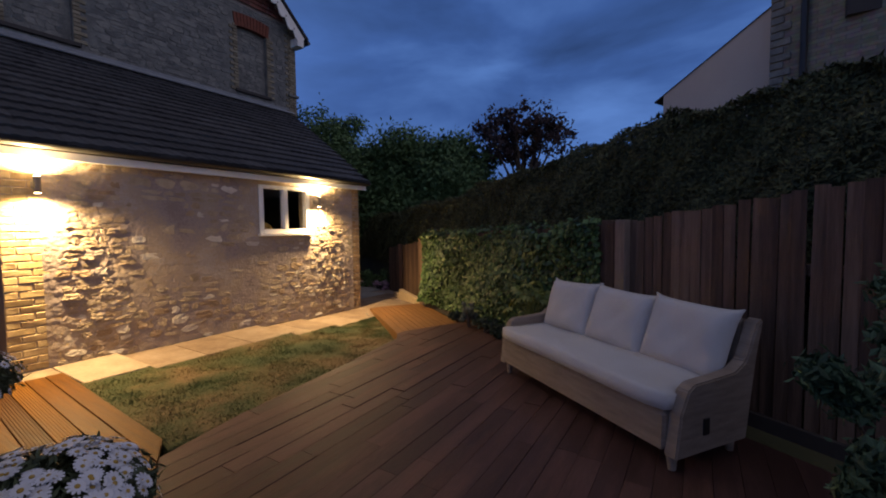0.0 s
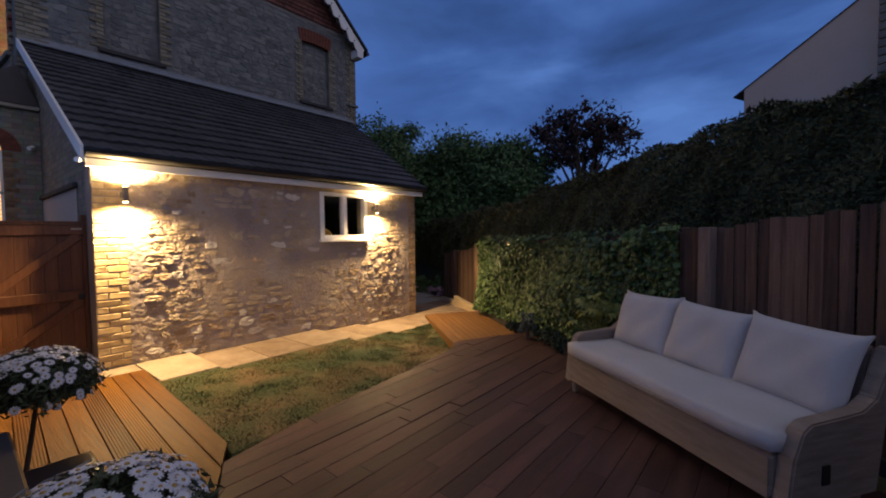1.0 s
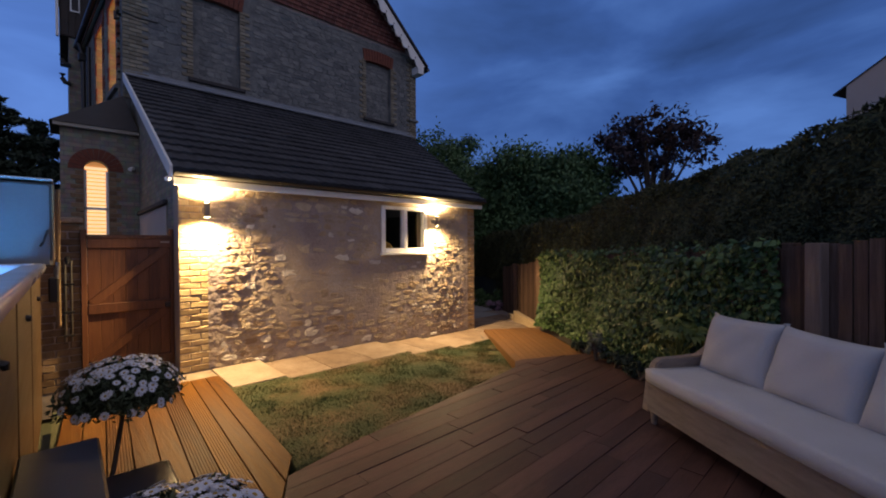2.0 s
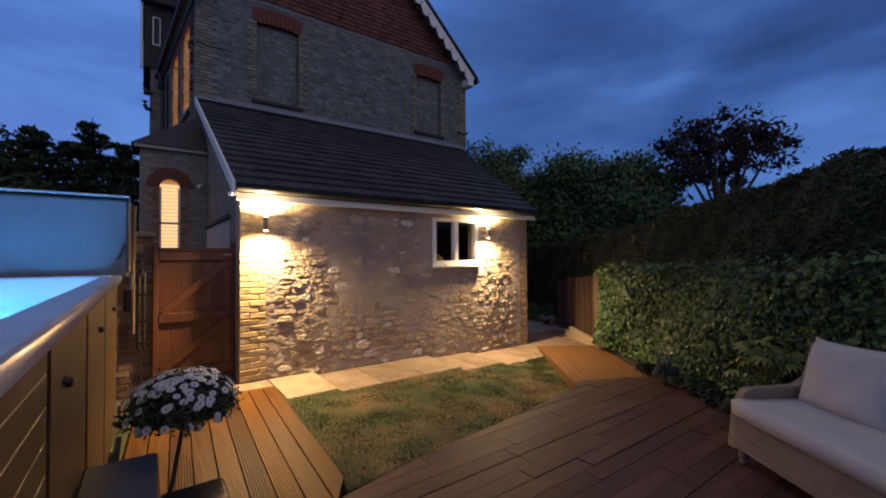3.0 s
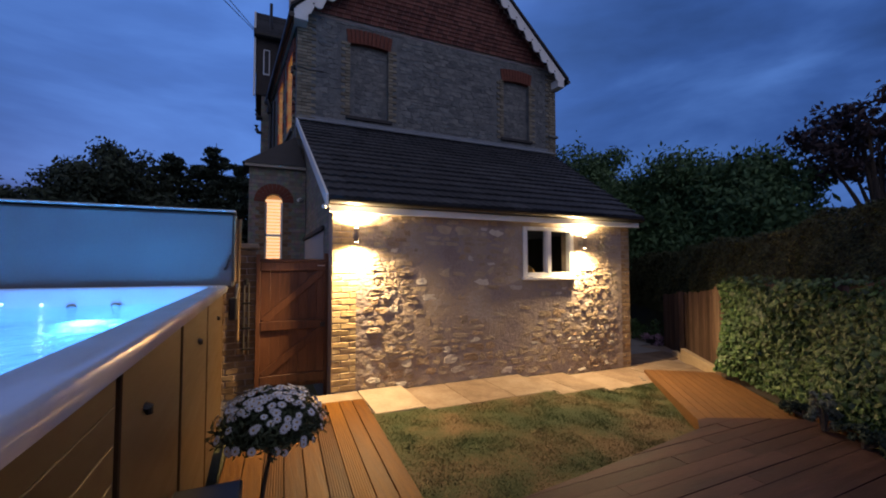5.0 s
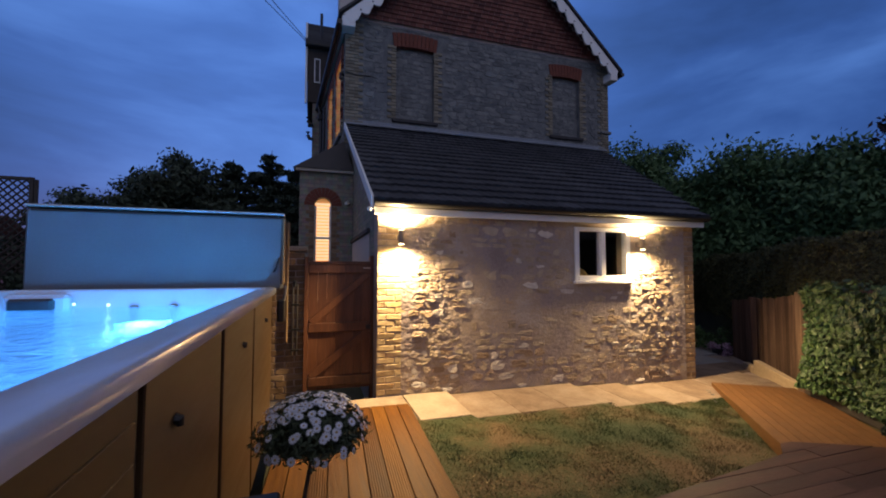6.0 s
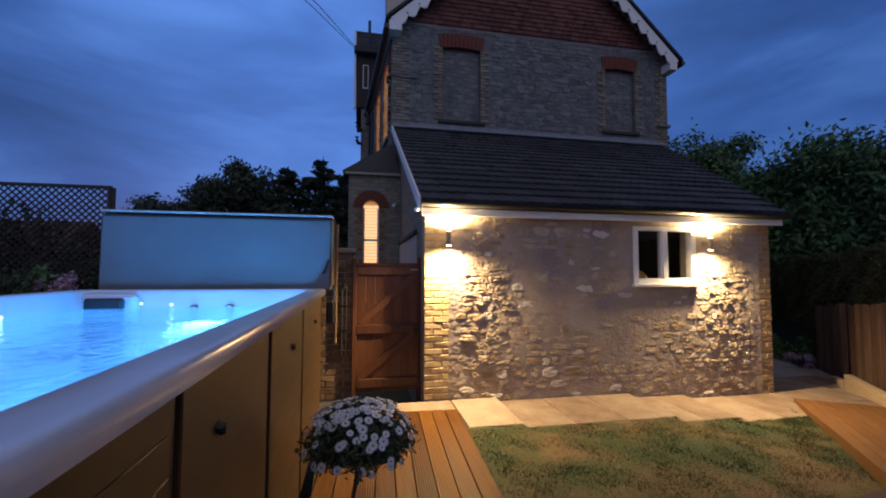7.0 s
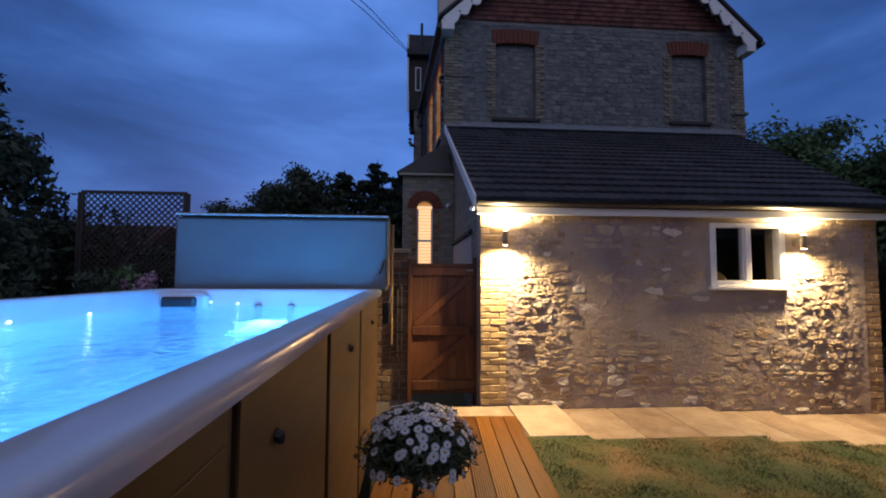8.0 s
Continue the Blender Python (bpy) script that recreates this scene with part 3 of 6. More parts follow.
for i in range(11):
    s0, s1 = i / 11 + 0.002, (i + 1) / 11 - 0.002
    ra = lambda k, s: (RA[0][0] + (RB[0][0] - RA[0][0]) * s + (k and (RA[1][0] + (RB[1][0] - RA[1][0]) * s - RA[0][0] - (RB[0][0] - RA[0][0]) * s)),
                       RA[0][1] + (RB[0][1] - RA[0][1]) * s + (k and (RA[1][1] + (RB[1][1] - RA[1][1]) * s - RA[0][1] - (RB[0][1] - RA[0][1]) * s)))
    part("ramp_board", ramp_board((ra(0, s0), ra(0, s1)), (ra(1, s0), ra(1, s1)), 0.005, -0.13), RAMP_WOOD, ramp)
skirt = bmesh.new()
d = Vector((RA[1][0] - RA[0][0], RA[1][1] - RA[0][1], 0)).normalized()
nrm = Vector((d.y, -d.x, 0)) * -1
vs = []
for k, (x, y, z) in enumerate(((RA[0][0], RA[0][1], 0.006), (RA[1][0], RA[1][1], -0.128))):
    for dz in (0.0, -0.20):
        for o in (0.0, 0.025):
            vs.append(skirt.verts.new((x + nrm.x * o, y + nrm.y * o, z + dz)))
for f in ((0, 1, 5, 4), (2, 6, 7, 3), (0, 4, 6, 2), (1, 3, 7, 5), (0, 2, 3, 1), (4, 5, 7, 6)):
    skirt.faces.new([vs[i] for i in f])
bmesh.ops.recalc_face_normals(skirt, faces=skirt.faces[:])
part("skirting_board", skirt, RAMP_WOOD, ramp, "bright orange stained side board")

gravel = thing("gravel", "loose grey stones beside the ramp", "gravel", kind="stuff")
gv = None
for k in range(34):
    f = rng.random()
    gx, gy = 2.36 + (0.40 - 2.36) * f + rng.uniform(-0.05, 0.03), 3.19 + (4.82 - 3.19) * f + rng.uniform(-0.05, 0.02)
    st = bmesh.new()
    bmesh.ops.create_icosphere(st, subdivisions=1, radius=1, matrix=Matrix.Translation((gx, gy, -0.135 - 0.05 * f)) @ Matrix.Rotation(rng.uniform(0, 3), 4, "Z") @ Matrix.Diagonal((rng.uniform(0.012, 0.028), rng.uniform(0.012, 0.022), rng.uniform(0.008, 0.014), 1)))
    gv = join(gv, st)
part("gravel_stone", gv, STONE_FAR, gravel)
bed_bm = bmesh.new()
bed_rows = []
for k in range(47):
    sb = -4.0 + 0.2 * k
    zb = 0.0 if sb < 2.4 else -0.06 - 0.075 * (sb - 2.4)
    wob = 0.03 * noise.noise(Vector((sb * 2, 0, 0)))
    p0 = FENCE_A + FENCE_D * sb - FENCE_N * 0.008
    p1 = FENCE_A + FENCE_D * sb - FENCE_N * (0.32 + wob)
    bed_rows.append([bed_bm.verts.new((p0.x, p0.y, zb + 0.03)), bed_bm.verts.new(((p0.x + p1.x) / 2, (p0.y + p1.y) / 2, zb + 0.015 + wob * 0.4)), bed_bm.verts.new((p1.x, p1.y, zb - 0.03)), bed_bm.verts.new((p1.x, p1.y, -0.36))])
for r0, r1 in zip(bed_rows, bed_rows[1:]):
    for k in range(3):
        bed_bm.faces.new((r0[k], r1[k], r1[k + 1], r0[k + 1]))
bmesh.ops.recalc_face_normals(bed_bm, faces=bed_bm.faces[:])
tagged(part("flower_bed", bed_bm, SOIL), "narrow bed of dark soil under the ivy", "flower bed", kind="structure")

edging = thing("timber_edging", "pale timber sleeper edging at the foot of the fence", "edging", kind="structure")
for p, q, za, zb in (((1.26, 5.66), (0.02, 6.42), -0.07, 0.02), ((-0.01, 6.44), (-0.32, 6.635), -0.10, -0.10)):
    dv = Vector((q[0] - p[0], q[1] - p[1], 0))
    m = Matrix.Translation((p[0], p[1], 0)) @ Matrix.Rotation(math.atan2(dv.y, dv.x), 4, "Z")
    sl = box((0, -0.05, -0.33), (dv.length, 0.05, 0.0), 0.008)
    for v in sl.verts:
        if v.co.z > -0.1:
            v.co.z += za + (zb - za) * v.co.x / dv.length
    sl.transform(m)
    part("sleeper", sl, SLEEPER, edging)
part("sleeper", box((0, -0.04, -0.05), (0.75, 0.04, 0.06), 0.008, m=Matrix.Translation((3.35, 4.05, 0)) @ Matrix.Rotation(radians(150), 4, "Z")), DECK_ORANGE, edging)


# ---- garage with the stone wall ----
WY1, WTOP = 5.09, 2.225
WIN = (2.848, 3.834, 1.385, 2.165)
garage = thing("garage", "low stone garage with yellow brick corners and a lean-to tiled roof", "garage", kind="structure")
wall_bm = None
for lo, hi in (((-0.28, 0.0, -0.4), (0, WIN[0], WTOP)), ((-0.28, WIN[1], -0.4), (0, WY1, WTOP)),
               ((-0.28, WIN[0], -0.4), (0, WIN[1], WIN[2])), ((-0.28, WIN[0], WIN[3]), (0, WIN[1], WTOP))):
    wall_bm = box(lo, hi, bm=wall_bm)
front_wall = part("stone_wall", wall_bm, MORTAR, garage, "rubble stone wall with smeared lime mortar")


def lamp_side(y):
    """1 where the wall is roughest, beside the brick corners, 0 where it was smeared flat."""
    return max(math.exp(-((y - 0.70) / 0.36) ** 2), math.exp(-((y - 4.28) / 0.42) ** 2))


def wall_relief(y, z):
    """How far the smeared mortar stands out of the wall's plane."""
    near = lamp_side(y)
    f = noise.fractal(Vector((y * 6, z * 10, 1.0)), 0.8, 2.1, 5)
    g = noise.noise(Vector((y * 16, z * 26, 7.0)))
    k = noise.noise(Vector((y * 34, z * 48, 3.0)))
    return max(0.002, 0.012 + (0.0020 + 0.009 * near) * f + (0.0010 + 0.007 * near) * g + (0.0008 + 0.0045 * near) * k)


def mortar_face():
    b = bmesh.new()
    ny, nz = 460, 220
    ya, yb, za, zb = 0.30, WY1 - 0.20, -0.25, WTOP - 0.001
    rows = []
    for j in range(nz + 1):
        z = za + (zb - za) * j / nz
        rows.append([b.verts.new((wall_relief(ya + (yb - ya) * i / ny, z), ya + (yb - ya) * i / ny, z)) for i in range(ny + 1)])
    for j in range(nz):
        for i in range(ny):
            y, z = ya + (yb - ya) * (i + 0.5) / ny, za + (zb - za) * (j + 0.5) / nz
            if WIN[0] - 0.01 < y < WIN[1] + 0.01 and WIN[2] - 0.03 < z < WIN[3] + 0.01:
                continue
            b.faces.new((rows[j][i], rows[j][i + 1], rows[j + 1][i + 1], rows[j + 1][i]))
    for v in [v for v in b.verts if not v.link_faces]:
        b.verts.remove(v)
    return b


part("mortar", mortar_face(), MORTAR, front_wall, "uneven smeared lime mortar", True)


def stone_mesh(w, h, depth, r, k=11):
    """One rough-faced stone, centred, its broken face towards +x."""
    b = bmesh.new()
    rings = []
    jit = [r.uniform(0.64, 1.10) for _ in range(k)]
    n_p = r.uniform(3.0, 9.0)
    ty, tz = r.uniform(-0.5, 0.5), r.uniform(-0.6, 0.3)
    for scale, d in ((1.0, -0.01), (0.985, depth * 0.75), (0.93, depth * 0.97), (0.45, depth)):
        ring = []
        for i in range(k):
            a = 2 * math.pi * (i + 0.5) / k
            c, s = math.cos(a), math.sin(a)
            q = (abs(c) ** n_p + abs(s) ** n_p) ** (-1 / n_p)
            rough = depth * (r.uniform(-0.20, 0.20) + 0.45 * (ty * c + tz * s) * scale) if d > 0 else 0
            ring.append(b.verts.new((d + rough, c * q * w / 2 * scale * jit[i], s * q * h / 2 * scale * jit[i])))
        rings.append(ring)
    for r0, r1 in zip(rings, rings[1:]):
        for i in range(k):
            b.faces.new((r0[i], r0[(i + 1) % k], r1[(i + 1) % k], r1[i]))
    top = b.verts.new((depth * r.uniform(0.8, 1.15), r.uniform(-0.1, 0.1) * w, r.uniform(-0.1, 0.1) * h))
    for i in range(k):
        b.faces.new((rings[-1][i], rings[-1][(i + 1) % k], top))
    bmesh.ops.recalc_face_normals(b, faces=b.faces[:])
    return b


def rubble(y0, y1, z0, z1, r, rows=(0.045, 0.145), widths=(0.06, 0.30)):
    """Rough courses of stones that fill a rectangle: centre y, z, width, height."""
    out, z = [], z0
    while z < z1 - 0.03:
        h = min(r.uniform(*rows), z1 - z)
        y = y0 - r.uniform(0, 0.15)
        while y < y1:
            w = r.uniform(*widths)
            if r.random() < 0.22 and h > 0.11:
                out.append((y + w / 2, z + h * 0.27, w, h * 0.5))
                out.append((y + w / 2, z + h * 0.77, w * r.uniform(0.8, 1), h * 0.44))
            else:
                out.append((y + w / 2, z + h / 2 + r.uniform(-0.012, 0.012), w, h))
            y += w + 0.012
        z += h + 0.011
    return out


PIER_L, PIER_R = 0.41, 0.33


def kind_of_stone(y, z, r):
    """Grey rubble, with pale blocks across the middle and rusty ones in patches low down."""
    rusty = noise.noise(Vector((y * 1.6, z * 2.2, 9.0))) + (0.22 if z < 0.5 else -0.25)
    f = r.random()
    if f < 0.15 + 0.5 * rusty:
        return STONE_RUST
    return STONE_PALE if f > (0.86 if z < 1.0 else 0.95) else STONE


sr = random.Random(21)
zones = ((PIER_L - 0.02, 1.10, (0.038, 0.100), (0.07, 0.21)), (1.10, 3.50, (0.06, 0.15), (0.09, 0.30)), (3.50, WY1 - PIER_R + 0.02, (0.036, 0.095), (0.06, 0.18)))
for ya_, yb_, rows_, widths_ in zones:
    for y, z, w, h in rubble(ya_, yb_, -0.22, WTOP - 0.01, sr, rows_, widths_):
        if y - w / 2 < max(PIER_L - 0.05, ya_ - 0.06) or y + w / 2 > min(WY1 - PIER_R + 0.05, yb_ + 0.08):
            continue
        if y + w / 2 > WIN[0] - 0.12 and y - w / 2 < WIN[1] + 0.02 and z + h / 2 > WIN[2] - 0.05:
            continue
        if z + h / 2 > WTOP:
            continue
        near = lamp_side(y)
        bury = noise.noise(Vector((y * 1.3, z * 1.7, 2.0)))
        depth = wall_relief(y, z) + 0.0015 + (0.0018 + 0.015 * near) * sr.random() + 0.002 * max(0, bury)
        if bury < 0.05 and sr.random() < 0.77 - 0.64 * near:
            continue
        ob = part("stone", stone_mesh(w * (0.98 + 0.08 * near), h * (0.95 + 0.10 * near), depth, sr), kind_of_stone(y, z, sr), front_wall)
        ob.location = (0.0, y, z)
        ob.rotation_euler = (radians(sr.uniform(-6, 6)), 0, 0)

brick_shapes = {}


def brick(parent, y, z, w, x=0.0, deep=0.03, material=None, h=0.0660, proud=0.009, turn=0.0):
    """One brick with worn edges, its face towards +x."""
    k = (round(w, 2), rng.randrange(6), h, deep, (material or BRICK).name)
    if k not in brick_shapes:
        b = box((-deep, -w / 2, -h / 2), (proud, w / 2, h / 2), 0.006)
        for v in b.verts:
            v.co.x += rng.uniform(-0.004, 0.003) if v.co.x > 0 else 0
            v.co.z += rng.uniform(-0.0035, 0.0035)
            v.co.y += rng.uniform(-0.005, 0.005)
        brick_shapes[k] = link_mesh("brick", b, material or BRICK)
    ob = new("brick", brick_shapes[k])
    ob.parent = parent
    ob.location = (x + rng.uniform(-0.0015, 0.0015), y, z)
    ob.rotation_euler = (radians(rng.uniform(-1.6, 1.6)), 0, radians(turn))
    return ob


course = 0.0765
for i in range(-3, 29):
    z = 0.04 + course * i
    if z > WTOP - 0.04:
        break
    ext = 0.0 if i % 2 else (0.05 if (i // 2) % 3 else -0.02)
    if i % 2:
        cells = ((0.0, 0.215), (0.221, PIER_L + ext))
    else:
        cells = ((0.0, 0.105), (0.111, 0.33), (0.336, PIER_L + 0.04 + ext))
    if z > -0.03:
        for a, c in cells:
            brick(front_wall, (a + c) / 2 + 0.002, z, c - a - 0.002)
    for a, c in cells[:2]:
        brick(front_wall, WY1 - (a + c) / 2 - 0.002, z, c - a - 0.002, material=BRICK_WARM)
# brick jamb beside the window
for i in range(17):
    z = 1.30 + 0.0765 * i * 1.0
    if z < 2.14:
        brick(front_wall, 2.78 - (0.03 if i % 2 else 0), z, 0.11 + (0.06 if i % 2 else 0))
        brick(front_wall, 3.835 + 0.075, z, 0.11)
for k in range(7):
    brick(front_wall, WIN[0] + 0.07 + 0.14 * k, WTOP - 0.03, 0.13, h=0.045)

side = part("side_wall", box((-4.35, 0.002, -0.4), (-0.283, 0.20, WTOP)), BRICKWORK, garage)
tri_bm = bmesh.new()
for yy in (0.002, 0.20):
    pts = [tri_bm.verts.new(p) for p in ((-0.0, yy, WTOP), (-4.3, yy, WTOP), (-4.3, yy, 4.72), (-0.02, yy, WTOP + 0.06))]
    tri_bm.faces.new(pts)
bmesh.ops.bridge_loops(tri_bm, edges=tri_bm.edges[:])
bmesh.ops.recalc_face_normals(tri_bm, faces=tri_bm.faces[:])
part("gable_wall", tri_bm, BRICKWORK, garage, "plain rendered triangle under the roof verge")
part("back_side_wall", prism([(-0.285, WY1 - 0.2), (-0.285, WY1), (-4.3, 6.9), (-4.3, 6.7)], -0.4, WTOP), RENDER, garage)
part("soffit", box((-0.02, -0.04, WTOP + 0.003), (0.12, 5.16, WTOP + 0.018)), WHITE, garage, "white painted soffit board")
part("fascia", box((0.1225, -0.06, WTOP - 0.012), (0.145, 5.18, WTOP + 0.105), 0.004), WHITE, garage, "white fascia board under the gutter")

gut = bmesh.new()
prof = [(0.055 * math.cos(a), 0.055 * math.sin(a)) for a in (math.pi + math.pi * k / 10 for k in range(11))]
inner = [(p[0] * 0.88, p[1] * 0.88) for p in prof[::-1]]
ring = prof + inner
e0 = [gut.verts.new((0.205 + a, -0.07, WTOP + 0.135 + c)) for a, c in ring]
e1 = [gut.verts.new((0.205 + a, 5.20, WTOP + 0.135 + c)) for a, c in ring]
for i in range(len(ring)):
    j = (i + 1) % len(ring)
    gut.faces.new((e0[i], e0[j], e1[j], e1[i]))
gut.faces.new(e0)
gut.faces.new(e1)
bmesh.ops.recalc_face_normals(gut, faces=gut.faces[:])
part("gutter", gut, BLACK, garage, "black half-round plastic gutter")

# lean-to roof
EAVE_X, EAVE_Z, TOP_X = 0.20, 2.375, -4.28
ROWS_N = 17
rb = bmesh.new()
rv = [rb.verts.new(p) for p in ((EAVE_X - 0.03, -0.07, EAVE_Z - 0.03), (EAVE_X - 0.03, 5.22, EAVE_Z - 0.03), (TOP_X, 6.98, 4.79), (TOP_X, -0.10, 4.79))]
rb.faces.new(rv)
ext = bmesh.ops.extrude_face_region(rb, geom=rb.faces[:])
bmesh.ops.translate(rb, verts=[v for v in ext["geom"] if isinstance(v, bmesh.types.BMVert)], vec=(0, 0, -0.05))
bmesh.ops.recalc_face_normals(rb, faces=rb.faces[:])
roof = part("roof", rb, SLATE, garage, "lean-to roof of dark concrete tiles")


def tile_mesh(width, length):
    """A double-roll interlocking tile; x runs across, y up the slope."""
    b = bmesh.new()
    prof = [(0.0, 0.0), (0.08, 0.0), (0.13, 0.009), (0.21, 0.013), (0.29, 0.009), (0.34, 0.0), (0.56, 0.0), (0.62, 0.009), (0.70, 0.013), (0.78, 0.009), (0.84, 0.0), (1.0, 0.0)]
    rows = []
    for y, dz in ((0.0, -0.02), (0.004, 0.034), (length, -0.004)):
        rows.append([b.verts.new((a * width, y, h * 0.65 + dz if dz > -0.02 else h - 0.012)) for a, h in prof])
    for r0, r1 in zip(rows, rows[1:]):
        for i in range(len(prof) - 1):
            b.faces.new((r0[i], r0[i + 1], r1[i + 1], r1[i]))
    return b


slope_len = math.hypot(TOP_X - EAVE_X, 4.79 - EAVE_Z)
gauge = slope_len / ROWS_N
tile_me = link_mesh("roof_tile", tile_mesh(0.298, gauge + 0.07), ROOF)
for k in range(ROWS_N):
    s = k / ROWS_N
    yl, yr = -0.08 - 0.02 * s, 5.24 + (6.98 - 5.24) * s
    zl, zr = EAVE_Z + (4.79 - EAVE_Z) * s, EAVE_Z + (4.79 - EAVE_Z) * s
    xx = EAVE_X + (TOP_X - EAVE_X) * s
    count = round((yr - yl) / 0.30)
    step = (yr - yl) / count
    for j in range(count):
        f = j / count
        ob = new("roof_tile", tile_me)
        ob.parent = roof
        z = zl + (zr - zl) * f
        pitch = math.atan2(4.79 - EAVE_Z, EAVE_X - TOP_X)
        m = Matrix.Translation((xx, yl + step * j, z + rng.uniform(0, 0.004))) @ Matrix.Rotation(radians(90), 4, "Z") @ Matrix.Rotation(pitch, 4, "X") @ Matrix.Rotation(rng.uniform(-0.004, 0.004), 4, "Y")
        ob.matrix_basis = m @ Matrix.Diagonal((step / 0.30, 1, 1, 1))

verge = bmesh.new()
va = Vector((EAVE_X - 0.02, -0.075, EAVE_Z - 0.10))
vb = Vector((TOP_X, -0.10, 4.70))
for p in (va, vb):
    for dy, dz in ((0, 0), (-0.03, 0), (-0.03, 0.15), (0, 0.15)):
        verge.verts.new((p.x, p.y + dy, p.z + dz))
verge.verts.ensure_lookup_table()
for f in ((0, 1, 2, 3), (4, 7, 6, 5), (0, 4, 5, 1), (1, 5, 6, 2), (2, 6, 7, 3), (3, 7, 4, 0)):
    verge.faces.new([verge.verts[i] for i in f])
bmesh.ops.recalc_face_normals(verge, faces=verge.faces[:])
part("verge_board", verge, WHITE, garage, "white verge board along the roof edge")
fl = bmesh.new()
fv = [fl.verts.new(p) for p in ((TOP_X + 0.14, -0.10, 4.775), (TOP_X + 0.14, 6.94, 4.775), (TOP_X - 0.01, 6.98, 4.87), (TOP_X - 0.01, -0.10, 4.87),
                                (TOP_X - 0.01, 6.98, 4.93), (TOP_X - 0.01, -0.10, 4.93))]
fl.faces.new(fv[:4])
fl.faces.new((fv[3], fv[2], fv[4], fv[5]))
ext = bmesh.ops.extrude_face_region(fl, geom=fl.faces[:])
bmesh.ops.translate(fl, verts=[v for v in ext["geom"] if isinstance(v, bmesh.types.BMVert)], vec=(0.012, 0, 0.012))
bmesh.ops.recalc_face_normals(fl, faces=fl.faces[:])
part("flashing", fl, LEAD, garage, "grey lead flashing where the roof meets the house")

# garage window
window = thing("window_1", "white plastic casement window with two panes", "window", kind="structure")
y0, y1, z0, z1 = WIN
wf = None
for lo, hi in (((-0.09, y0, z0), (0.022, y0 + 0.065, z1)), ((-0.09, y1 - 0.075, z0), (0.022, y1, z1)),
               ((-0.09, y0 + 0.065, z0), (0.022, y1 - 0.075, z0 + 0.07)), ((-0.09, y0 + 0.065, z1 - 0.06), (0.022, y1 - 0.075, z1))):
    wf = box(lo, hi, 0.005, wf)
frame_ob = part("window_frame", wf, UPVC, window)
mid = y0 + 0.065 + 0.385
part("mullion", box((-0.085, mid, z0 + 0.068), (0.028, mid + 0.08, z1 - 0.058), 0.006), UPVC, window)
part("window_sill", box((-0.05, y0 - 0.03, z0 - 0.045), (0.075, y1 + 0.02, z0 - 0.002), 0.008), UPVC, window, "white plastic sill")
for a, c in ((y0 + 0.062, mid + 0.002), (mid + 0.078, y1 - 0.072)):
    p = part("pane", box((-0.04, a, z0 + 0.066), (-0.034, c, z1 - 0.056)), GLASS, window, "dark reflective glass")
    p.visible_shadow = False
bead = None
for lo, hi in (((-0.03, y0 + 0.066, z0 + 0.071), (0.012, y0 + 0.085, z1 - 0.061)), ((-0.03, mid - 0.018, z0 + 0.071), (0.012, mid - 0.001, z1 - 0.061))):
    bead = box(lo, hi, 0.003, bead)
part("sash_bead", bead, UPVC, window)
room = bmesh.new()
bmesh.ops.create_cube(room, size=1, matrix=Matrix.Translation((-1.7, 3.2, 1.1)) @ Matrix.Diagonal((2.7, 3.0, 2.1, 1)))
bmesh.ops.delete(room, geom=[f for f in room.faces if f.normal.x > 0.5], context="FACES")
tagged(part("room_wall", room, DARK_ROOM), "dim bare walls inside the garage", "wall", kind="structure")
cu = bmesh.new()
bmesh.ops.create_uvsphere(cu, u_segments=20, v_segments=12, radius=1, matrix=Matrix.Translation((-0.20, 3.02, 1.47)) @ Matrix.Rotation(-0.25, 4, "X") @ Matrix.Diagonal((0.08, 0.20, 0.115, 1)))
tagged(part("cushion", cu, OCHRE, smooth=True), "ochre cloth bundle lying on the inside sill", "cushion")
tagged(part("inner_sill", box((-0.55, 2.86, 1.30), (-0.095, 3.82, 1.38)), DARK_ROOM), "plain inside window ledge", "sill", kind="structure")


def wall_lamp(y, z):
    lamp = thing("wall_lamp", "cylindrical steel up-and-down wall lamp, lit warm white", "wall lamp", (0.0, y, z), group="wall lamps on the stone wall")
    body = lathe([(0.028, -0.085), (0.030, -0.081), (0.030, 0.081), (0.028, 0.085)], 20)
    bmesh.ops.translate(body, verts=body.verts[:], vec=(0.14, 0, 0))
    part("lamp_body", body, LAMP_SKIN, lamp, smooth=False)
    part("bracket", box((0.005, -0.022, -0.035), (0.115, 0.022, 0.035), 0.006), METAL, lamp)
    for s in (-1, 1):
        d = lathe([(0.026, 0.0), (0.026, 0.004)], 18)
        bmesh.ops.translate(d, verts=d.verts[:], vec=(0.14, 0, 0.0855 * s + (0 if s > 0 else -0.003)))
        part("bulb", d, LAMP_GLOW, lamp, "glowing warm bulb face")


for ly, lz in LAMPS:
    wall_lamp(ly, lz)

alarm = thing("outdoor_camera", "small white camera on the garage corner", "camera device", (0.10, -0.09, 2.30))
cb = tube([(0.06, -0.04, -0.03), (-0.05, 0.02, 0.0)], [0.025, 0.032], 10)
part("casing", cb, WHITE, alarm)
part("mount", box((-0.06, 0.01, -0.02), (-0.02, 0.09, 0.03), 0.004), WHITE, alarm)

sensor = thing("outdoor_camera", "small white camera on the porch corner", "camera device", (-3.22, -0.10, 2.86))
part("casing", tube([(0.10, -0.05, -0.03), (0.0, 0.0, 0.0)], [0.03, 0.036], 10), WHITE, sensor)
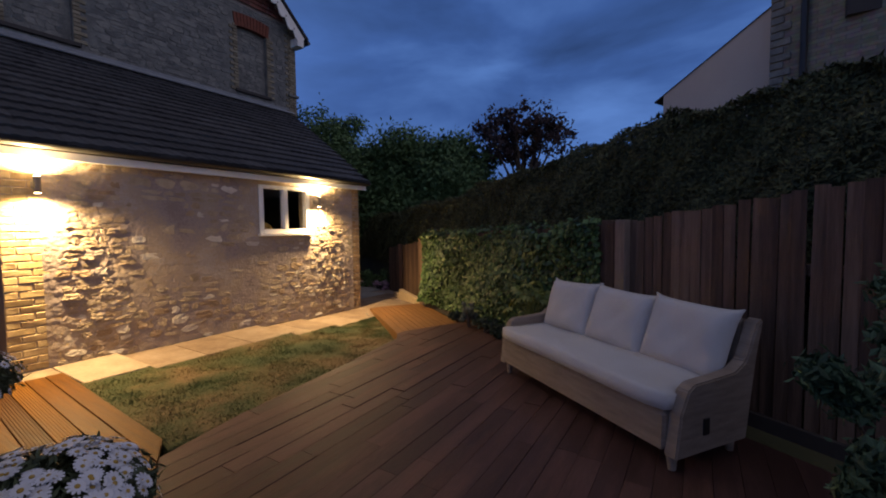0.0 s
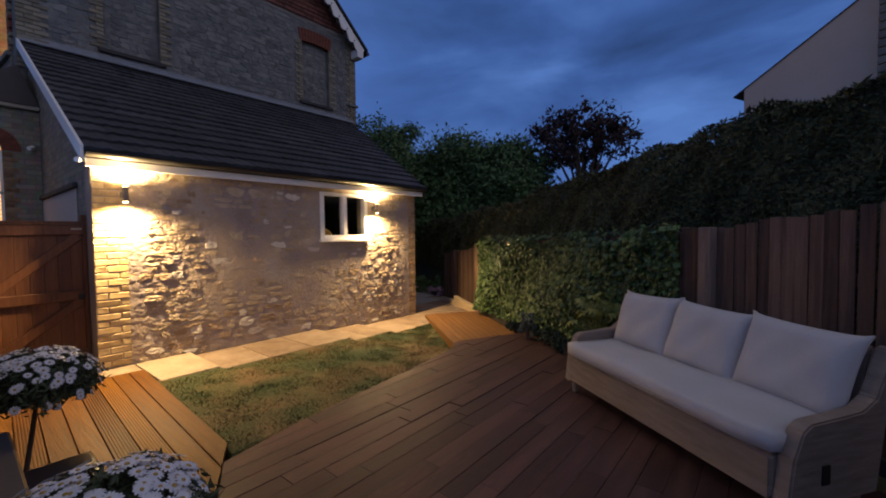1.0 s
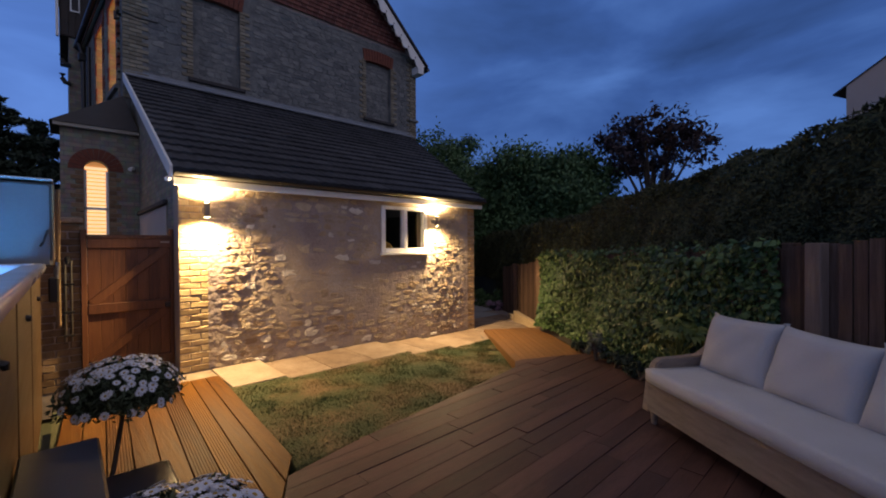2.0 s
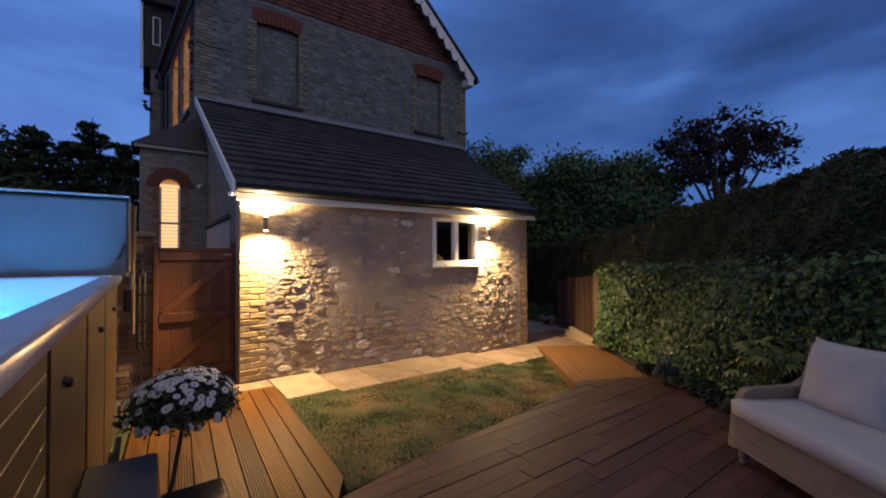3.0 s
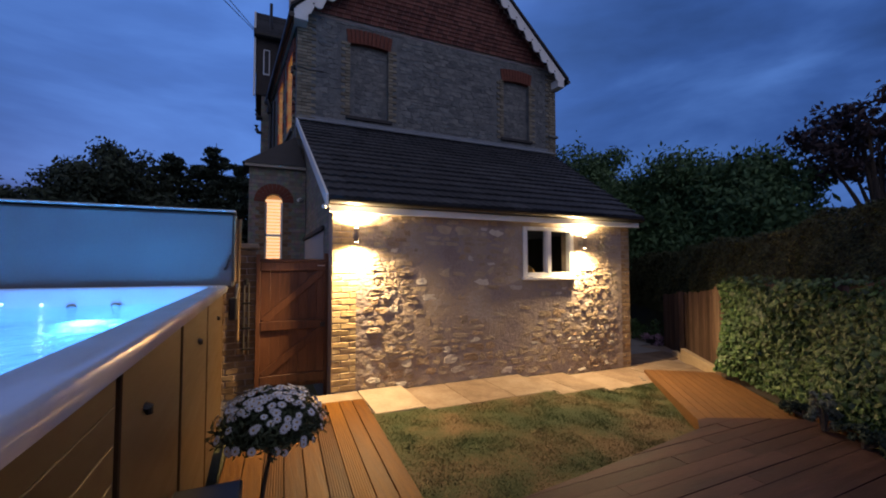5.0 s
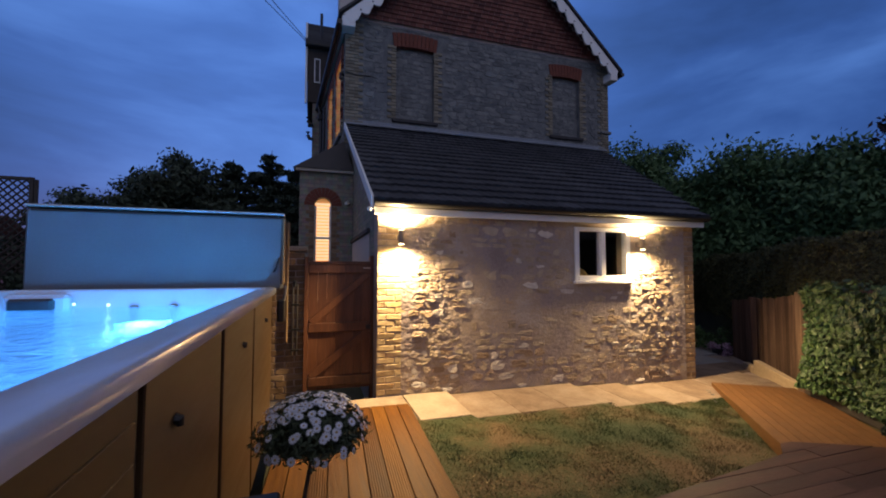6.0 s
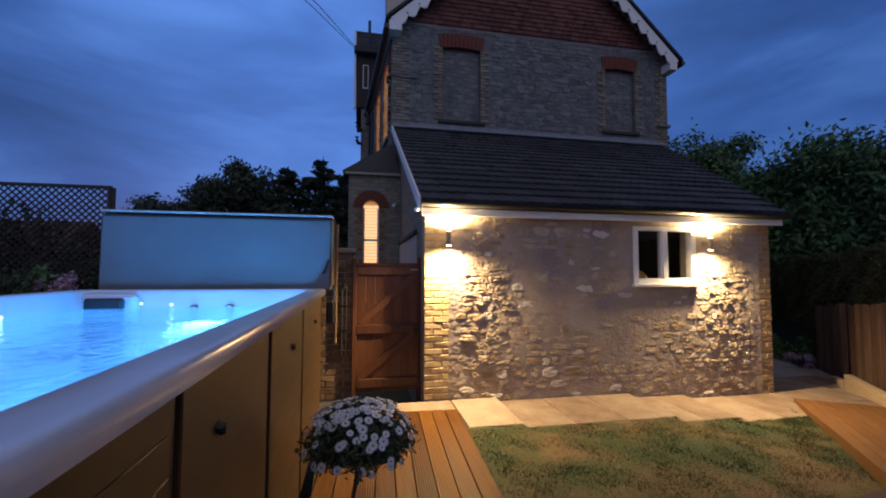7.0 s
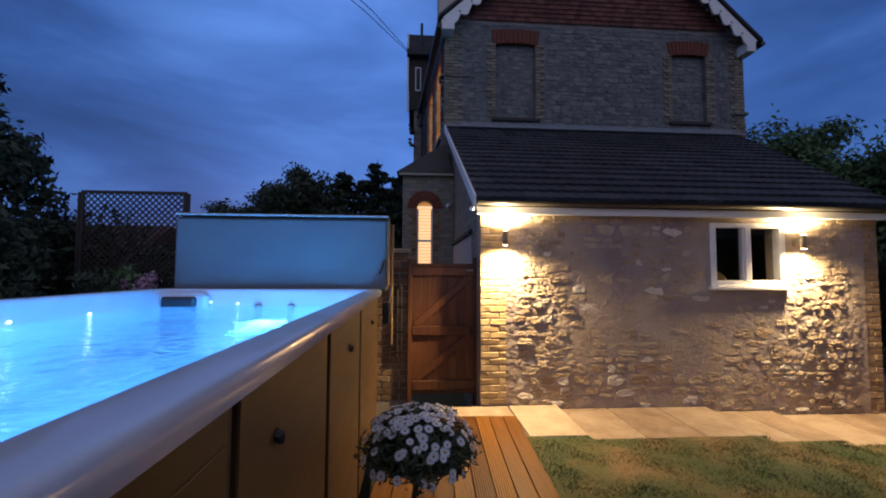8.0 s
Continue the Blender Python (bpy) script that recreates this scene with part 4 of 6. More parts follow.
part("mount", box((-0.09, -0.02, -0.02), (0.0, 0.02, 0.03), 0.004), WHITE, sensor)

# ---- gate and brick pillar ----
gate = thing("wooden_gate", "closed brown stained ledged and braced garden gate", "gate", (-0.30, -0.80, 0.0))
for i in range(7):
    part("board", box((-0.022, 0.001 + 0.1095 * i, 0.05), (0.0, 0.1095 + 0.1095 * i, 1.60), 0.002), GATE_WOOD, gate)
for zz in (0.16, 0.82, 1.55):
    part("ledge", box((0.001, 0.0, zz - 0.055), (0.035, 0.765, zz + 0.055), 0.005), GATE_WOOD, gate)
for z_a, z_b in ((0.22, 0.76), (0.88, 1.49)):
    dv = Vector((0, 0.70, z_b - z_a))
    m = Matrix.Translation((0.016, 0.03, z_a)) @ Matrix.Rotation(math.atan2(dv.z, dv.y), 4, "X")
    part("brace", box((-0.015, 0, -0.045), (0.015, dv.length, 0.045), 0.004, m=m), GATE_WOOD, gate)
part("top_rail", box((-0.03, -0.01, 1.60), (0.045, 0.775, 1.645), 0.006), GATE_WOOD, gate)
part("latch", tube([(0.05, 0.66, 1.56), (0.05, 0.75, 1.56)], 0.008), METAL, gate, "small steel latch")
part("bolt_handle", box((0.036, 0.70, 0.78), (0.06, 0.76, 0.84), 0.006), BLACK, gate)
tagged(part("gate_post", box((-0.36, -0.856, -0.1), (-0.27, -0.803, 1.70), 0.006), GATE_WOOD), "brown timber gate post against the pillar", "post")
tagged(part("gate_post", box((-0.36, -0.048, -0.1), (-0.27, -0.004, 1.72), 0.006), GATE_WOOD), "brown timber gate post against the wall", "post")

pillar = thing("brick_pillar", "yellow brick gate pillar with a stone cap", "pillar", (-0.35, -1.08, 0.0), kind="structure")
part("core", box((-0.22, -0.20, -0.3), (0.0, 0.225, 1.76)), MORTAR, pillar)
# the pillar's shade is put into its darker brick colour
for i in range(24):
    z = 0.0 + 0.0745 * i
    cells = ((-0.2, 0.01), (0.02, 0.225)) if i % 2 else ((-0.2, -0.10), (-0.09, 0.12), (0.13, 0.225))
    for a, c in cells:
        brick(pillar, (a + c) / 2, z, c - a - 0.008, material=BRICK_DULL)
part("cap", box((-0.25, -0.23, 1.765), (0.04, 0.255, 1.83), 0.012), STONE, pillar, "weathered stone cap")
tap = thing("garden_tap", "outdoor tap and pipe on the brick pillar", "tap", (-0.32, -0.98, 0.0))
part("pipe", tube([(0.03, 0, 0.5), (0.03, 0, 1.36)], 0.011), METAL, tap)
part("pipe", tube([(0.03, 0.05, 0.5), (0.03, 0.05, 1.36)], 0.009), METAL, tap)
part("spout", tube([(0.03, 0.02, 1.34), (0.07, 0.02, 1.39), (0.12, 0.02, 1.38), (0.13, 0.02, 1.33)], [0.02, 0.025, 0.02, 0.017]), BLACK, tap)
for zz in (0.55, 0.8, 1.1):
    part("clip", box((0.0, -0.02, zz), (0.045, 0.075, zz + 0.02), 0.003), BLACK, tap)


# ---- main house ----
HX = -4.3
house = thing("house", "tall old stone house with red brick lintels and hung tiles", "house")
HY0, HY1, HEAVE, HRIDGE = -0.13, 7.10, 7.05, 10.35
BLIND = ((1.06, 1.98, 5.08, 6.80), (5.30, 6.14, 5.12, 6.70))
edge_y = [HY0, BLIND[0][0], BLIND[0][1], BLIND[1][0], BLIND[1][1], HY1]
wall_bays = [(HY0, HY1, -0.4, 4.90, 0.0), (HY0, HY1, 7.0, 7.30, 0.0)]
wall_bays += [(edge_y[k], edge_y[k + 1], 4.90, 7.0, 0.0) for k in (0, 2, 4)]
for a, c, lo, hi in BLIND:
    wall_bays += [(a, c, 4.90, lo, 0.0), (a, c, lo, 7.0, 0.10)]
for a, c, lo, hi, deep in wall_bays:
    part("side_wall", slab_yz([(a, lo), (c, lo), (c, hi), (a, hi)], HX - 0.4, HX - deep), STONE_FAR, house, "blind window recess" if deep else "stone gable wall with brick quoins")
part("gable_wall", slab_yz([(HY0, 7.303), (HY1, 7.303), (HY1 - 0.1, 7.38), (3.5, HRIDGE - 0.05), (HY0 + 0.1, 7.38)], HX - 0.4, HX - 0.01), MORTAR, house)
FLANK = Matrix.Translation((HX - 0.003, HY0, 0)) @ Matrix.Rotation(radians(184.4), 4, "Z")
FLANK_WIN = ((0.50, 1.30, 4.75, 6.55), (2.10, 3.00, 4.75, 6.55))
flank_bm = box((0.40, -0.35, -0.4), (5.1, 0, 4.75), m=FLANK)
for ua, ub in ((0.40, 0.50), (1.30, 2.10), (3.00, 5.1)):
    flank_bm = box((ua, -0.35, 4.75), (ub, 0, 6.55), bm=flank_bm, m=FLANK)
flank_bm = box((0.40, -0.35, 6.55), (5.1, 0, 7.0), bm=flank_bm, m=FLANK)
part("flank_wall", flank_bm, BRICKWORK, house)
part("far_flank_wall", box((-9.0, HY1 - 0.35, -0.4), (HX - 0.403, HY1, 7.30)), BRICKWORK, house)
part("rear_wall", box((-9.4, HY0 - 0.36, -0.4), (-9.003, HY1, 7.30)), BRICKWORK, house)
hr = random.Random(4)
sv, sf = [], []


def add_piece(bm_piece):
    off = len(sv)
    for v in bm_piece.verts:
        v.index = -1
    bm_piece.verts.index_update()
    sv.extend([tuple(v.co) for v in bm_piece.verts])
    sf.extend([[v.index + off for v in f.verts] for f in bm_piece.faces])
    bm_piece.free()


QL, QR = 0.42, 0.36
for y, z, w, h in rubble(HY0 + QL, HY1 - QR, 4.55, 7.28, hr, (0.06, 0.13), (0.10, 0.34)):
    if y - w / 2 < HY0 + QL - 0.04 or y + w / 2 > HY1 - QR + 0.04 or z + h / 2 > 7.29:
        continue
    if any(a - 0.24 < y + w / 2 and y - w / 2 < c + 0.24 and z + h / 2 > lo - 0.06 and z - h / 2 < hi + 0.38 for a, c, lo, hi in BLIND):
        continue
    b = stone_mesh(w * 1.16, h * 1.22, 0.008 + 0.007 * hr.random(), hr)
    b.transform(Matrix.Translation((HX, y, z)))
    add_piece(b)
for a, c, lo, hi in BLIND:
    for y, z, w, h in rubble(a, c, lo, hi, hr, (0.07, 0.12), (0.10, 0.26)):
        if y - w / 2 < a - 0.02 or y + w / 2 > c + 0.02 or z + h / 2 > hi + 0.02:
            continue
        b = stone_mesh(w * 1.14, h * 1.16, 0.007, hr)
        b.transform(Matrix.Translation((HX - 0.098, y, z)))
        add_piece(b)
ob = new("rubble_stone", mesh_from("rubble_stone", sv, sf, STONE_FAR))
ob.parent = house
tagged(ob, "grey rubble stones of the gable wall", kind="stuff")
sv.clear()
sf.clear()
for i in range(38):
    z = 4.42 + 0.0765 * i
    if z > 7.27:
        break
    for edge, sgn, base in ((HY0, 1, QL), (HY1, -1, QR)):
        run = base - (0.10 if i % 2 else 0.0)
        a = 0.0
        first = True
        while a < run - 0.04:
            w = min(0.105 if (first and i % 2) else 0.215, run - a)
            ya = edge + sgn * (a + w / 2)
            add_piece(box((HX - 0.01, ya - w / 2 + 0.005, z - 0.033), (HX + 0.026, ya + w / 2 - 0.005, z + 0.033), 0.005))
            a += w
            first = False
    for a, c, lo, hi in BLIND:
        if lo - 0.02 < z < hi + 0.02:
            for edge, sgn in ((a, -1), (c, 1)):
                w = 0.215 if i % 2 else 0.12
                ya = edge + sgn * w / 2
                add_piece(box((HX - 0.01, ya - w / 2 + 0.004, z - 0.033), (HX + 0.028, ya + w / 2 - 0.004, z + 0.033), 0.005))
ob = new("quoin_brick", mesh_from("quoin_brick", sv, sf, BRICK_FAR))
ob.parent = house
tagged(ob, "yellow brick quoins and window surrounds", kind="stuff")
for a, c, lo, hi in BLIND:
    lint = new("lintel")
    lint.parent = house
    tagged(lint, "cambered red brick lintel over a blind window")
    n = 11
    for k in range(n):
        f0, f1 = k / n, (k + 1) / n
        def arch(f):
            return 0.045 * (1 - (2 * f - 1) ** 2)
        w0, w1 = a - 0.06 + (c - a + 0.12) * f0 + 0.004, a - 0.06 + (c - a + 0.12) * f1 - 0.004
        t = 0.05 * (f0 + f1 - 1)
        part("lintel_brick", slab_yz([(w0 + t * 0.0, hi + arch(f0)), (w1, hi + arch(f1)), (w1 + t, hi + 0.33 + arch(f1)), (w0 + t, hi + 0.33 + arch(f0))], HX - 0.095, HX + 0.032), RED_BRICK, lint)
    part("blind_sill", box((HX - 0.02, a - 0.10, lo - 0.09), (HX + 0.07, c + 0.10, lo - 0.01), 0.01), SLATE, house, "dark weathered stone sill")
part("string_stone", box((HX - 0.02, 6.80, 5.30), (HX + 0.09, HY1 + 0.04, 5.37), 0.01), STONE_FAR, house)

# hung tiles of the gable
sv.clear()
sf.clear()
zt = 7.36
row = 0
while zt < HRIDGE - 0.3:
    half = (HRIDGE - zt) / (HRIDGE - 7.02) * 3.66
    yt = 3.5 - half + (0.085 if row % 2 else 0)
    while yt < 3.5 + half - 0.16:
        o = hr.uniform(-0.004, 0.006)
        b = bmesh.new()
        q = [b.verts.new(p) for p in ((HX + 0.045 + o, yt + 0.003, zt), (HX + 0.045 + o, yt + 0.162, zt), (HX + 0.012, yt + 0.162, zt + 0.16), (HX + 0.012, yt + 0.003, zt + 0.16),
                                      (HX + 0.03 + o, yt + 0.003, zt), (HX + 0.03 + o, yt + 0.162, zt))]
        b.faces.new(q[:4])
        b.faces.new((q[4], q[5], q[1], q[0]))
        add_piece(b)
        yt += 0.166
    zt += 0.112
    row += 1
ob = new("hung_tile", mesh_from("hung_tile", sv, sf, TILE_HUNG))
ob.parent = house
tagged(ob, "red-brown clay tiles hung on the gable", kind="stuff")


def barge(side):
    """A fretted white bargeboard along one slope of the gable."""
    b = bmesh.new()
    y0, z0 = (HY0 - 0.06, 7.12) if side < 0 else (HY1 + 0.10, 6.92)
    y1, z1 = 3.5, HRIDGE + 0.12
    length = math.hypot(y1 - y0, z1 - z0)
    n = 260
    top, bot = [], []
    for k in range(n + 1):
        s = k / n
        ph = (s * length / 0.36) % 1.0
        lobe = math.sqrt(max(0.0, 1 - (2 * ph - 1) ** 2))
        drop = 0.150 + 0.125 * lobe + 0.03 * math.sin(2 * math.pi * ph)
        if s * length < 0.18:
            drop = 0.26
        uy, uz = (y1 - y0) / length, (z1 - z0) / length
        ny, nz = (uz, -uy) if side < 0 else (-uz, uy)
        if nz > 0:
            ny, nz = -ny, -nz
        py, pz = y0 + (y1 - y0) * s, z0 + (z1 - z0) * s
        top.append((py, pz + 0.06))
        bot.append((py + ny * drop, pz + 0.06 + nz * drop))
    vs = []
    for xx in (HX + 0.30, HX + 0.335):
        vs.append(([b.verts.new((xx, *p)) for p in top], [b.verts.new((xx, *p)) for p in bot]))
    for k in range(n):
        for t, c in vs:
            b.faces.new((t[k], t[k + 1], c[k + 1], c[k]))
        b.faces.new((vs[0][1][k], vs[0][1][k + 1], vs[1][1][k + 1], vs[1][1][k]))
        b.faces.new((vs[0][0][k], vs[0][0][k + 1], vs[1][0][k + 1], vs[1][0][k]))
    b.faces.new((vs[0][0][0], vs[0][1][0], vs[1][1][0], vs[1][0][0]))
    bmesh.ops.recalc_face_normals(b, faces=b.faces[:])
    board = part("bargeboard", b, WHITE, house, "white fretted bargeboard with scalloped edge")
    for k in range(1, int(length / 0.36)):
        s = (k + 0.06) * 0.36 / length
        uy, uz = (y1 - y0) / length, (z1 - z0) / length
        ny, nz = (uz, -uy)
        if nz > 0:
            ny, nz = -ny, -nz
        py, pz = y0 + (y1 - y0) * s + ny * 0.135, z0 + 0.06 + (z1 - z0) * s + nz * 0.135
        hole = tube([(HX + 0.332, py, pz), (HX + 0.338, py, pz)], 0.022, 8)
        part("fret_hole", hole, SLATE, board)
    tip = box((HX - 0.02, y0 - 0.03, z0 - 0.20), (HX + 0.33, y0 + 0.26 * -side + 0.0, z0 + 0.03), 0.01)
    part("boxed_eave", tip, WHITE, house)
    rf = bmesh.new()
    e = 0.07
    rv = [rf.verts.new(p) for p in ((HX + 0.38, y0 + side * 0.10, z0 + 0.03), (HX + 0.38, y1, z1 + e), (-9.4, y1, z1 + e), (-9.4, y0 + side * 0.10 - (0.36 if side < 0 else 0.0), z0 + 0.03))]
    rf.faces.new(rv)
    ex = bmesh.ops.extrude_face_region(rf, geom=rf.faces[:])
    bmesh.ops.translate(rf, verts=[v for v in ex["geom"] if isinstance(v, bmesh.types.BMVert)], vec=(0, 0, 0.07))
    bmesh.ops.recalc_face_normals(rf, faces=rf.faces[:])
    part("roof", rf, SLATE, house, "dark tiled main roof slope")
    if side > 0:
        part("gutter", tube([(HX + 0.34, y0 + side * 0.14, z0 + 0.0), (-9.4, y0 + side * 0.14, z0 + 0.0)], 0.055, 10), BLACK, house)


barge(-1)
barge(1)
part("chimney", box((-8.2, -0.10, 7.9), (-7.4, 0.55, 12.6), 0.02), RENDER_PALE, house, "pale rendered chimney stack")

# windows on the flank, lit from inside
for ua, ub, za, zb in FLANK_WIN:
    wd = new("window")
    wd.parent = house
    tagged(wd, "tall sash window glowing orange from inside")
    part("pane", box((ua, -0.16, za), (ub, -0.15, zb), m=FLANK), BAY_GLOW, wd)
    for uj in (ua - 0.20, ub):
        for k in range(24):
            w = 0.20 if k % 2 else 0.13
            u0 = uj + (0.20 - w if uj < ua else 0.0)
            part("jamb_brick", box((u0 + 0.004, -0.13, za + 0.075 * k), (u0 + w, 0.022, za + 0.075 * k + 0.066), 0.005, m=FLANK), RED_BRICK if (k // 4) % 2 else BRICK_FAR, wd)
    part("brick_head", box((ua - 0.2, -0.13, zb + 0.003), (ub + 0.2, 0.03, zb + 0.28), 0.008, m=FLANK), RED_BRICK, wd, "red brick window head")
    part("glazing_bar", box((ua, -0.149, (za + zb) / 2 - 0.02), (ub, -0.11, (za + zb) / 2 + 0.02), m=FLANK), WHITE, wd)
    part("window_sill", box((ua - 0.1, -0.14, za - 0.09), (ub + 0.1, 0.06, za - 0.004), 0.008, m=FLANK), STONE_FAR, wd)
part("fascia", box((-0.20, 0.10, 6.86), (5.1, 0.125, 7.03), 0.004, m=FLANK), FENCE_WOOD, house, "brown fascia board under the gutter")
part("soffit", box((-0.20, 0.004, 7.005), (5.1, 0.098, 7.02), m=FLANK), WHITE, house)
part("gutter", tube([FLANK @ Vector((-0.34, 0.17, 6.99)), FLANK @ Vector((5.1, 0.17, 6.97))], 0.06, 10), BLACK, house, "black gutter along the flank")
part("downpipe", tube([FLANK @ Vector((4.6, 0.17, 6.95)), FLANK @ Vector((4.6, 0.08, 6.6)), FLANK @ Vector((4.6, 0.08, 2.5))], 0.05, 10), BLACK, house, "black cast-iron downpipe")
part("hopper", box((4.5, 0.03, 6.45), (4.7, 0.18, 6.65), 0.02, m=FLANK), BLACK, house)
part("downpipe", tube([FLANK @ Vector((3.6, 0.08, 6.5)), FLANK @ Vector((3.6, 0.08, 2.5))], 0.045, 10), BLACK, house)
part("overflow_pipe", tube([FLANK @ Vector((0.12, 0.0, 6.0)), FLANK @ Vector((0.06, 0.09, 6.0)), FLANK @ Vector((0.02, 0.09, 5.85))], 0.03, 8), BLACK, house)
part("wall_cable", tube([(HX + 0.03, HY0 + 0.01, 6.02), (HX + 0.035, 0.12, 5.97), (HX + 0.035, 0.45, 5.99)], 0.012, 6), BLACK, house)

# porch with the arched window
porch = thing("porch", "brick porch with a lit arched window and a small hipped roof", "porch", kind="structure")
PX = -3.30
AY0, AY1, AZ0, AZR = -0.735, -0.42, 0.9, 2.79
pw = None
for lo, hi in (((PX - 0.3, -1.02, -0.4), (PX, AY0, 3.48)), ((PX - 0.3, AY1, -0.4), (PX, -0.003, 3.48)), ((PX - 0.3, AY0, -0.4), (PX, AY1, AZ0)), ((PX - 0.3, AY0, 2.98), (PX, AY1, 3.48))):
    pw = box(lo, hi, bm=pw)
part("front_wall", pw, BRICKWORK, porch)
arc = bmesh.new()
cy, rad = (AY0 + AY1) / 2, (AY1 - AY0) / 2
for sgn in (-1, 1):
    outline = [(cy + sgn * rad, AZR)] + [(cy + sgn * rad * math.cos(a), AZR + rad * math.sin(a)) for a in (math.pi / 2 * k / 8 for k in range(1, 9))] + [(cy, 2.98), (cy + sgn * rad, 2.98)]
    arc = slab_yz(outline, PX - 0.3, PX, arc)
part("arch_spandrel", arc, BRICKWORK, porch)
part("side_wall", box((-4.69, -1.02, -0.4), (PX - 0.303, -0.75, 3.48)), BRICKWORK, porch)
for k in range(13):
    a0, a1 = math.pi * k / 13 + 0.01, math.pi * (k + 1) / 13 - 0.01
    pts = [(cy + r * math.cos(a), AZR + r * math.sin(a)) for r, a in ((rad + 0.005, a0), (rad + 0.20, a0), (rad + 0.20, a1), (rad + 0.005, a1))]
    part("arch_brick", slab_yz(pts, PX - 0.02, PX + 0.015), RED_BRICK, porch)
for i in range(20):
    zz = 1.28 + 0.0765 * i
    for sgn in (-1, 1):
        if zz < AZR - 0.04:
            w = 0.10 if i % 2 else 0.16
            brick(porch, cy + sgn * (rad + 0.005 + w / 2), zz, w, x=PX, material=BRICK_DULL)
sash = thing("window_2", "arched white sash window with lit slatted blind", "window", kind="structure")
outline = [(cy - rad, AZ0), (cy + rad, AZ0), (cy + rad, AZR)] + [(cy + rad * math.cos(a), AZR + rad * math.sin(a)) for a in (math.pi * k / 12 for k in range(1, 12))] + [(cy - rad, AZR)]
part("pane", slab_yz(outline, PX - 0.16, PX - 0.15), GAP_GLOW, sash, "warm light behind the blind")
for i in range(30):
    zz = AZ0 + 0.03 + 0.065 * i
    if zz < AZR + rad - 0.02:
        hw = rad - 0.03 if zz < AZR else math.sqrt(max(0.0, (rad - 0.01) ** 2 - (zz - AZR) ** 2))
        part("slat", box((PX - 0.145, cy - hw, zz), (PX - 0.125, cy + hw, zz + 0.040)), WINDOW_GLOW, sash)
sfm = None
for lo, hi in (((PX - 0.11, cy - rad, AZ0), (PX - 0.06, cy - rad + 0.035, AZR)), ((PX - 0.11, cy + rad - 0.035, AZ0), (PX - 0.06, cy + rad, AZR)), ((PX - 0.11, cy - rad, 2.13), (PX - 0.06, cy + rad, 2.175))):
    sfm = box(lo, hi, 0.004, sfm)
part("window_frame", sfm, WHITE, sash)
ph = bmesh.new()
base = [ph.verts.new(p) for p in ((PX + 0.12, -1.14, 3.5), (PX + 0.12, -0.01, 3.5), (-4.28, -0.01, 3.5), (-4.28, -1.14, 3.5))]
tops = [ph.verts.new(p) for p in ((PX - 0.55, -0.16, 4.28), (-4.28, -0.16, 4.28))]
ph.faces.new(base[::-1])
ph.faces.new((base[0], base[1], tops[0]))
ph.faces.new((base[1], base[2], tops[1], tops[0]))
ph.faces.new((base[3], base[0], tops[0], tops[1]))
ph.faces.new((base[2], base[3], tops[1]))
bmesh.ops.recalc_face_normals(ph, faces=ph.faces[:])
part("roof", ph, SLATE, porch, "small dark hipped roof")
part("eave_trim", box((PX + 0.03, -1.10, 3.44), (PX + 0.10, -0.005, 3.498), 0.006), RENDER, porch)
# white door in the duller pale render, so its shade is in the colour
part("white_door", box((-3.25, -0.012, 0.0), (-0.72, 0.0, 2.05), 0.004), RENDER_PALE, garage, "white panelled side door")
part("door_canopy", box((-3.28, -0.05, 2.055), (-0.66, 0.0, 2.12), 0.01), SLATE, garage, "dark lintel over the side door")

# rear wing of the house, with its overhanging gable
wing = thing("house", "far rear wing of the house with a dark overhanging dormer", "house")
part("wall", box((-13.0, -0.84, -0.4), (-9.41, 0.6, 7.20)), BRICKWORK, wing)
dormer = part("dormer", box((-12.0, -1.02, 7.205), (-9.38, 0.6, 9.14), 0.02), DARK_STAIN, wing, "dark boarded dormer")
for k in range(8):
    part("board", box((-9.376, -0.98 + 0.15 * k, 7.23), (-9.36, -0.845 + 0.15 * k, 9.12), 0.004), DARK_STAIN, dormer)
part("corner_board", box((-9.40, -1.09, 7.15), (-9.30, -1.03, 9.95), 0.006), WHITE, wing, "white corner board")
part("window_frame", box((-9.372, -0.80, 7.9), (-9.33, -0.60, 8.75), 0.008), WHITE, wing)
part("window_pane", box((-9.332, -0.77, 7.94), (-9.322, -0.63, 8.71)), SLATE, wing)
wing_roof = part("roof", prism([(-9.30, -1.08), (-9.30, 0.6), (-12.2, 0.6), (-12.2, -1.08)], 9.145, 9.20), SLATE, wing, "dark tiled roof slope of the dormer")
for k in range(11):
    x0_, z0_ = -9.16 - 0.115 * k, 9.10 + 0.125 * k
    part("tile_course", box((x0_ - 0.16, -1.10, z0_), (x0_, 0.6, z0_ + 0.17), 0.012), ROOF, wing_roof)
part("gutter", tube([(-9.12, -1.08, 9.12), (-9.12, 0.6, 9.12)], 0.05, 8), BLACK, wing)
part("vent_pipe", tube([(-9.5, -0.58, 9.4), (-9.5, -0.58, 10.45)], 0.05, 8), BLACK, wing)
for z_ in (6.55, 6.05):
    part("soil_pipe", tube([(-9.35, -0.80, z_ - 0.12), (-9.35, -0.92, z_ - 0.10), (-9.35, -0.97, z_), (-9.35, -0.97, z_ + 0.12)], [0.05, 0.06, 0.06, 0.075], 10), BLACK, wing, "black cast-iron pipe elbow")

cable = thing("overhead_cable", "pair of thin black overhead cables", "cable")
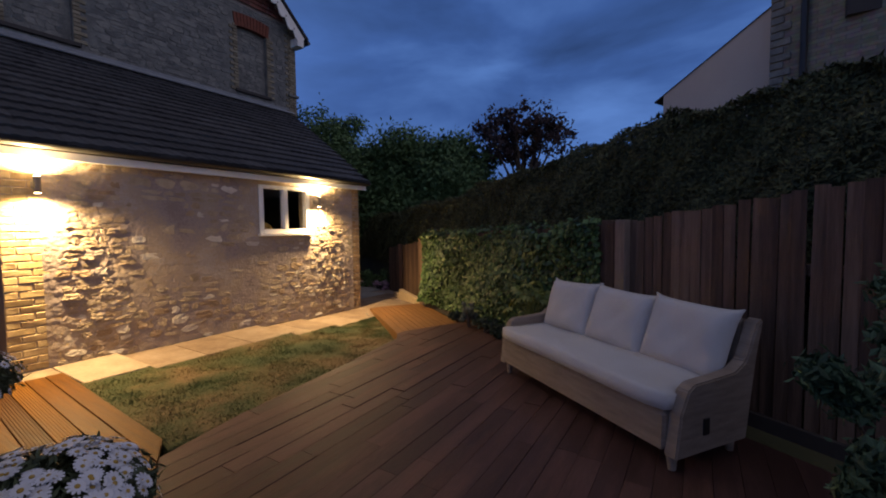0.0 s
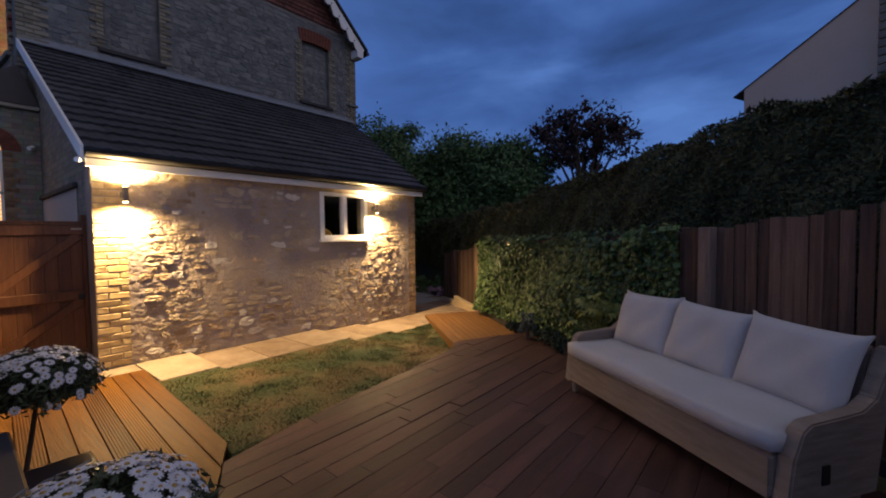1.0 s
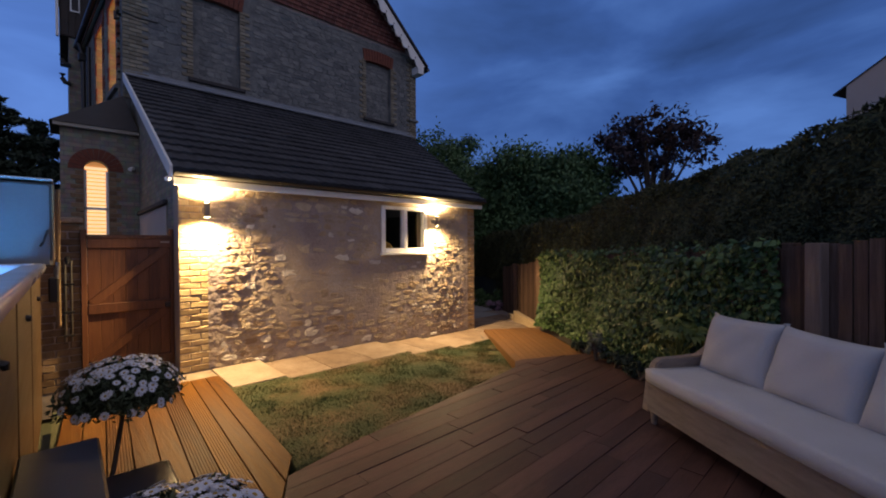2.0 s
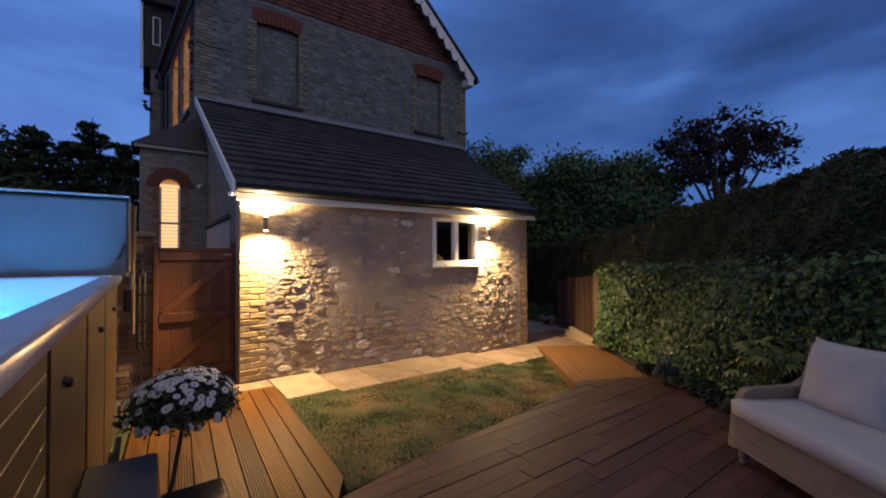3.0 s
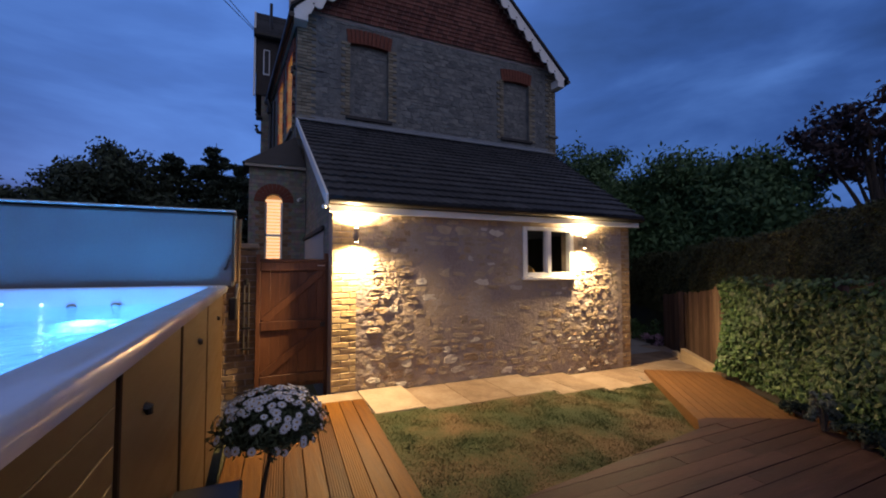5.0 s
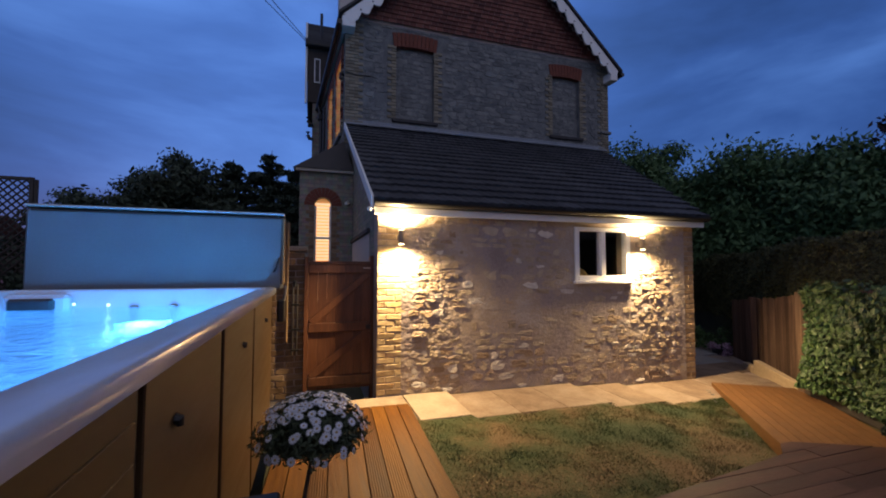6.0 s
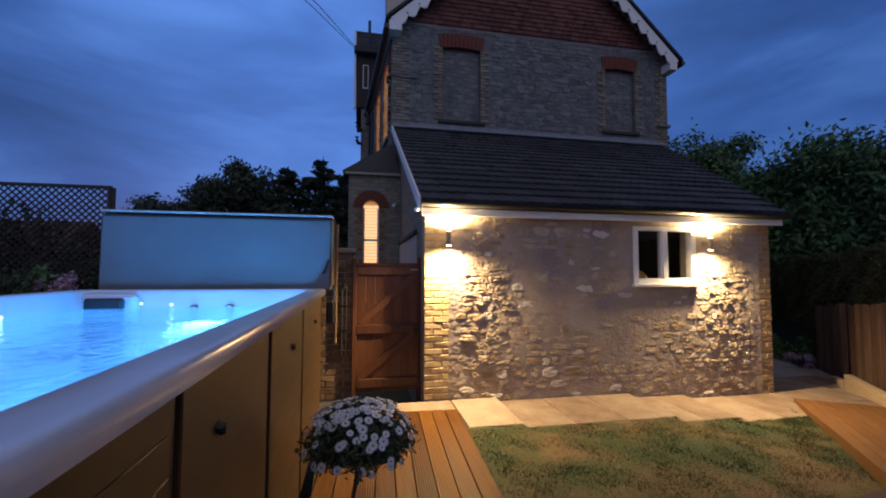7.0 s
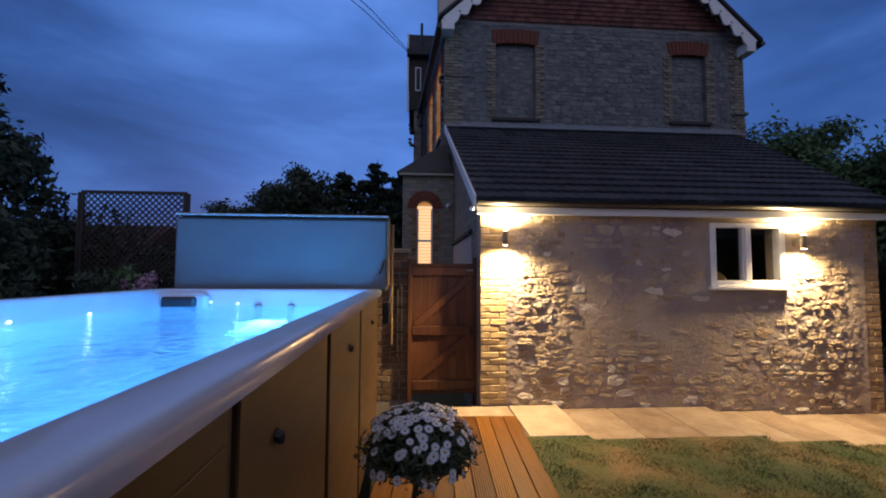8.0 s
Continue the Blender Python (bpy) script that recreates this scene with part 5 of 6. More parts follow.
for o in (0.0, 0.22):
    part("wire", tube([(-9.3, -1.1, 9.3 + o * 0.3), (-5.8, -2.15 + o, 8.42), (-1, -3.9 + o * 1.4, 7.2), (5, -6 + o * 2, 6.2), (8.0, -7 + o * 2, 5.9)], 0.011, 5), BLACK, cable)

# ---- neighbouring house ----
far_house = thing("neighbour_house", "pale rendered house with a sloping roof beyond the hedge", "house")
P1, P2 = Vector((5.1, 10.9, 0)), Vector((7.2, 10.05, 0))
u = (P2 - P1).normalized()
nn = Vector((-u.y, u.x, 0))
nb = bmesh.new()
front = [(P1, -0.4), (P2, -0.4), (P2, 6.02), (P1, 4.72)]
va = [nb.verts.new((p.x, p.y, z)) for p, z in front]
vb = [nb.verts.new((p.x + nn.x * 7, p.y + nn.y * 7, z)) for p, z in front]
nb.faces.new(va)
nb.faces.new(vb[::-1])
for i in range(4):
    j = (i + 1) % 4
    nb.faces.new((va[i], vb[i], vb[j], va[j]))
bmesh.ops.recalc_face_normals(nb, faces=nb.faces[:])
part("wall", nb, RENDER_PALE, far_house)
rf = bmesh.new()
pa = [P1 - u * 0.22 - nn * 0.02, P2 - nn * 0.02, P2 + nn * 7, P1 - u * 0.22 + nn * 7]
zz = (4.594, 6.02, 6.02, 4.594)
ra_ = [rf.verts.new((p.x, p.y, z)) for p, z in zip(pa, zz)]
rb_ = [rf.verts.new((p.x, p.y, z + 0.028)) for p, z in zip(pa, zz)]
rf.faces.new(ra_[::-1])
rf.faces.new(rb_)
for i in range(4):
    j = (i + 1) % 4
    rf.faces.new((ra_[i], ra_[j], rb_[j], rb_[i]))
bmesh.ops.recalc_face_normals(rf, faces=rf.faces[:])
part("roof", rf, SLATE, far_house)
Q = P2 + u * 9
part("stone_wall", prism([(P2.x - nn.x * 0.25, P2.y - nn.y * 0.25), (Q.x - nn.x * 0.25, Q.y - nn.y * 0.25), (Q.x + nn.x * 7, Q.y + nn.y * 7), (P2.x + nn.x * 7, P2.y + nn.y * 7)], -0.4, 9.5), BRICKWORK, far_house, "dark brick main wall")
part("downpipe", tube([(P2.x + u.x * 0.55 - nn.x * 0.32, P2.y + u.y * 0.55 - nn.y * 0.32, z) for z in (0.0, 9.4)], 0.06, 10), BLACK, far_house)
part("window_pane", box((P2.x + u.x * 1.0, P2.y + u.y * 1.0 - 0.45, 5.2), (P2.x + u.x * 1.0 + 0.5, P2.y + u.y * 1.0 - 0.30, 6.3)), SLATE, far_house)
for i in range(40):
    w = 0.22 if i % 2 else 0.34
    c = P2 + u * (w / 2 + 0.0) - nn * 0.255
    m = Matrix.Translation((c.x, c.y, 3.0 + 0.15 * i)) @ Matrix.Rotation(math.atan2(u.y, u.x), 4, "Z")
    part("quoin", box((-w / 2, -0.03, -0.065), (w / 2, 0.02, 0.065), 0.01, m=m), STONE_FAR, far_house)


# ---- swim spa ----
spa = thing("swim_spa", "lit swim spa full of blue water with brown side panels", "swim spa")
SX0, SX1, SY0, SY1 = 0.58, 4.98, -3.32, -1.10


def rounded(inset, r, n=6):
    x0, x1, y0, y1 = SX0 + inset, SX1 - inset, SY0 + inset, SY1 - inset
    r = max(0.03, r)
    pts = []
    for cx, cy, a0 in ((x1 - r, y1 - r, 0), (x0 + r, y1 - r, 90), (x0 + r, y0 + r, 180), (x1 - r, y0 + r, 270)):
        for k in range(n + 1):
            a = radians(a0 + 90 * k / n)
            pts.append((cx + r * math.cos(a), cy + r * math.sin(a)))
    return pts


shell = bmesh.new()
prof = [(0.05, 1.305), (0.012, 1.306), (0.004, 1.309), (0.003, 1.315), (0.0, 1.333), (0.0, 1.349), (0.004, 1.358), (0.012, 1.365), (0.024, 1.368), (0.04, 1.369), (0.115, 1.370), (0.125, 1.367),
        (0.134, 1.359), (0.140, 1.344), (0.147, 1.318), (0.175, 1.16), (0.22, 0.9), (0.29, 0.42), (0.36, 0.30), (0.55, 0.26)]
loops = [[shell.verts.new((x, y, z)) for x, y in rounded(d, 0.10 + d * 0.5)] for d, z in prof]
for r0, r1 in zip(loops, loops[1:]):
    for k in range(len(r0)):
        shell.faces.new((r0[k], r0[(k + 1) % len(r0)], r1[(k + 1) % len(r0)], r1[k]))
shell.faces.new(loops[-1])
bmesh.ops.recalc_face_normals(shell, faces=shell.faces[:])
for f in shell.faces:
    f.normal_flip()
shell_ob = part("shell", shell, SHELL, spa, "glossy pale acrylic shell and rim", smooth=True)
shell_ob.data.set_sharp_from_angle(angle=radians(28))

water = bpy.data.materials.new("pool_water")
n_, l_, b_ = nodes_of(water)
b_.inputs["Base Color"].default_value = (0.62, 0.88, 1.0, 1)
b_.inputs["Roughness"].default_value = 0.03
b_.inputs["Transmission Weight"].default_value = 1.0
b_.inputs["IOR"].default_value = 1.33
tc_ = n_.new("ShaderNodeTexCoord")
wv = n_.new("ShaderNodeTexNoise")
wv.inputs["Scale"].default_value, wv.inputs["Detail"].default_value, wv.inputs["Distortion"].default_value = 4.2, 6.0, 2.6
bp_ = n_.new("ShaderNodeBump")
bp_.inputs["Strength"].default_value, bp_.inputs["Distance"].default_value = 0.62, 0.06
l_.new(tc_.outputs["Object"], wv.inputs["Vector"])
l_.new(wv.outputs["Fac"], bp_.inputs["Height"])
l_.new(bp_.outputs["Normal"], b_.inputs["Normal"])
wb = bmesh.new()
wb.faces.new([wb.verts.new((x, y, 1.215)) for x, y in rounded(0.166, 0.2)])
wo = part("water", wb, water, spa, "rippled clear water lit blue from below")
wo.visible_shadow = False

for xa, xb in ((0.62, 1.93), (1.97, 2.97), (3.01, 3.90)):
    pn = part("side_panel", box((xa + 0.012, -1.165, 0.03), (xb - 0.012, -1.14, 1.305), 0.004), PANEL, spa)
    for zz in (1.12,):
        xk = {0.62: 1.25, 1.97: 2.42, 3.01: 3.65}[xa]
        part("knob", tube([(xk, -1.165, zz), (xk, -1.145 + 0.005, zz)], 0.02, 12), BLACK, pn)
        part("knob_cap", tube([(xk, -1.172, zz), (xk, -1.166, zz)], 0.026, 14), BLACK, pn)
        ring_k = tube([(xk, -1.142, zz), (xk, -1.128, zz - 0.004), (xk, -1.126, zz - 0.022)], [0.016, 0.015, 0.010], 10)
        part("pull", ring_k, BLACK, pn)
for k in range(14):
    part("side_plank", box((3.94, -1.168, 0.03 + 0.0911 * k), (4.93, -1.14, 0.1185 + 0.0911 * k), 0.002), PANEL, spa)
for xs in (0.60, 1.95, 2.99, 3.92, 4.955):
    part("post", box((xs - 0.022, -1.162, 0.0), (xs + 0.022, -1.15 - 0.0, 1.304), 0.003), BLACK, spa)
part("cabinet", box((0.615, -3.28, 0.0), (4.945, -1.175, 0.24)), SPA_DARK, spa)
part("end_panel", box((0.605, -3.26, 0.03), (0.625, -1.18, 1.305), 0.004), PANEL, spa)
part("end_panel", box((4.935, -3.26, 0.03), (4.955, -1.18, 1.305), 0.004), PANEL, spa)
part("far_side_panel", box((0.63, -3.285, 0.03), (4.93, -3.265, 1.305), 0.004), PANEL, spa)
# skimmer housing and fittings
part("skimmer", box((0.83, -3.08, 1.20), (0.90, -2.78, 1.305), 0.02), SPA_DARK, spa, "dark skimmer grille")
part("skimmer_surround", box((0.74, -3.14, 1.08), (0.84, -2.70, 1.335), 0.03), SHELL, spa)
for yy in (-2.25, -1.95):
    j = lathe([(0.038, 0), (0.042, 0.010), (0.032, 0.016), (0.012, 0.012)], 18)
    j.transform(Matrix.Translation((0.77, yy, 1.19)) @ Matrix.Rotation(radians(80), 4, "Y"))
    part("jet", j, METAL, spa, "chrome swim jet")
for at in ((0.80, -3.165, 1.25), (0.80, -2.675, 1.25), (0.758, -2.45, 1.235), (0.76, -1.40, 1.235), (2.2, -3.145, 1.24), (1.6, -3.145, 1.225)):
    s = bmesh.new()
    bmesh.ops.create_uvsphere(s, u_segments=12, v_segments=8, radius=0.012, matrix=Matrix.Translation(at))
    part("led", s, POOL_GLOW, spa, "small glowing white light")
part("filler_cap", tube([(1.05, -1.19, 1.370), (1.05, -1.19, 1.380)], 0.03, 14), SHELL, spa)
BLUE = (0.085, 0.42, 1.0)
for at, watts, wide in (((1.42, -1.95, 0.62), 24, 0.085), ((3.0, -1.46, 0.66), 82, 0.08), ((4.3, -1.48, 0.66), 82, 0.08)):
    glow("pool_lamp", at, watts, BLUE, wide)

COVER_TOP = surface("pale_grey_vinyl", [(0.40, 0.41, 0.42), (0.48, 0.49, 0.50)], 4, 0.5, 0.15, 40)
cover = thing("spa_cover", "pale grey insulated spa cover folded upright", "spa cover")
for k, (xa, xb, top) in enumerate(((0.40, 0.50, 2.085), (0.27, 0.37, 2.105))):
    fl_ = part("cover_panel", box((xa, -3.19, 1.335), (xb, -1.06, top), 0.02), COVER, cover)
    part("edge_binding", box((xa - 0.004, -1.062, 1.39), (xb + 0.004, -1.045, top - 0.01), 0.006), COVER_EDGE, fl_, "tan vinyl edge")
part("hinge_strip", box((0.26, -3.20, 2.107), (0.505, -1.05, 2.128), 0.008), COVER_TOP, cover, "pale fold strip along the top")
part("strap", box((0.502, -3.15, 2.066), (0.508, -1.08, 2.082), 0.002), BLACK, cover, "dark stitched strap")
part("handle", tube([(0.505, -1.14, 1.52), (0.53, -1.12, 1.55), (0.53, -1.10, 1.62), (0.505, -1.09, 1.66)], 0.010, 8), BLACK, cover)
part("cover_lifter", tube([(0.22, -1.03, 0.75), (0.24, -1.03, 1.4), (0.25, -1.02, 2.06)], 0.02, 10), COVER_EDGE, cover)
part("lifter_bracket", box((0.55, -1.09, 1.02), (0.66, -1.02, 1.24), 0.012), BLACK, cover)
part("lifter_arm", tube([(0.60, -1.04, 1.18), (0.42, -1.035, 1.28), (0.24, -1.03, 1.36)], 0.016, 8), METAL, cover)

steps = thing("spa_steps", "dark grey plastic two-tread steps beside the spa", "steps")
part("upper_tread", box((3.20, -1.13, 0.605), (3.98, -0.875, 0.645), 0.010), SPA_DARK, steps)
part("lower_tread", box((3.17, -0.865, 0.405), (3.98, -0.605, 0.435), 0.010), SPA_DARK, steps)
part("upper_riser", box((3.24, -0.90, 0.03), (3.95, -0.88, 0.603), 0.004), SPA_DARK, steps)
part("lower_riser", box((3.22, -0.64, 0.013), (3.95, -0.62, 0.403), 0.004), SPA_DARK, steps)
for xs in (3.23, 3.93):
    part("side", box((xs, -1.12, 0.013), (xs + 0.02, -0.905, 0.603), 0.004), SPA_DARK, steps)
    part("side", box((xs, -0.876, 0.013), (xs + 0.02, -0.645, 0.403), 0.004), SPA_DARK, steps)


# ---- standard daisies ----
def daisy_mesh():
    v, f = [], []
    n = 11
    for k in range(n):
        a = 2 * math.pi * k / n
        for r, w, z in ((0.25, 0.10, 0.02), (0.72, 0.19, 0.10), (1.0, 0.11, 0.02)):
            for s in (-1, 1):
                v.append((r * math.cos(a) - s * w * math.sin(a), r * math.sin(a) + s * w * math.cos(a), z))
        o = 6 * k
        f += [(o, o + 2, o + 3, o + 1), (o + 2, o + 4, o + 5, o + 3)]
    return mesh_from("petals", v, f, PETAL)


petal_me = daisy_mesh()
eye_bm = bmesh.new()
bmesh.ops.create_uvsphere(eye_bm, u_segments=8, v_segments=5, radius=0.27, matrix=Matrix.Translation((0, 0, 0.06)) @ Matrix.Diagonal((1, 1, 0.55, 1)))
eye_me = link_mesh("flower_centre", eye_bm, FLOWER_EYE, True)


def daisy_bush(at, rx, rz, stem, flowers, seed, size):
    gen = np.random.default_rng(seed)
    r = random.Random(seed)
    bush = thing("potted_daisy", "standard marguerite daisy with white flowers on a round head", "potted plant", at, group="standard daisies by the spa")
    n = 6500
    d = gen.normal(0, 1, (n, 3))
    d /= np.linalg.norm(d, axis=1)[:, None]
    low = d[:, 2] < -0.35
    d[low, 2] *= 0.34
    rad = gen.uniform(0.35, 1.0, n)[:, None] ** 0.6
    bump = 1 + 0.13 * np.sin(d[:, :1] * 7 + 1) * np.cos(d[:, 1:2] * 6)
    c = d * rad * bump * np.array([rx, rx, rz])
    leaf_part("foliage", leaves(c, d, 0.010, gen, 0.9, 2.0), BUSH_LEAF, bush, "dense dark green foliage")
    for k in range(flowers):
        while True:
            q = Vector((r.gauss(0, 1), r.gauss(0, 1), r.gauss(1.0, 0.8))).normalized()
            tuft = noise.noise(Vector((q.x * 3.2, q.y * 3.2, q.z * 3.2 + seed)))
            if q.z > 0.42 or (q.z > -0.5 and tuft > 0.02):
                break
        if q.z < -0.2:
            q.z *= 0.6
        p = Vector((q.x * rx, q.y * rx, q.z * rz)) * r.uniform(0.98, 1.10)
        s = size * r.uniform(0.8, 1.15)
        face = (q + Vector((r.uniform(-0.3, 0.3), r.uniform(-0.3, 0.3), 0.35))).normalized()
        m = Matrix.Translation(p) @ face.to_track_quat("Z", "Y").to_matrix().to_4x4() @ Matrix.Rotation(r.uniform(0, 6), 4, "Z") @ Matrix.Diagonal((s, s, s, 1))
        fo = new("flower", petal_me)
        fo.parent, fo.matrix_local = bush, m
        eo = new("flower_centre", eye_me)
        eo.parent = fo
    part("stem", tube(stem, [0.011, 0.012, 0.014], 8), BARK, bush, "thin bare woody stem")
    return bush


b1 = daisy_bush((2.72, -0.75, 0.68), 0.275, 0.19, [(0, 0, -0.12), (0.11, -0.05, -0.36), (0.26, -0.12, -0.60)], 225, 3, 0.0215)
pot1 = lathe([(0.09, -0.667), (0.10, -0.66), (0.125, -0.46), (0.135, -0.455), (0.135, -0.43), (0.11, -0.43), (0.10, -0.50)], 24)
bmesh.ops.translate(pot1, verts=pot1.verts[:], vec=(0.27, -0.125, 0))
part("pot", pot1, SPA_DARK, b1, "dark plastic pot", smooth=False)
b2 = daisy_bush((4.36, -0.79, 0.66), 0.27, 0.17, [(0, 0, -0.1), (0.0, 0.0, -0.14), (0.0, 0.0, -0.22)], 210, 8, 0.0235)
pot2 = None
for lo, hi in (((-0.21, -0.21, -0.65), (0.21, 0.21, -0.22)), ((-0.23, -0.23, -0.22), (0.23, 0.23, -0.17))):
    pot2 = box(lo, hi, 0.01, pot2)
part("planter", pot2, SLEEPER, b2, "square pale timber planter")

# ---- sofa ----
sofa = thing("garden_sofa", "three-seat wicker garden sofa with off-white cushions", "sofa", (5.22, 2.30, 0.012), -35.2)


def pillow(w, h, d, seed=0, boxy=0.18, corner=0.012):
    """A stuffed cushion, w wide (x), h high (z), d deep (y)."""
    b = bmesh.new()
    nx, nz = 16, 14
    r = random.Random(seed)
    ph = r.uniform(0, 6)
    for sgn in (-1, 1):
        g = []
        for j in range(nz + 1):
            rowv = []
            for i in range(nx + 1):
                a, c = 2 * i / nx - 1, 2 * j / nz - 1
                edge = (1 - abs(a) ** 4) * (1 - abs(c) ** 4)
                thick = d / 2 * (boxy + (1 - boxy) * edge ** 0.45)
                sag = 1 - 0.05 * (1 - abs(c) ** 2) * abs(a) ** 2
                pinch = 1 - 0.05 * (1 - a * a)
                wob = 0.012 * math.sin(3 * a + 2 * c + ph) + 0.006 * math.sin(7 * a - 5 * c + ph)
                rowv.append(b.verts.new((a * (w / 2 * (1 - 0.04 * (1 - c * c)) - corner * abs(c) ** 6), sgn * thick + wob * edge, c * (h / 2 * pinch - corner * abs(a) ** 10))))
            g.append(rowv)
        for j in range(nz):
            for i in range(nx):
                b.faces.new((g[j][i], g[j][i + 1], g[j + 1][i + 1], g[j + 1][i]))
    bmesh.ops.remove_doubles(b, verts=b.verts[:], dist=0.0005)
    rim = [e for e in b.edges if len(e.link_faces) == 1]
    bmesh.ops.bridge_loops(b, edges=rim)
    bmesh.ops.recalc_face_normals(b, faces=b.faces[:])
    return b


HW = 0.95
base = part("seat_base", box((-HW + 0.07, -0.34, 0.12), (HW - 0.07, 0.27, 0.352), 0.02), WICKER, sofa, "woven grey-brown wicker base")
for k in range(20):
    part("weave_strand", tube([(-HW + 0.08, -0.341, 0.132 + 0.0102 * k), (HW - 0.08, -0.341, 0.132 + 0.0102 * k)], 0.0046, 6), WICKER, base)
for sgn in (-1, 1):
    ab = bmesh.new()
    prof_a = [(-0.335, 0.10), (-0.30, 0.36), (-0.25, 0.49), (-0.20, 0.525), (0.02, 0.535), (0.16, 0.545), (0.25, 0.60), (0.34, 0.84), (0.385, 0.85), (0.345, 0.60), (0.29, 0.10)]
    sides = []
    for off, flare in ((0.0, 0.0), (0.085, 0.0)):
        sides.append([ab.verts.new((sgn * (HW - 0.075 + off + 0.05 * max(0, z - 0.3)), y, z)) for y, z in prof_a])
    ab.faces.new(sides[0])
    ab.faces.new(sides[1])
    for i in range(len(prof_a)):
        j = (i + 1) % len(prof_a)
        ab.faces.new((sides[0][i], sides[0][j], sides[1][j], sides[1][i]))
    bmesh.ops.recalc_face_normals(ab, faces=ab.faces[:])
    bmesh.ops.bevel(ab, geom=ab.edges[:], offset=0.009, segments=2, affect="EDGES")
    arm = part("arm", ab, WICKER, sofa, "flared wicker arm")
    part("arm_slot", box((sgn * (HW + 0.016) - 0.006, -0.12, 0.21), (sgn * (HW + 0.016) + 0.006, -0.07, 0.31), 0.003), BLACK, arm)
bk = bmesh.new()
pb = [(0.25, 0.12), (0.28, 0.55), (0.36, 0.83), (0.40, 0.83), (0.36, 0.55), (0.30, 0.12)]
s0 = [bk.verts.new((-HW + 0.06, y, z)) for y, z in pb]
s1 = [bk.verts.new((HW - 0.06, y, z)) for y, z in pb]
bk.faces.new(s0)
bk.faces.new(s1)
for i in range(len(pb)):
    j = (i + 1) % len(pb)
    bk.faces.new((s0[i], s0[j], s1[j], s1[i]))
bmesh.ops.recalc_face_normals(bk, faces=bk.faces[:])
bmesh.ops.bevel(bk, geom=bk.edges[:], offset=0.012, segments=2, affect="EDGES")
part("backrest", bk, WICKER, sofa)
for lx in (-HW + 0.07, HW - 0.07):
    for ly in (-0.27, 0.25):
        part("leg", tube([(lx, ly, 0.14), (lx, ly, 0.10), (lx * 1.005, ly, 0.0)], [0.036, 0.034, 0.022], 12), WICKER, sofa)
seat = pillow(2 * HW - 0.05, 0.68, 0.13, 1, 0.66, 0.04)
seat.transform(Matrix.Translation((0, -0.05, 0.415)) @ Matrix.Rotation(radians(90), 4, "X"))
part("seat_cushion", seat, CUSHION, sofa, "long off-white seat cushion", True)
for k, cx in enumerate((-0.575, 0.015, 0.595)):
    cb = pillow(0.605, 0.50, 0.20, seed=k + 2, boxy=0.10, corner=-0.016)
    cb.transform(Matrix.Translation((cx, 0.225, 0.665)) @ Matrix.Rotation(radians(-20), 4, "X") @ Matrix.Rotation(radians((-2, 1.5, 2)[k]), 4, "Y"))
    part("back_cushion", cb, CUSHION, sofa, "plump off-white back cushion", True)

# ---- fence, ivy and hedge ----
fence = thing("fence", "weathered brown close-board timber fence", "fence", kind="structure")


def fence_top(s):
    return float(np.interp(s, [-4, -1.84, -0.1, 4.7, 4.9, 5.8, 7.6], [1.98, 1.71, 1.48, 1.29, 1.22, 1.10, 0.92]))


fbm = link_mesh("fence_board", prism([(-0.037, -0.007), (0.037, -0.009), (0.037, 0.012), (-0.037, 0.004)], 0, 1), FENCE_WOOD)
s = -4.0
fr = random.Random(9)
while s < 7.6:
    p = FENCE_A + FENCE_D * s + FENCE_N * ((0.30 if s > 4.85 else 0.0) + fr.uniform(0.0, 0.010))
    ob = new("fence_board", fbm)
    ob.parent = fence
    zb = -0.1 if s < 4.5 else -0.3
    ob.matrix_basis = Matrix.Translation((p.x, p.y, zb)) @ Matrix.Rotation(math.atan2(FENCE_D.y, FENCE_D.x) + radians(3 + fr.uniform(-3, 3)), 4, "Z") @ Matrix.Rotation(radians(fr.uniform(-0.5, 0.5)), 4, "Y") @ Matrix.Diagonal((1, 1, fence_top(s) + fr.uniform(-0.022, 0.014) - zb, 1))
    s += 0.084
for s in (-3.9, -1.9, 0.12, 2.1, 4.1, 6.6):
    p = FENCE_A + FENCE_D * s + FENCE_N * (0.22 if s in (6.6,) else 0.07)
    m = Matrix.Translation((p.x, p.y, 0)) @ Matrix.Rotation(math.atan2(FENCE_D.y, FENCE_D.x), 4, "Z")
    part("fence_post", box((-0.045, -0.045, -0.3), (0.045, 0.045, fence_top(s) + 0.03), 0.006, m=m), FENCE_WOOD, fence)
post_at = FENCE_A + FENCE_D * -0.16 - FENCE_N * 0.06
part("fence_post", box((-0.055, -0.04, -0.1), (0.055, 0.04, 1.50), 0.006, m=Matrix.Translation((post_at.x, post_at.y, 0)) @ Matrix.Rotation(math.atan2(FENCE_D.y, FENCE_D.x), 4, "Z")), POST_WOOD, fence, "paler square timber post")
for zr in (0.35, 1.15):
    m = Matrix.Translation((FENCE_A.x, FENCE_A.y, 0)) @ Matrix.Rotation(math.atan2(FENCE_D.y, FENCE_D.x), 4, "Z")
    part("rail", box((-4.0, -0.075, zr - 0.04), (4.85, -0.03, zr + 0.04), 0.006, m=m), FENCE_WOOD, fence)
part("gravel_board", box((-4.0, 0.012, -0.1), (4.6, 0.045, 0.13), 0.006, m=Matrix.Translation((FENCE_A.x, FENCE_A.y, 0)) @ Matrix.Rotation(math.atan2(FENCE_D.y, FENCE_D.x), 4, "Z")), DARK_STAIN, fence)


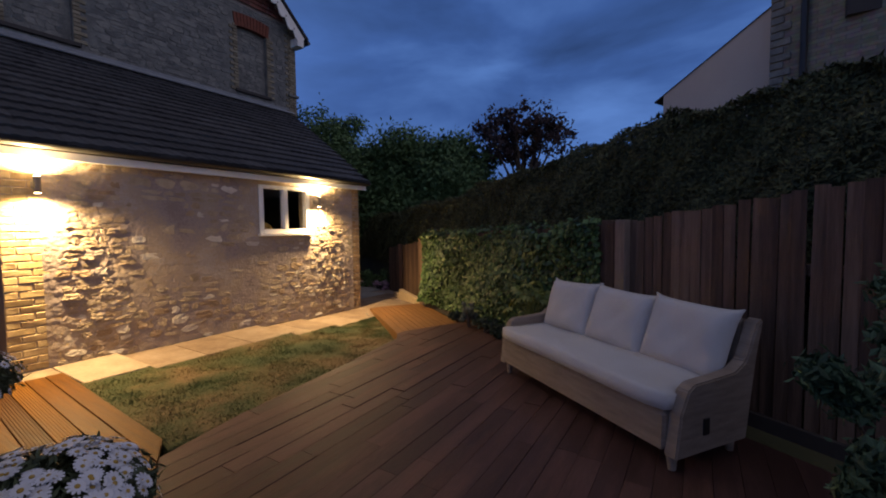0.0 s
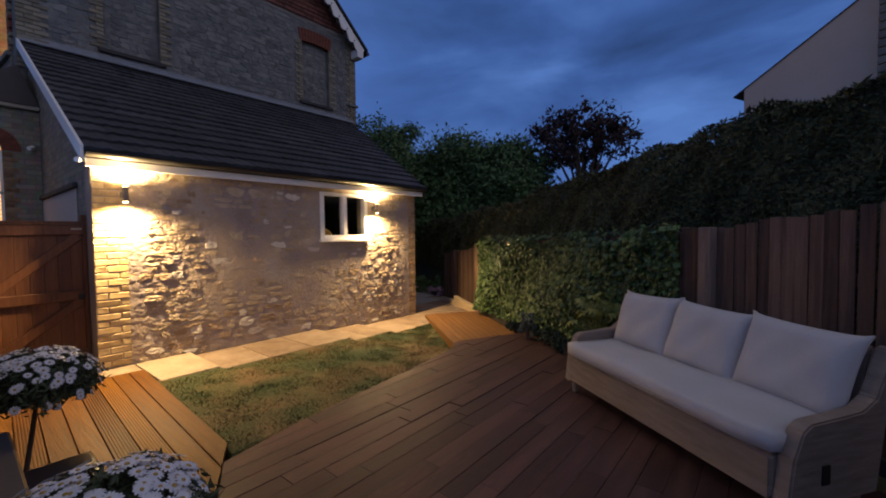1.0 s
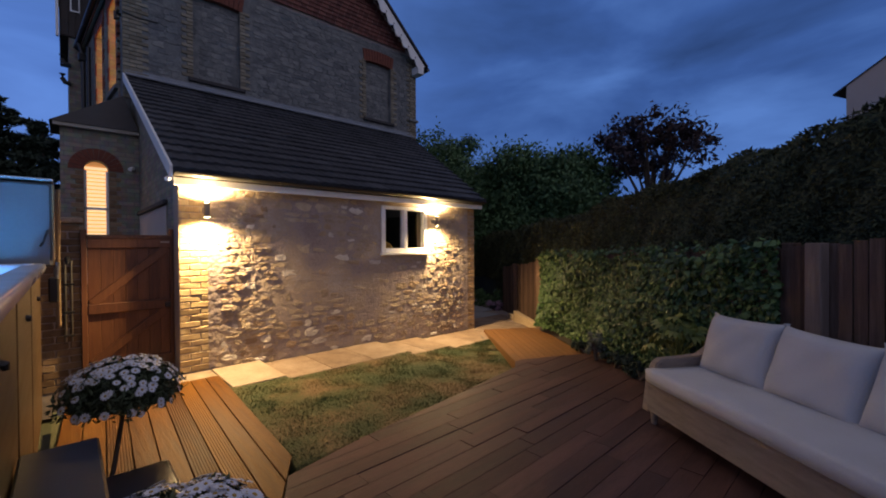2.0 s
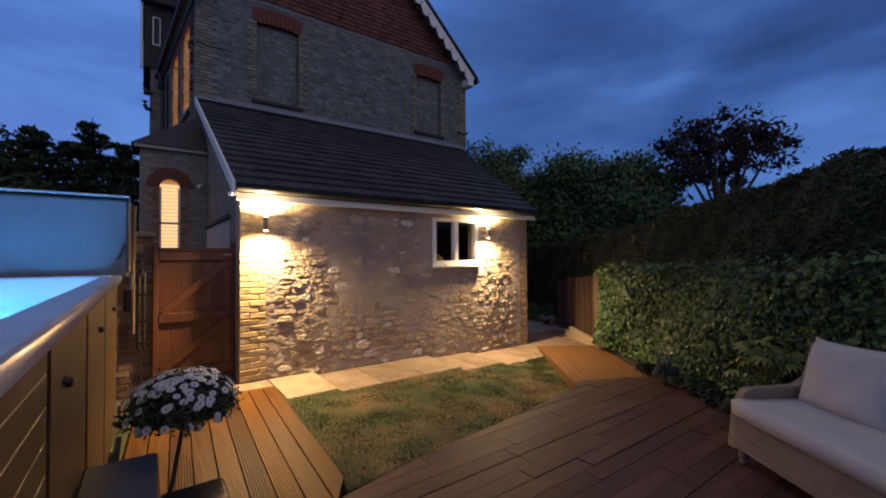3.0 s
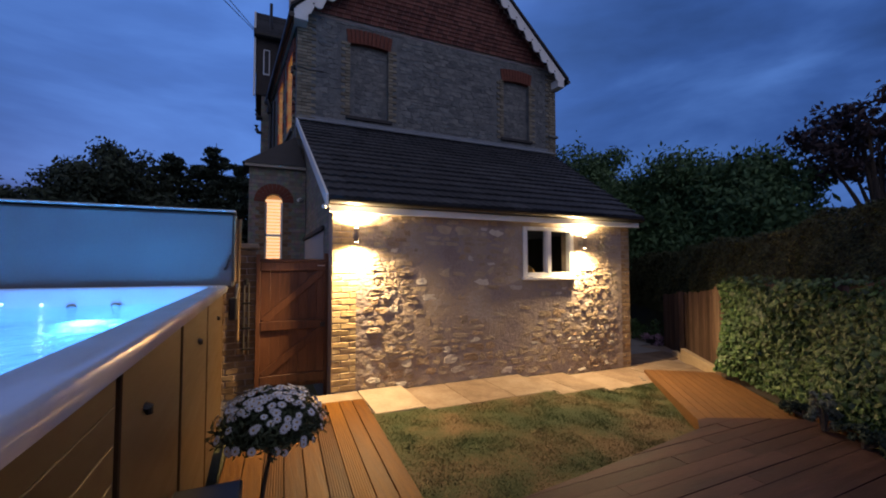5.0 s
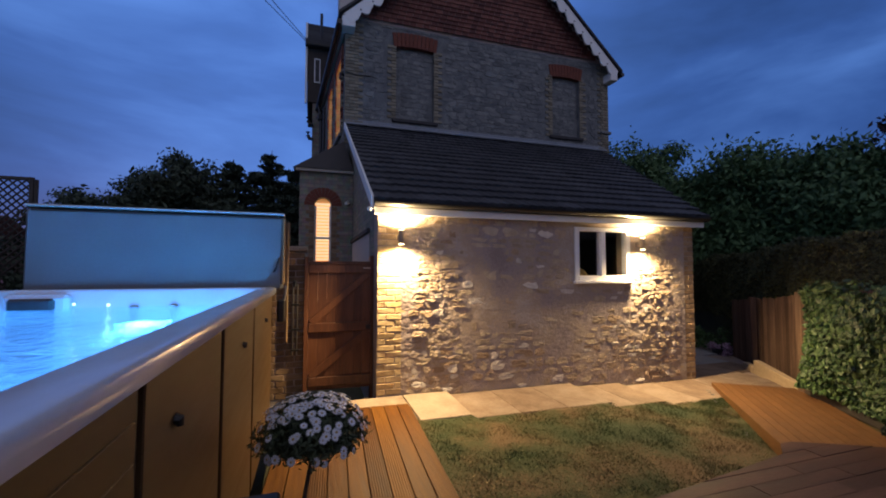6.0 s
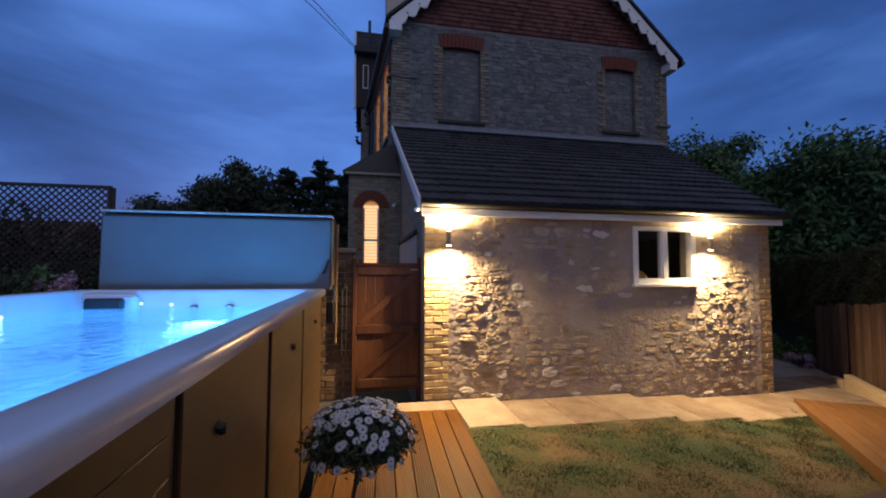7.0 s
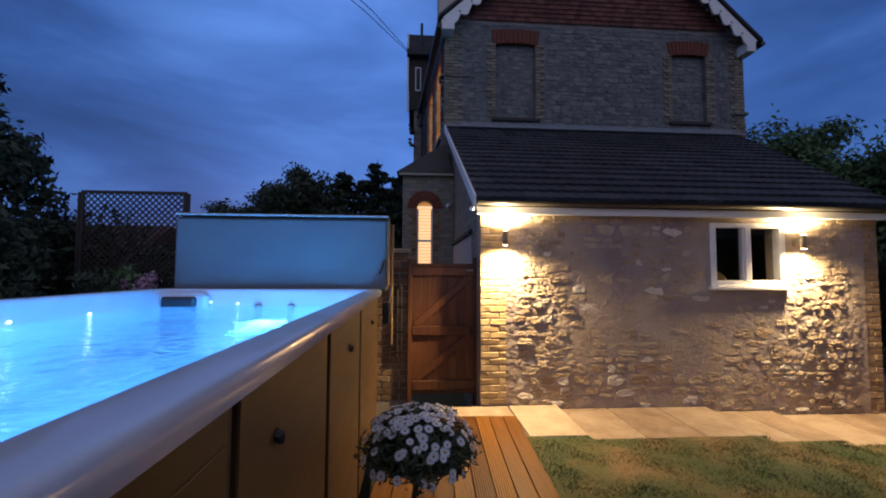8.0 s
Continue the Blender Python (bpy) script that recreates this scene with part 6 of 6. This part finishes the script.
def along(s, off, z):
    return np.stack([FENCE_A.x + FENCE_D.x * s - FENCE_N.x * off, FENCE_A.y + FENCE_D.y * s - FENCE_N.y * off, z], 1)


gen = np.random.default_rng(12)
nl = 19000
s = gen.uniform(0.12, 4.48, nl)
zf = gen.uniform(0, 1, nl)
thin = np.clip((1.1 - s) / 1.1, 0, 1)
keep = gen.uniform(0, 1, nl) > thin * 0.75 * (1 - zf * 0.6)
s, zf = s[keep], zf[keep]
nl = len(s)
topz = np.interp(s, [0, 1.6, 4.6], [1.46, 1.39, 1.30]) + 0.05 * np.sin(s * 5) + 0.03 * np.sin(s * 13)
z = 0.02 + (topz - 0.02) * zf
off = 0.03 + 0.13 * (0.5 + 0.5 * np.sin(s * 3.1 + z * 4)) * gen.uniform(0.4, 1, nl) + 0.05 * gen.uniform(0, 1, nl)
c = along(s, off, z)
nrm_ = np.tile(np.array([-FENCE_N.x, -FENCE_N.y, 0.35]), (nl, 1))
ivy = thing("ivy", "dense green ivy covering the fence", "ivy")
leaf_part("foliage", leaves(c, nrm_, 0.034, gen, 0.45, 0.95, 0.22, 0.85), IVY, ivy)
nv = 500
s2 = gen.uniform(0.15, 4.45, nv)
c2 = along(s2, gen.uniform(-0.05, 0.12, nv), np.interp(s2, [0, 1.6, 4.6], [1.46, 1.39, 1.30]) + np.abs(gen.normal(0, 0.04, nv)))
leaf_part("top_sprays", leaves(c2, np.tile([0, 0, 1.0], (nv, 1)), 0.03, gen, 0.8, 1.2), IVY, ivy)
for k in range(5):
    ss = 0.5 + k * 0.95
    pts = along(np.array([ss, ss + 0.1, ss - 0.05, ss + 0.12]), np.array([0.04, 0.05, 0.05, 0.06]), np.array([0.0, 0.45, 0.9, 1.35]))
    part("ivy_stem", tube([tuple(p) for p in pts], [0.014, 0.011, 0.009, 0.005], 6), BARK, ivy)

HT_S, HT_Z = [-6, -3, -1.5, 0.9, 1.7, 4.1, 5.6, 9, 13], [2.90, 2.80, 2.58, 2.40, 2.35, 2.05, 1.97, 1.80, 1.7]
hedge = thing("hedge", "tall dark clipped conifer hedge behind the fence", "hedge")
hb = bmesh.new()
hs = [-6 + 0.5 * k for k in range(39)]
ringsh = []
for sv_ in hs:
    t = float(np.interp(sv_, HT_S, HT_Z)) - 0.10
    cs = []
    for o, zz in ((-0.66, -0.34), (-0.70, 1.2), (-0.76, t - 0.32), (-0.90, t - 0.06), (-1.08, t + 0.02), (-1.4, t + 0.03), (-1.9, t - 0.1), (-2.1, -0.34)):
        q = along(np.array([sv_]), np.array([o]), np.array([zz]))[0]
        cs.append(hb.verts.new(q))
    ringsh.append(cs)
for r0, r1 in zip(ringsh, ringsh[1:]):
    for i in range(7):
        hb.faces.new((r0[i], r0[i + 1], r1[i + 1], r1[i]))
hb.faces.new(ringsh[0])
hb.faces.new(ringsh[-1])
bmesh.ops.recalc_face_normals(hb, faces=hb.faces[:])
part("inner_mass", hb, HEDGE, hedge)
nh = 170000
s = gen.uniform(-6, 11, nh)
tt = np.interp(s, HT_S, HT_Z)
w = gen.uniform(0, 1, nh)
on_top = w > 0.66
zf = gen.uniform(0.28, 1, nh)
z = np.where(on_top, tt - 0.02, tt * zf)
bulge = 0.10 * np.sin(s * 2.3 + z * 3) + 0.08 * np.sin(s * 5.1 - z * 2) + 0.05 * np.sin(s * 11 + z * 9)
o = np.where(on_top, -gen.uniform(0.62, 1.9, nh), -(0.47 + 0.16 * np.clip(zf, 0, 1) ** 4) + bulge * 0.7)
z = z + np.where(on_top, bulge * 0.5 + gen.uniform(-0.03, 0.06, nh), 0)
nr = np.where(on_top[:, None], np.array([[0, 0, 1.0]]), np.array([[-FENCE_N.x, -FENCE_N.y, 0.5]]))
leaf_part("foliage", leaves(along(s, o, z), nr, 0.019, gen, 0.8, 2.1, 0.1), HEDGE, hedge, "dark feathery hedge foliage")

# ---- trees ----
def tree(name, label, base, height, crown_c, spread, clumps, leaf, material, seed, per=260, flat=0.8, r_range=(0.3, 0.6), limbs=7):
    gen = np.random.default_rng(seed)
    r = random.Random(seed)
    t = thing(name, label, "tree", base)
    cx, cy, cz = crown_c
    part("trunk", tube([(0, 0, -0.3), (0.05, 0.02, height * 0.25), (cx * 0.5, cy * 0.5, height * 0.5), (cx, cy, height * 0.8)], [height * 0.035, height * 0.028, height * 0.02, 0.03], 8), BARK, t)
    cl = []
    for k in range(clumps):
        d = Vector((r.gauss(0, 1), r.gauss(0, 1), r.gauss(0, 1))).normalized() * r.uniform(0.05, 1.0) ** 0.45
        cl.append((cx + d.x * spread[0], cy + d.y * spread[1], cz + d.z * spread[2], r.uniform(*r_range)))
    for k in range(limbs):
        c = cl[r.randrange(len(cl))]
        part("limb", tube([(cx * 0.4, cy * 0.4, height * 0.42), ((cx * 0.4 + c[0]) / 2, (cy * 0.4 + c[1]) / 2, (height * 0.42 + c[2]) / 2 + 0.1), c[:3]], [height * 0.014, height * 0.008, 0.01], 6), BARK, t)
    leaf_part("crown", crown(gen, cl, per, leaf, flat), material, t)
    return t


tree("copper_tree", "dark copper-leaved tree against the evening sky", (0.9, 12.0, -0.34), 5.6, (0, 0, 4.75), (1.75, 1.75, 1.05), 80, 0.06, COPPER_LEAF, 31, 62, 0.8, (0.18, 0.40), 14)
for i, (tx, ty, top, wd_) in enumerate(((-11.0, 10.6, 7.3, 2.4), (-8.2, 10.2, 6.9, 2.2), (-5.6, 10.4, 6.3, 2.1), (-3.4, 10.8, 5.7, 1.9), (-1.4, 11.1, 5.0, 1.6), (-13.5, 8.6, 7.6, 2.4))):
    tree("garden_tree", "rounded leafy green tree at the garden boundary", (tx, ty, -0.34), top, (0, 0, top * 0.55), (wd_ * 0.85, wd_ * 0.85, top * 0.40), 75, 0.058, GREEN, 40 + i, 430, 0.85, (0.5, 0.85))
tree("garden_tree", "leafy dark tree beyond the spa", (-14.6, -6.2, -0.34), 6.6, (0, 0, 4.2), (2.3, 2.3, 2.1), 110, 0.08, DARK_LEAF, 60, 260, 0.8, (0.3, 0.75))
tree("garden_tree", "leafy dark tree beyond the spa", (-15.5, -9.2, -0.34), 5.4, (0, 0, 3.4), (2.2, 2.2, 1.6), 100, 0.08, DARK_LEAF, 63, 260, 0.8, (0.3, 0.75))


def conifer(base, height, radius, seed):
    gen = np.random.default_rng(seed)
    t = thing("conifer", "dark pointed conifer tree", "tree", base)
    part("trunk", tube([(0, 0, -0.3), (0, 0, height * 0.6), (0, 0, height)], [0.16, 0.08, 0.01], 8), BARK, t)
    n = 30000
    tier = 1 - gen.uniform(0, 1, 170) ** 0.75
    turn = gen.uniform(0, 6.28, 170)
    reach = radius * (1 - tier) ** 0.75 * gen.uniform(0.55, 1.12, 170) + 0.12
    pick = gen.integers(0, 170, n)
    f, a = tier[pick], turn[pick]
    out = gen.uniform(0.05, 1, n) ** 0.7
    wide = 0.05 + 0.17 * reach[pick] * (1.05 - out)
    c = np.stack([out * reach[pick] * np.cos(a), out * reach[pick] * np.sin(a), height * (0.06 + 0.92 * f) + 0.16 * reach[pick] * (out ** 2 - out)], 1)
    c += gen.normal(0, 1, (n, 3)) * np.stack([wide, wide, wide * 0.45], 1)
    leaf_part("crown", leaves(c, np.tile([0, 0, 1.0], (n, 1)), 0.06, gen, 0.8, 1.7), DARK_LEAF, t)


conifer((-15.6, -4.3, -0.34), 6.9, 3.3, 71)
conifer((-15.0, -2.6, -0.34), 7.3, 3.0, 72)
conifer((-14.2, -1.5, -0.34), 6.3, 2.4, 75)
tree("garden_tree", "ragged dark tree beyond the far side of the spa", (-2.3, -8.0, -0.34), 5.4, (0, 0, 3.2), (1.0, 1.0, 2.0), 46, 0.06, DARK_LEAF, 73, 230, 0.8, (0.22, 0.5))
tree("garden_tree", "low dark tree beyond the far side of the spa", (-1.0, -7.2, -0.34), 3.0, (0, 0, 1.7), (1.0, 1.0, 1.0), 40, 0.06, DARK_LEAF, 74, 240, 0.9, (0.3, 0.5))
tree("garden_tree", "low dark tree behind the trellis", (-5.2, -9.2, -0.34), 3.6, (0, 0, 1.9), (1.9, 1.9, 1.2), 45, 0.07, DARK_LEAF, 66, 260, 0.9, (0.4, 0.65))
tree("garden_tree", "low dark tree behind the trellis", (-4.6, -6.0, -0.34), 2.9, (0, 0, 1.5), (1.3, 1.2, 0.8), 40, 0.07, DARK_LEAF, 67, 260, 0.9, (0.35, 0.55))


def shrub(base, size, material, seed, label, count=2200, leaf=0.03):
    gen = np.random.default_rng(seed)
    r = random.Random(seed)
    t = thing("shrub", label, "shrub", base)
    cl = [(r.uniform(-1, 1) * size[0], r.uniform(-1, 1) * size[1], r.uniform(0.2, 1) * size[2], 0.35 * min(size)) for _ in range(18)]
    for k in range(5):
        c = cl[k]
        part("branch", tube([(0, 0, 0), (c[0] * 0.5, c[1] * 0.5, c[2] * 0.6), c[:3]], [0.02, 0.014, 0.006], 6), BARK, t)
    leaf_part("foliage", crown(gen, cl, count // 18, leaf, 0.9), material, t)
    return t


for i, (sx, sy, sz) in enumerate(((-0.6, -4.7, 1.85), (0.4, -4.8, 1.7), (1.4, -4.7, 1.7), (2.4, -4.7, 1.8), (-1.7, -5.0, 1.9), (-2.4, -4.5, 1.8), (3.3, -4.7, 1.9))):
    shrub((sx, sy, -0.34), (0.5, 0.4, sz), DARK_LEAF, 80 + i, "dark leafy shrub behind the spa")
hyd = shrub((-0.55, -4.25, 0.72), (0.35, 0.3, 0.75), GREEN, 95, "hydrangea shrub with pink flower heads", 1500)
hg = np.random.default_rng(96)
for k in range(5):
    pc = (hg.uniform(-0.35, 0.35), 0.15 + hg.uniform(-0.1, 0.15), 0.6 + hg.uniform(-0.12, 0.22), 0.09)
    leaf_part("flower_head", crown(hg, [pc], 130, 0.017), PINK, hyd, "round pink flower head")
shrub((6.62, 1.10, 0.0), (0.26, 0.30, 1.38), SHRUB_LEAF, 97, "dark green feathery shrub beside the deck", 9000, 0.020)
shrub((6.75, 0.75, 0.0), (0.25, 0.30, 0.70), SHRUB_LEAF, 98, "dark green feathery shrub beside the deck", 5000, 0.020)
shrub((-2.0, 7.7, -0.34), (0.45, 0.4, 0.5), GREEN, 99, "low green plants by the path", 1400)
fp = shrub((-1.35, 7.35, -0.3), (0.22, 0.2, 0.3), PINK, 100, "pink bedding flowers in a pot", 500, 0.02)
flower_pot = part("flower_pot", lathe([(0.12, 0), (0.17, 0.24), (0.18, 0.25), (0.15, 0.25), (0.14, 0.2)], 20), SPA_DARK)
flower_pot.location = (-1.35, 7.35, -0.33)
tagged(flower_pot, "grey flower pot by the path", "flower pot")


for i, (sb_, ob_, hb_) in enumerate(((0.9, 0.30, 0.20), (1.45, 0.28, 0.18), (1.9, 0.28, 0.22), (2.65, 0.24, 0.13))):
    q_ = FENCE_A + FENCE_D * sb_ - FENCE_N * ob_
    shrub((q_.x, q_.y, 0.0), (0.18, 0.07, hb_), DARK_LEAF, 120 + i, "low dark leafy plant at the foot of the ivy", 1100, 0.022)
q_ = FENCE_A + FENCE_D * 2.27 - FENCE_N * 0.32
shrub((q_.x, q_.y, 0.0), (0.11, 0.10, 0.34), SAGE, 130, "rounded grey-green shrub at the foot of the ivy", 1800, 0.014)


def palm(at, seed):
    """A small fan-leaved plant in a pot."""
    r = random.Random(seed)
    t = thing("fatsia_plant", "yellow-green leafy plant in a dark pot beside the sofa", "potted plant", at)
    part("pot", lathe([(0.10, 0), (0.15, 0.26), (0.16, 0.28), (0.13, 0.28), (0.12, 0.22)], 20), SPA_DARK, t)
    for k in range(22):
        a, up = r.uniform(0, 6.28), r.uniform(0.35, 0.95)
        hgt, out = 0.34 + 0.46 * up * r.uniform(0.75, 1.1), 0.34 * (1.15 - up) * r.uniform(0.5, 1.1)
        tip = Vector((out * math.cos(a), out * math.sin(a), hgt))
        v, f = [], []
        for q in range(7):
            b0 = a + radians(-78 + 26 * q)
            ln = 0.115 * (1 - 0.05 * abs(q - 3))
            o = len(v)
            dx, dy = math.cos(b0), math.sin(b0)
            v += [tuple(tip), (tip.x + dx * ln * 0.55 - dy * 0.028, tip.y + dy * ln * 0.55 + dx * 0.028, tip.z + 0.01),
                  (tip.x + dx * ln, tip.y + dy * ln, tip.z - 0.06), (tip.x + dx * ln * 0.55 + dy * 0.028, tip.y + dy * ln * 0.55 - dx * 0.028, tip.z + 0.01)]
            f.append((o, o + 1, o + 2, o + 3))
        tilt = Matrix.Rotation(r.uniform(-0.7, 0.7), 3, "X") @ Matrix.Rotation(r.uniform(-0.7, 0.7), 3, "Y")
        v = [tuple(tip + tilt @ (Vector(p) - tip)) for p in v]
        lo_ = new("leaf", mesh_from("leaf", v, f, FERN))
        lo_.parent = t
        part("leaf_stalk", tube([(0, 0, 0.2), (tip.x * 0.4, tip.y * 0.4, 0.2 + (hgt - 0.2) * 0.65), tuple(tip)], [0.008, 0.006, 0.004], 5), FERN, t)


palm((4.27, 3.38, 0.012), 5)

# ---- trellis beyond the spa ----
trellis = thing("trellis", "dark stained diamond lattice trellis panel", "trellis")
TY0, TY1, TZ0, TZ1, TX = -6.42, -4.70, 0.9, 2.89, -2.5
tf = None
for lo, hi in (((TX - 0.02, TY0, TZ0), (TX + 0.02, TY0 + 0.05, TZ1)), ((TX - 0.02, TY1 - 0.05, TZ0), (TX + 0.02, TY1, TZ1)), ((TX - 0.02, TY0 + 0.05, TZ1 - 0.05), (TX + 0.02, TY1 - 0.05, TZ1)), ((TX - 0.02, TY0 + 0.05, TZ0), (TX + 0.02, TY1 - 0.05, TZ0 + 0.05))):
    tf = box(lo, hi, 0.004, tf)
part("frame", tf, DARK_STAIN, trellis)
W_, H_ = TY1 - TY0, TZ1 - TZ0
for sgn in (-1, 1):
    c = -H_
    while c < W_:
        ya, yb = max(0.0, c), min(W_, c + H_)
        if yb - ya > 0.08:
            za, zb_ = ((ya - c), (yb - c)) if sgn > 0 else (H_ - (ya - c), H_ - (yb - c))
            part("lath", tube([(TX + 0.008 * sgn, TY0 + ya, TZ0 + za), (TX + 0.008 * sgn, TY0 + yb, TZ0 + zb_)], 0.013, 4), DARK_STAIN, trellis)
        c += 0.105
for py in (TY0 - 0.03, TY1 + 0.03):
    part("post", box((TX - 0.02, py - 0.02, -0.34), (TX + 0.02, py + 0.02, 2.86), 0.005), DARK_STAIN, trellis)
part("lower_panel", box((TX - 0.015, TY0, -0.3), (TX + 0.015, TY1, TZ0 - 0.003), 0.003), DARK_STAIN, trellis)

bird = thing("bird_table", "brown timber bird table with a flat roof", "bird table", (-2.2, -3.85, -0.34))
part("post", box((-0.04, -0.04, 0), (0.04, 0.04, 2.25), 0.006), GATE_WOOD, bird)
part("tray", box((-0.25, -0.28, 2.25), (0.25, 0.28, 2.29), 0.006), GATE_WOOD, bird)
part("roof", box((-0.30, -0.38, 2.56), (0.30, 0.40, 2.62), 0.01), GATE_WOOD, bird)
for yy in (-0.2, 0.2):
    part("support", box((-0.02, yy - 0.02, 2.29), (0.02, yy + 0.02, 2.56)), GATE_WOOD, bird)

shed = thing("shed", "low brick outbuilding with a red tiled roof beyond the trellis", "shed", (-9.0, -10.6, -0.34))
part("wall", box((-1.5, -1.8, 0), (1.5, 1.8, 2.4)), DARK_RED, shed)
sr_ = bmesh.new()
pts = [sr_.verts.new(p) for p in ((-1.7, -2, 2.4), (1.7, -2, 2.4), (1.7, 2, 2.4), (-1.7, 2, 2.4), (0, -2, 3.3), (0, 2, 3.3))]
for f in ((0, 3, 2, 1), (0, 1, 4), (2, 3, 5), (1, 2, 5, 4), (3, 0, 4, 5)):
    sr_.faces.new([pts[i] for i in f])
bmesh.ops.recalc_face_normals(sr_, faces=sr_.faces[:])
part("roof", sr_, DARK_RED, shed)
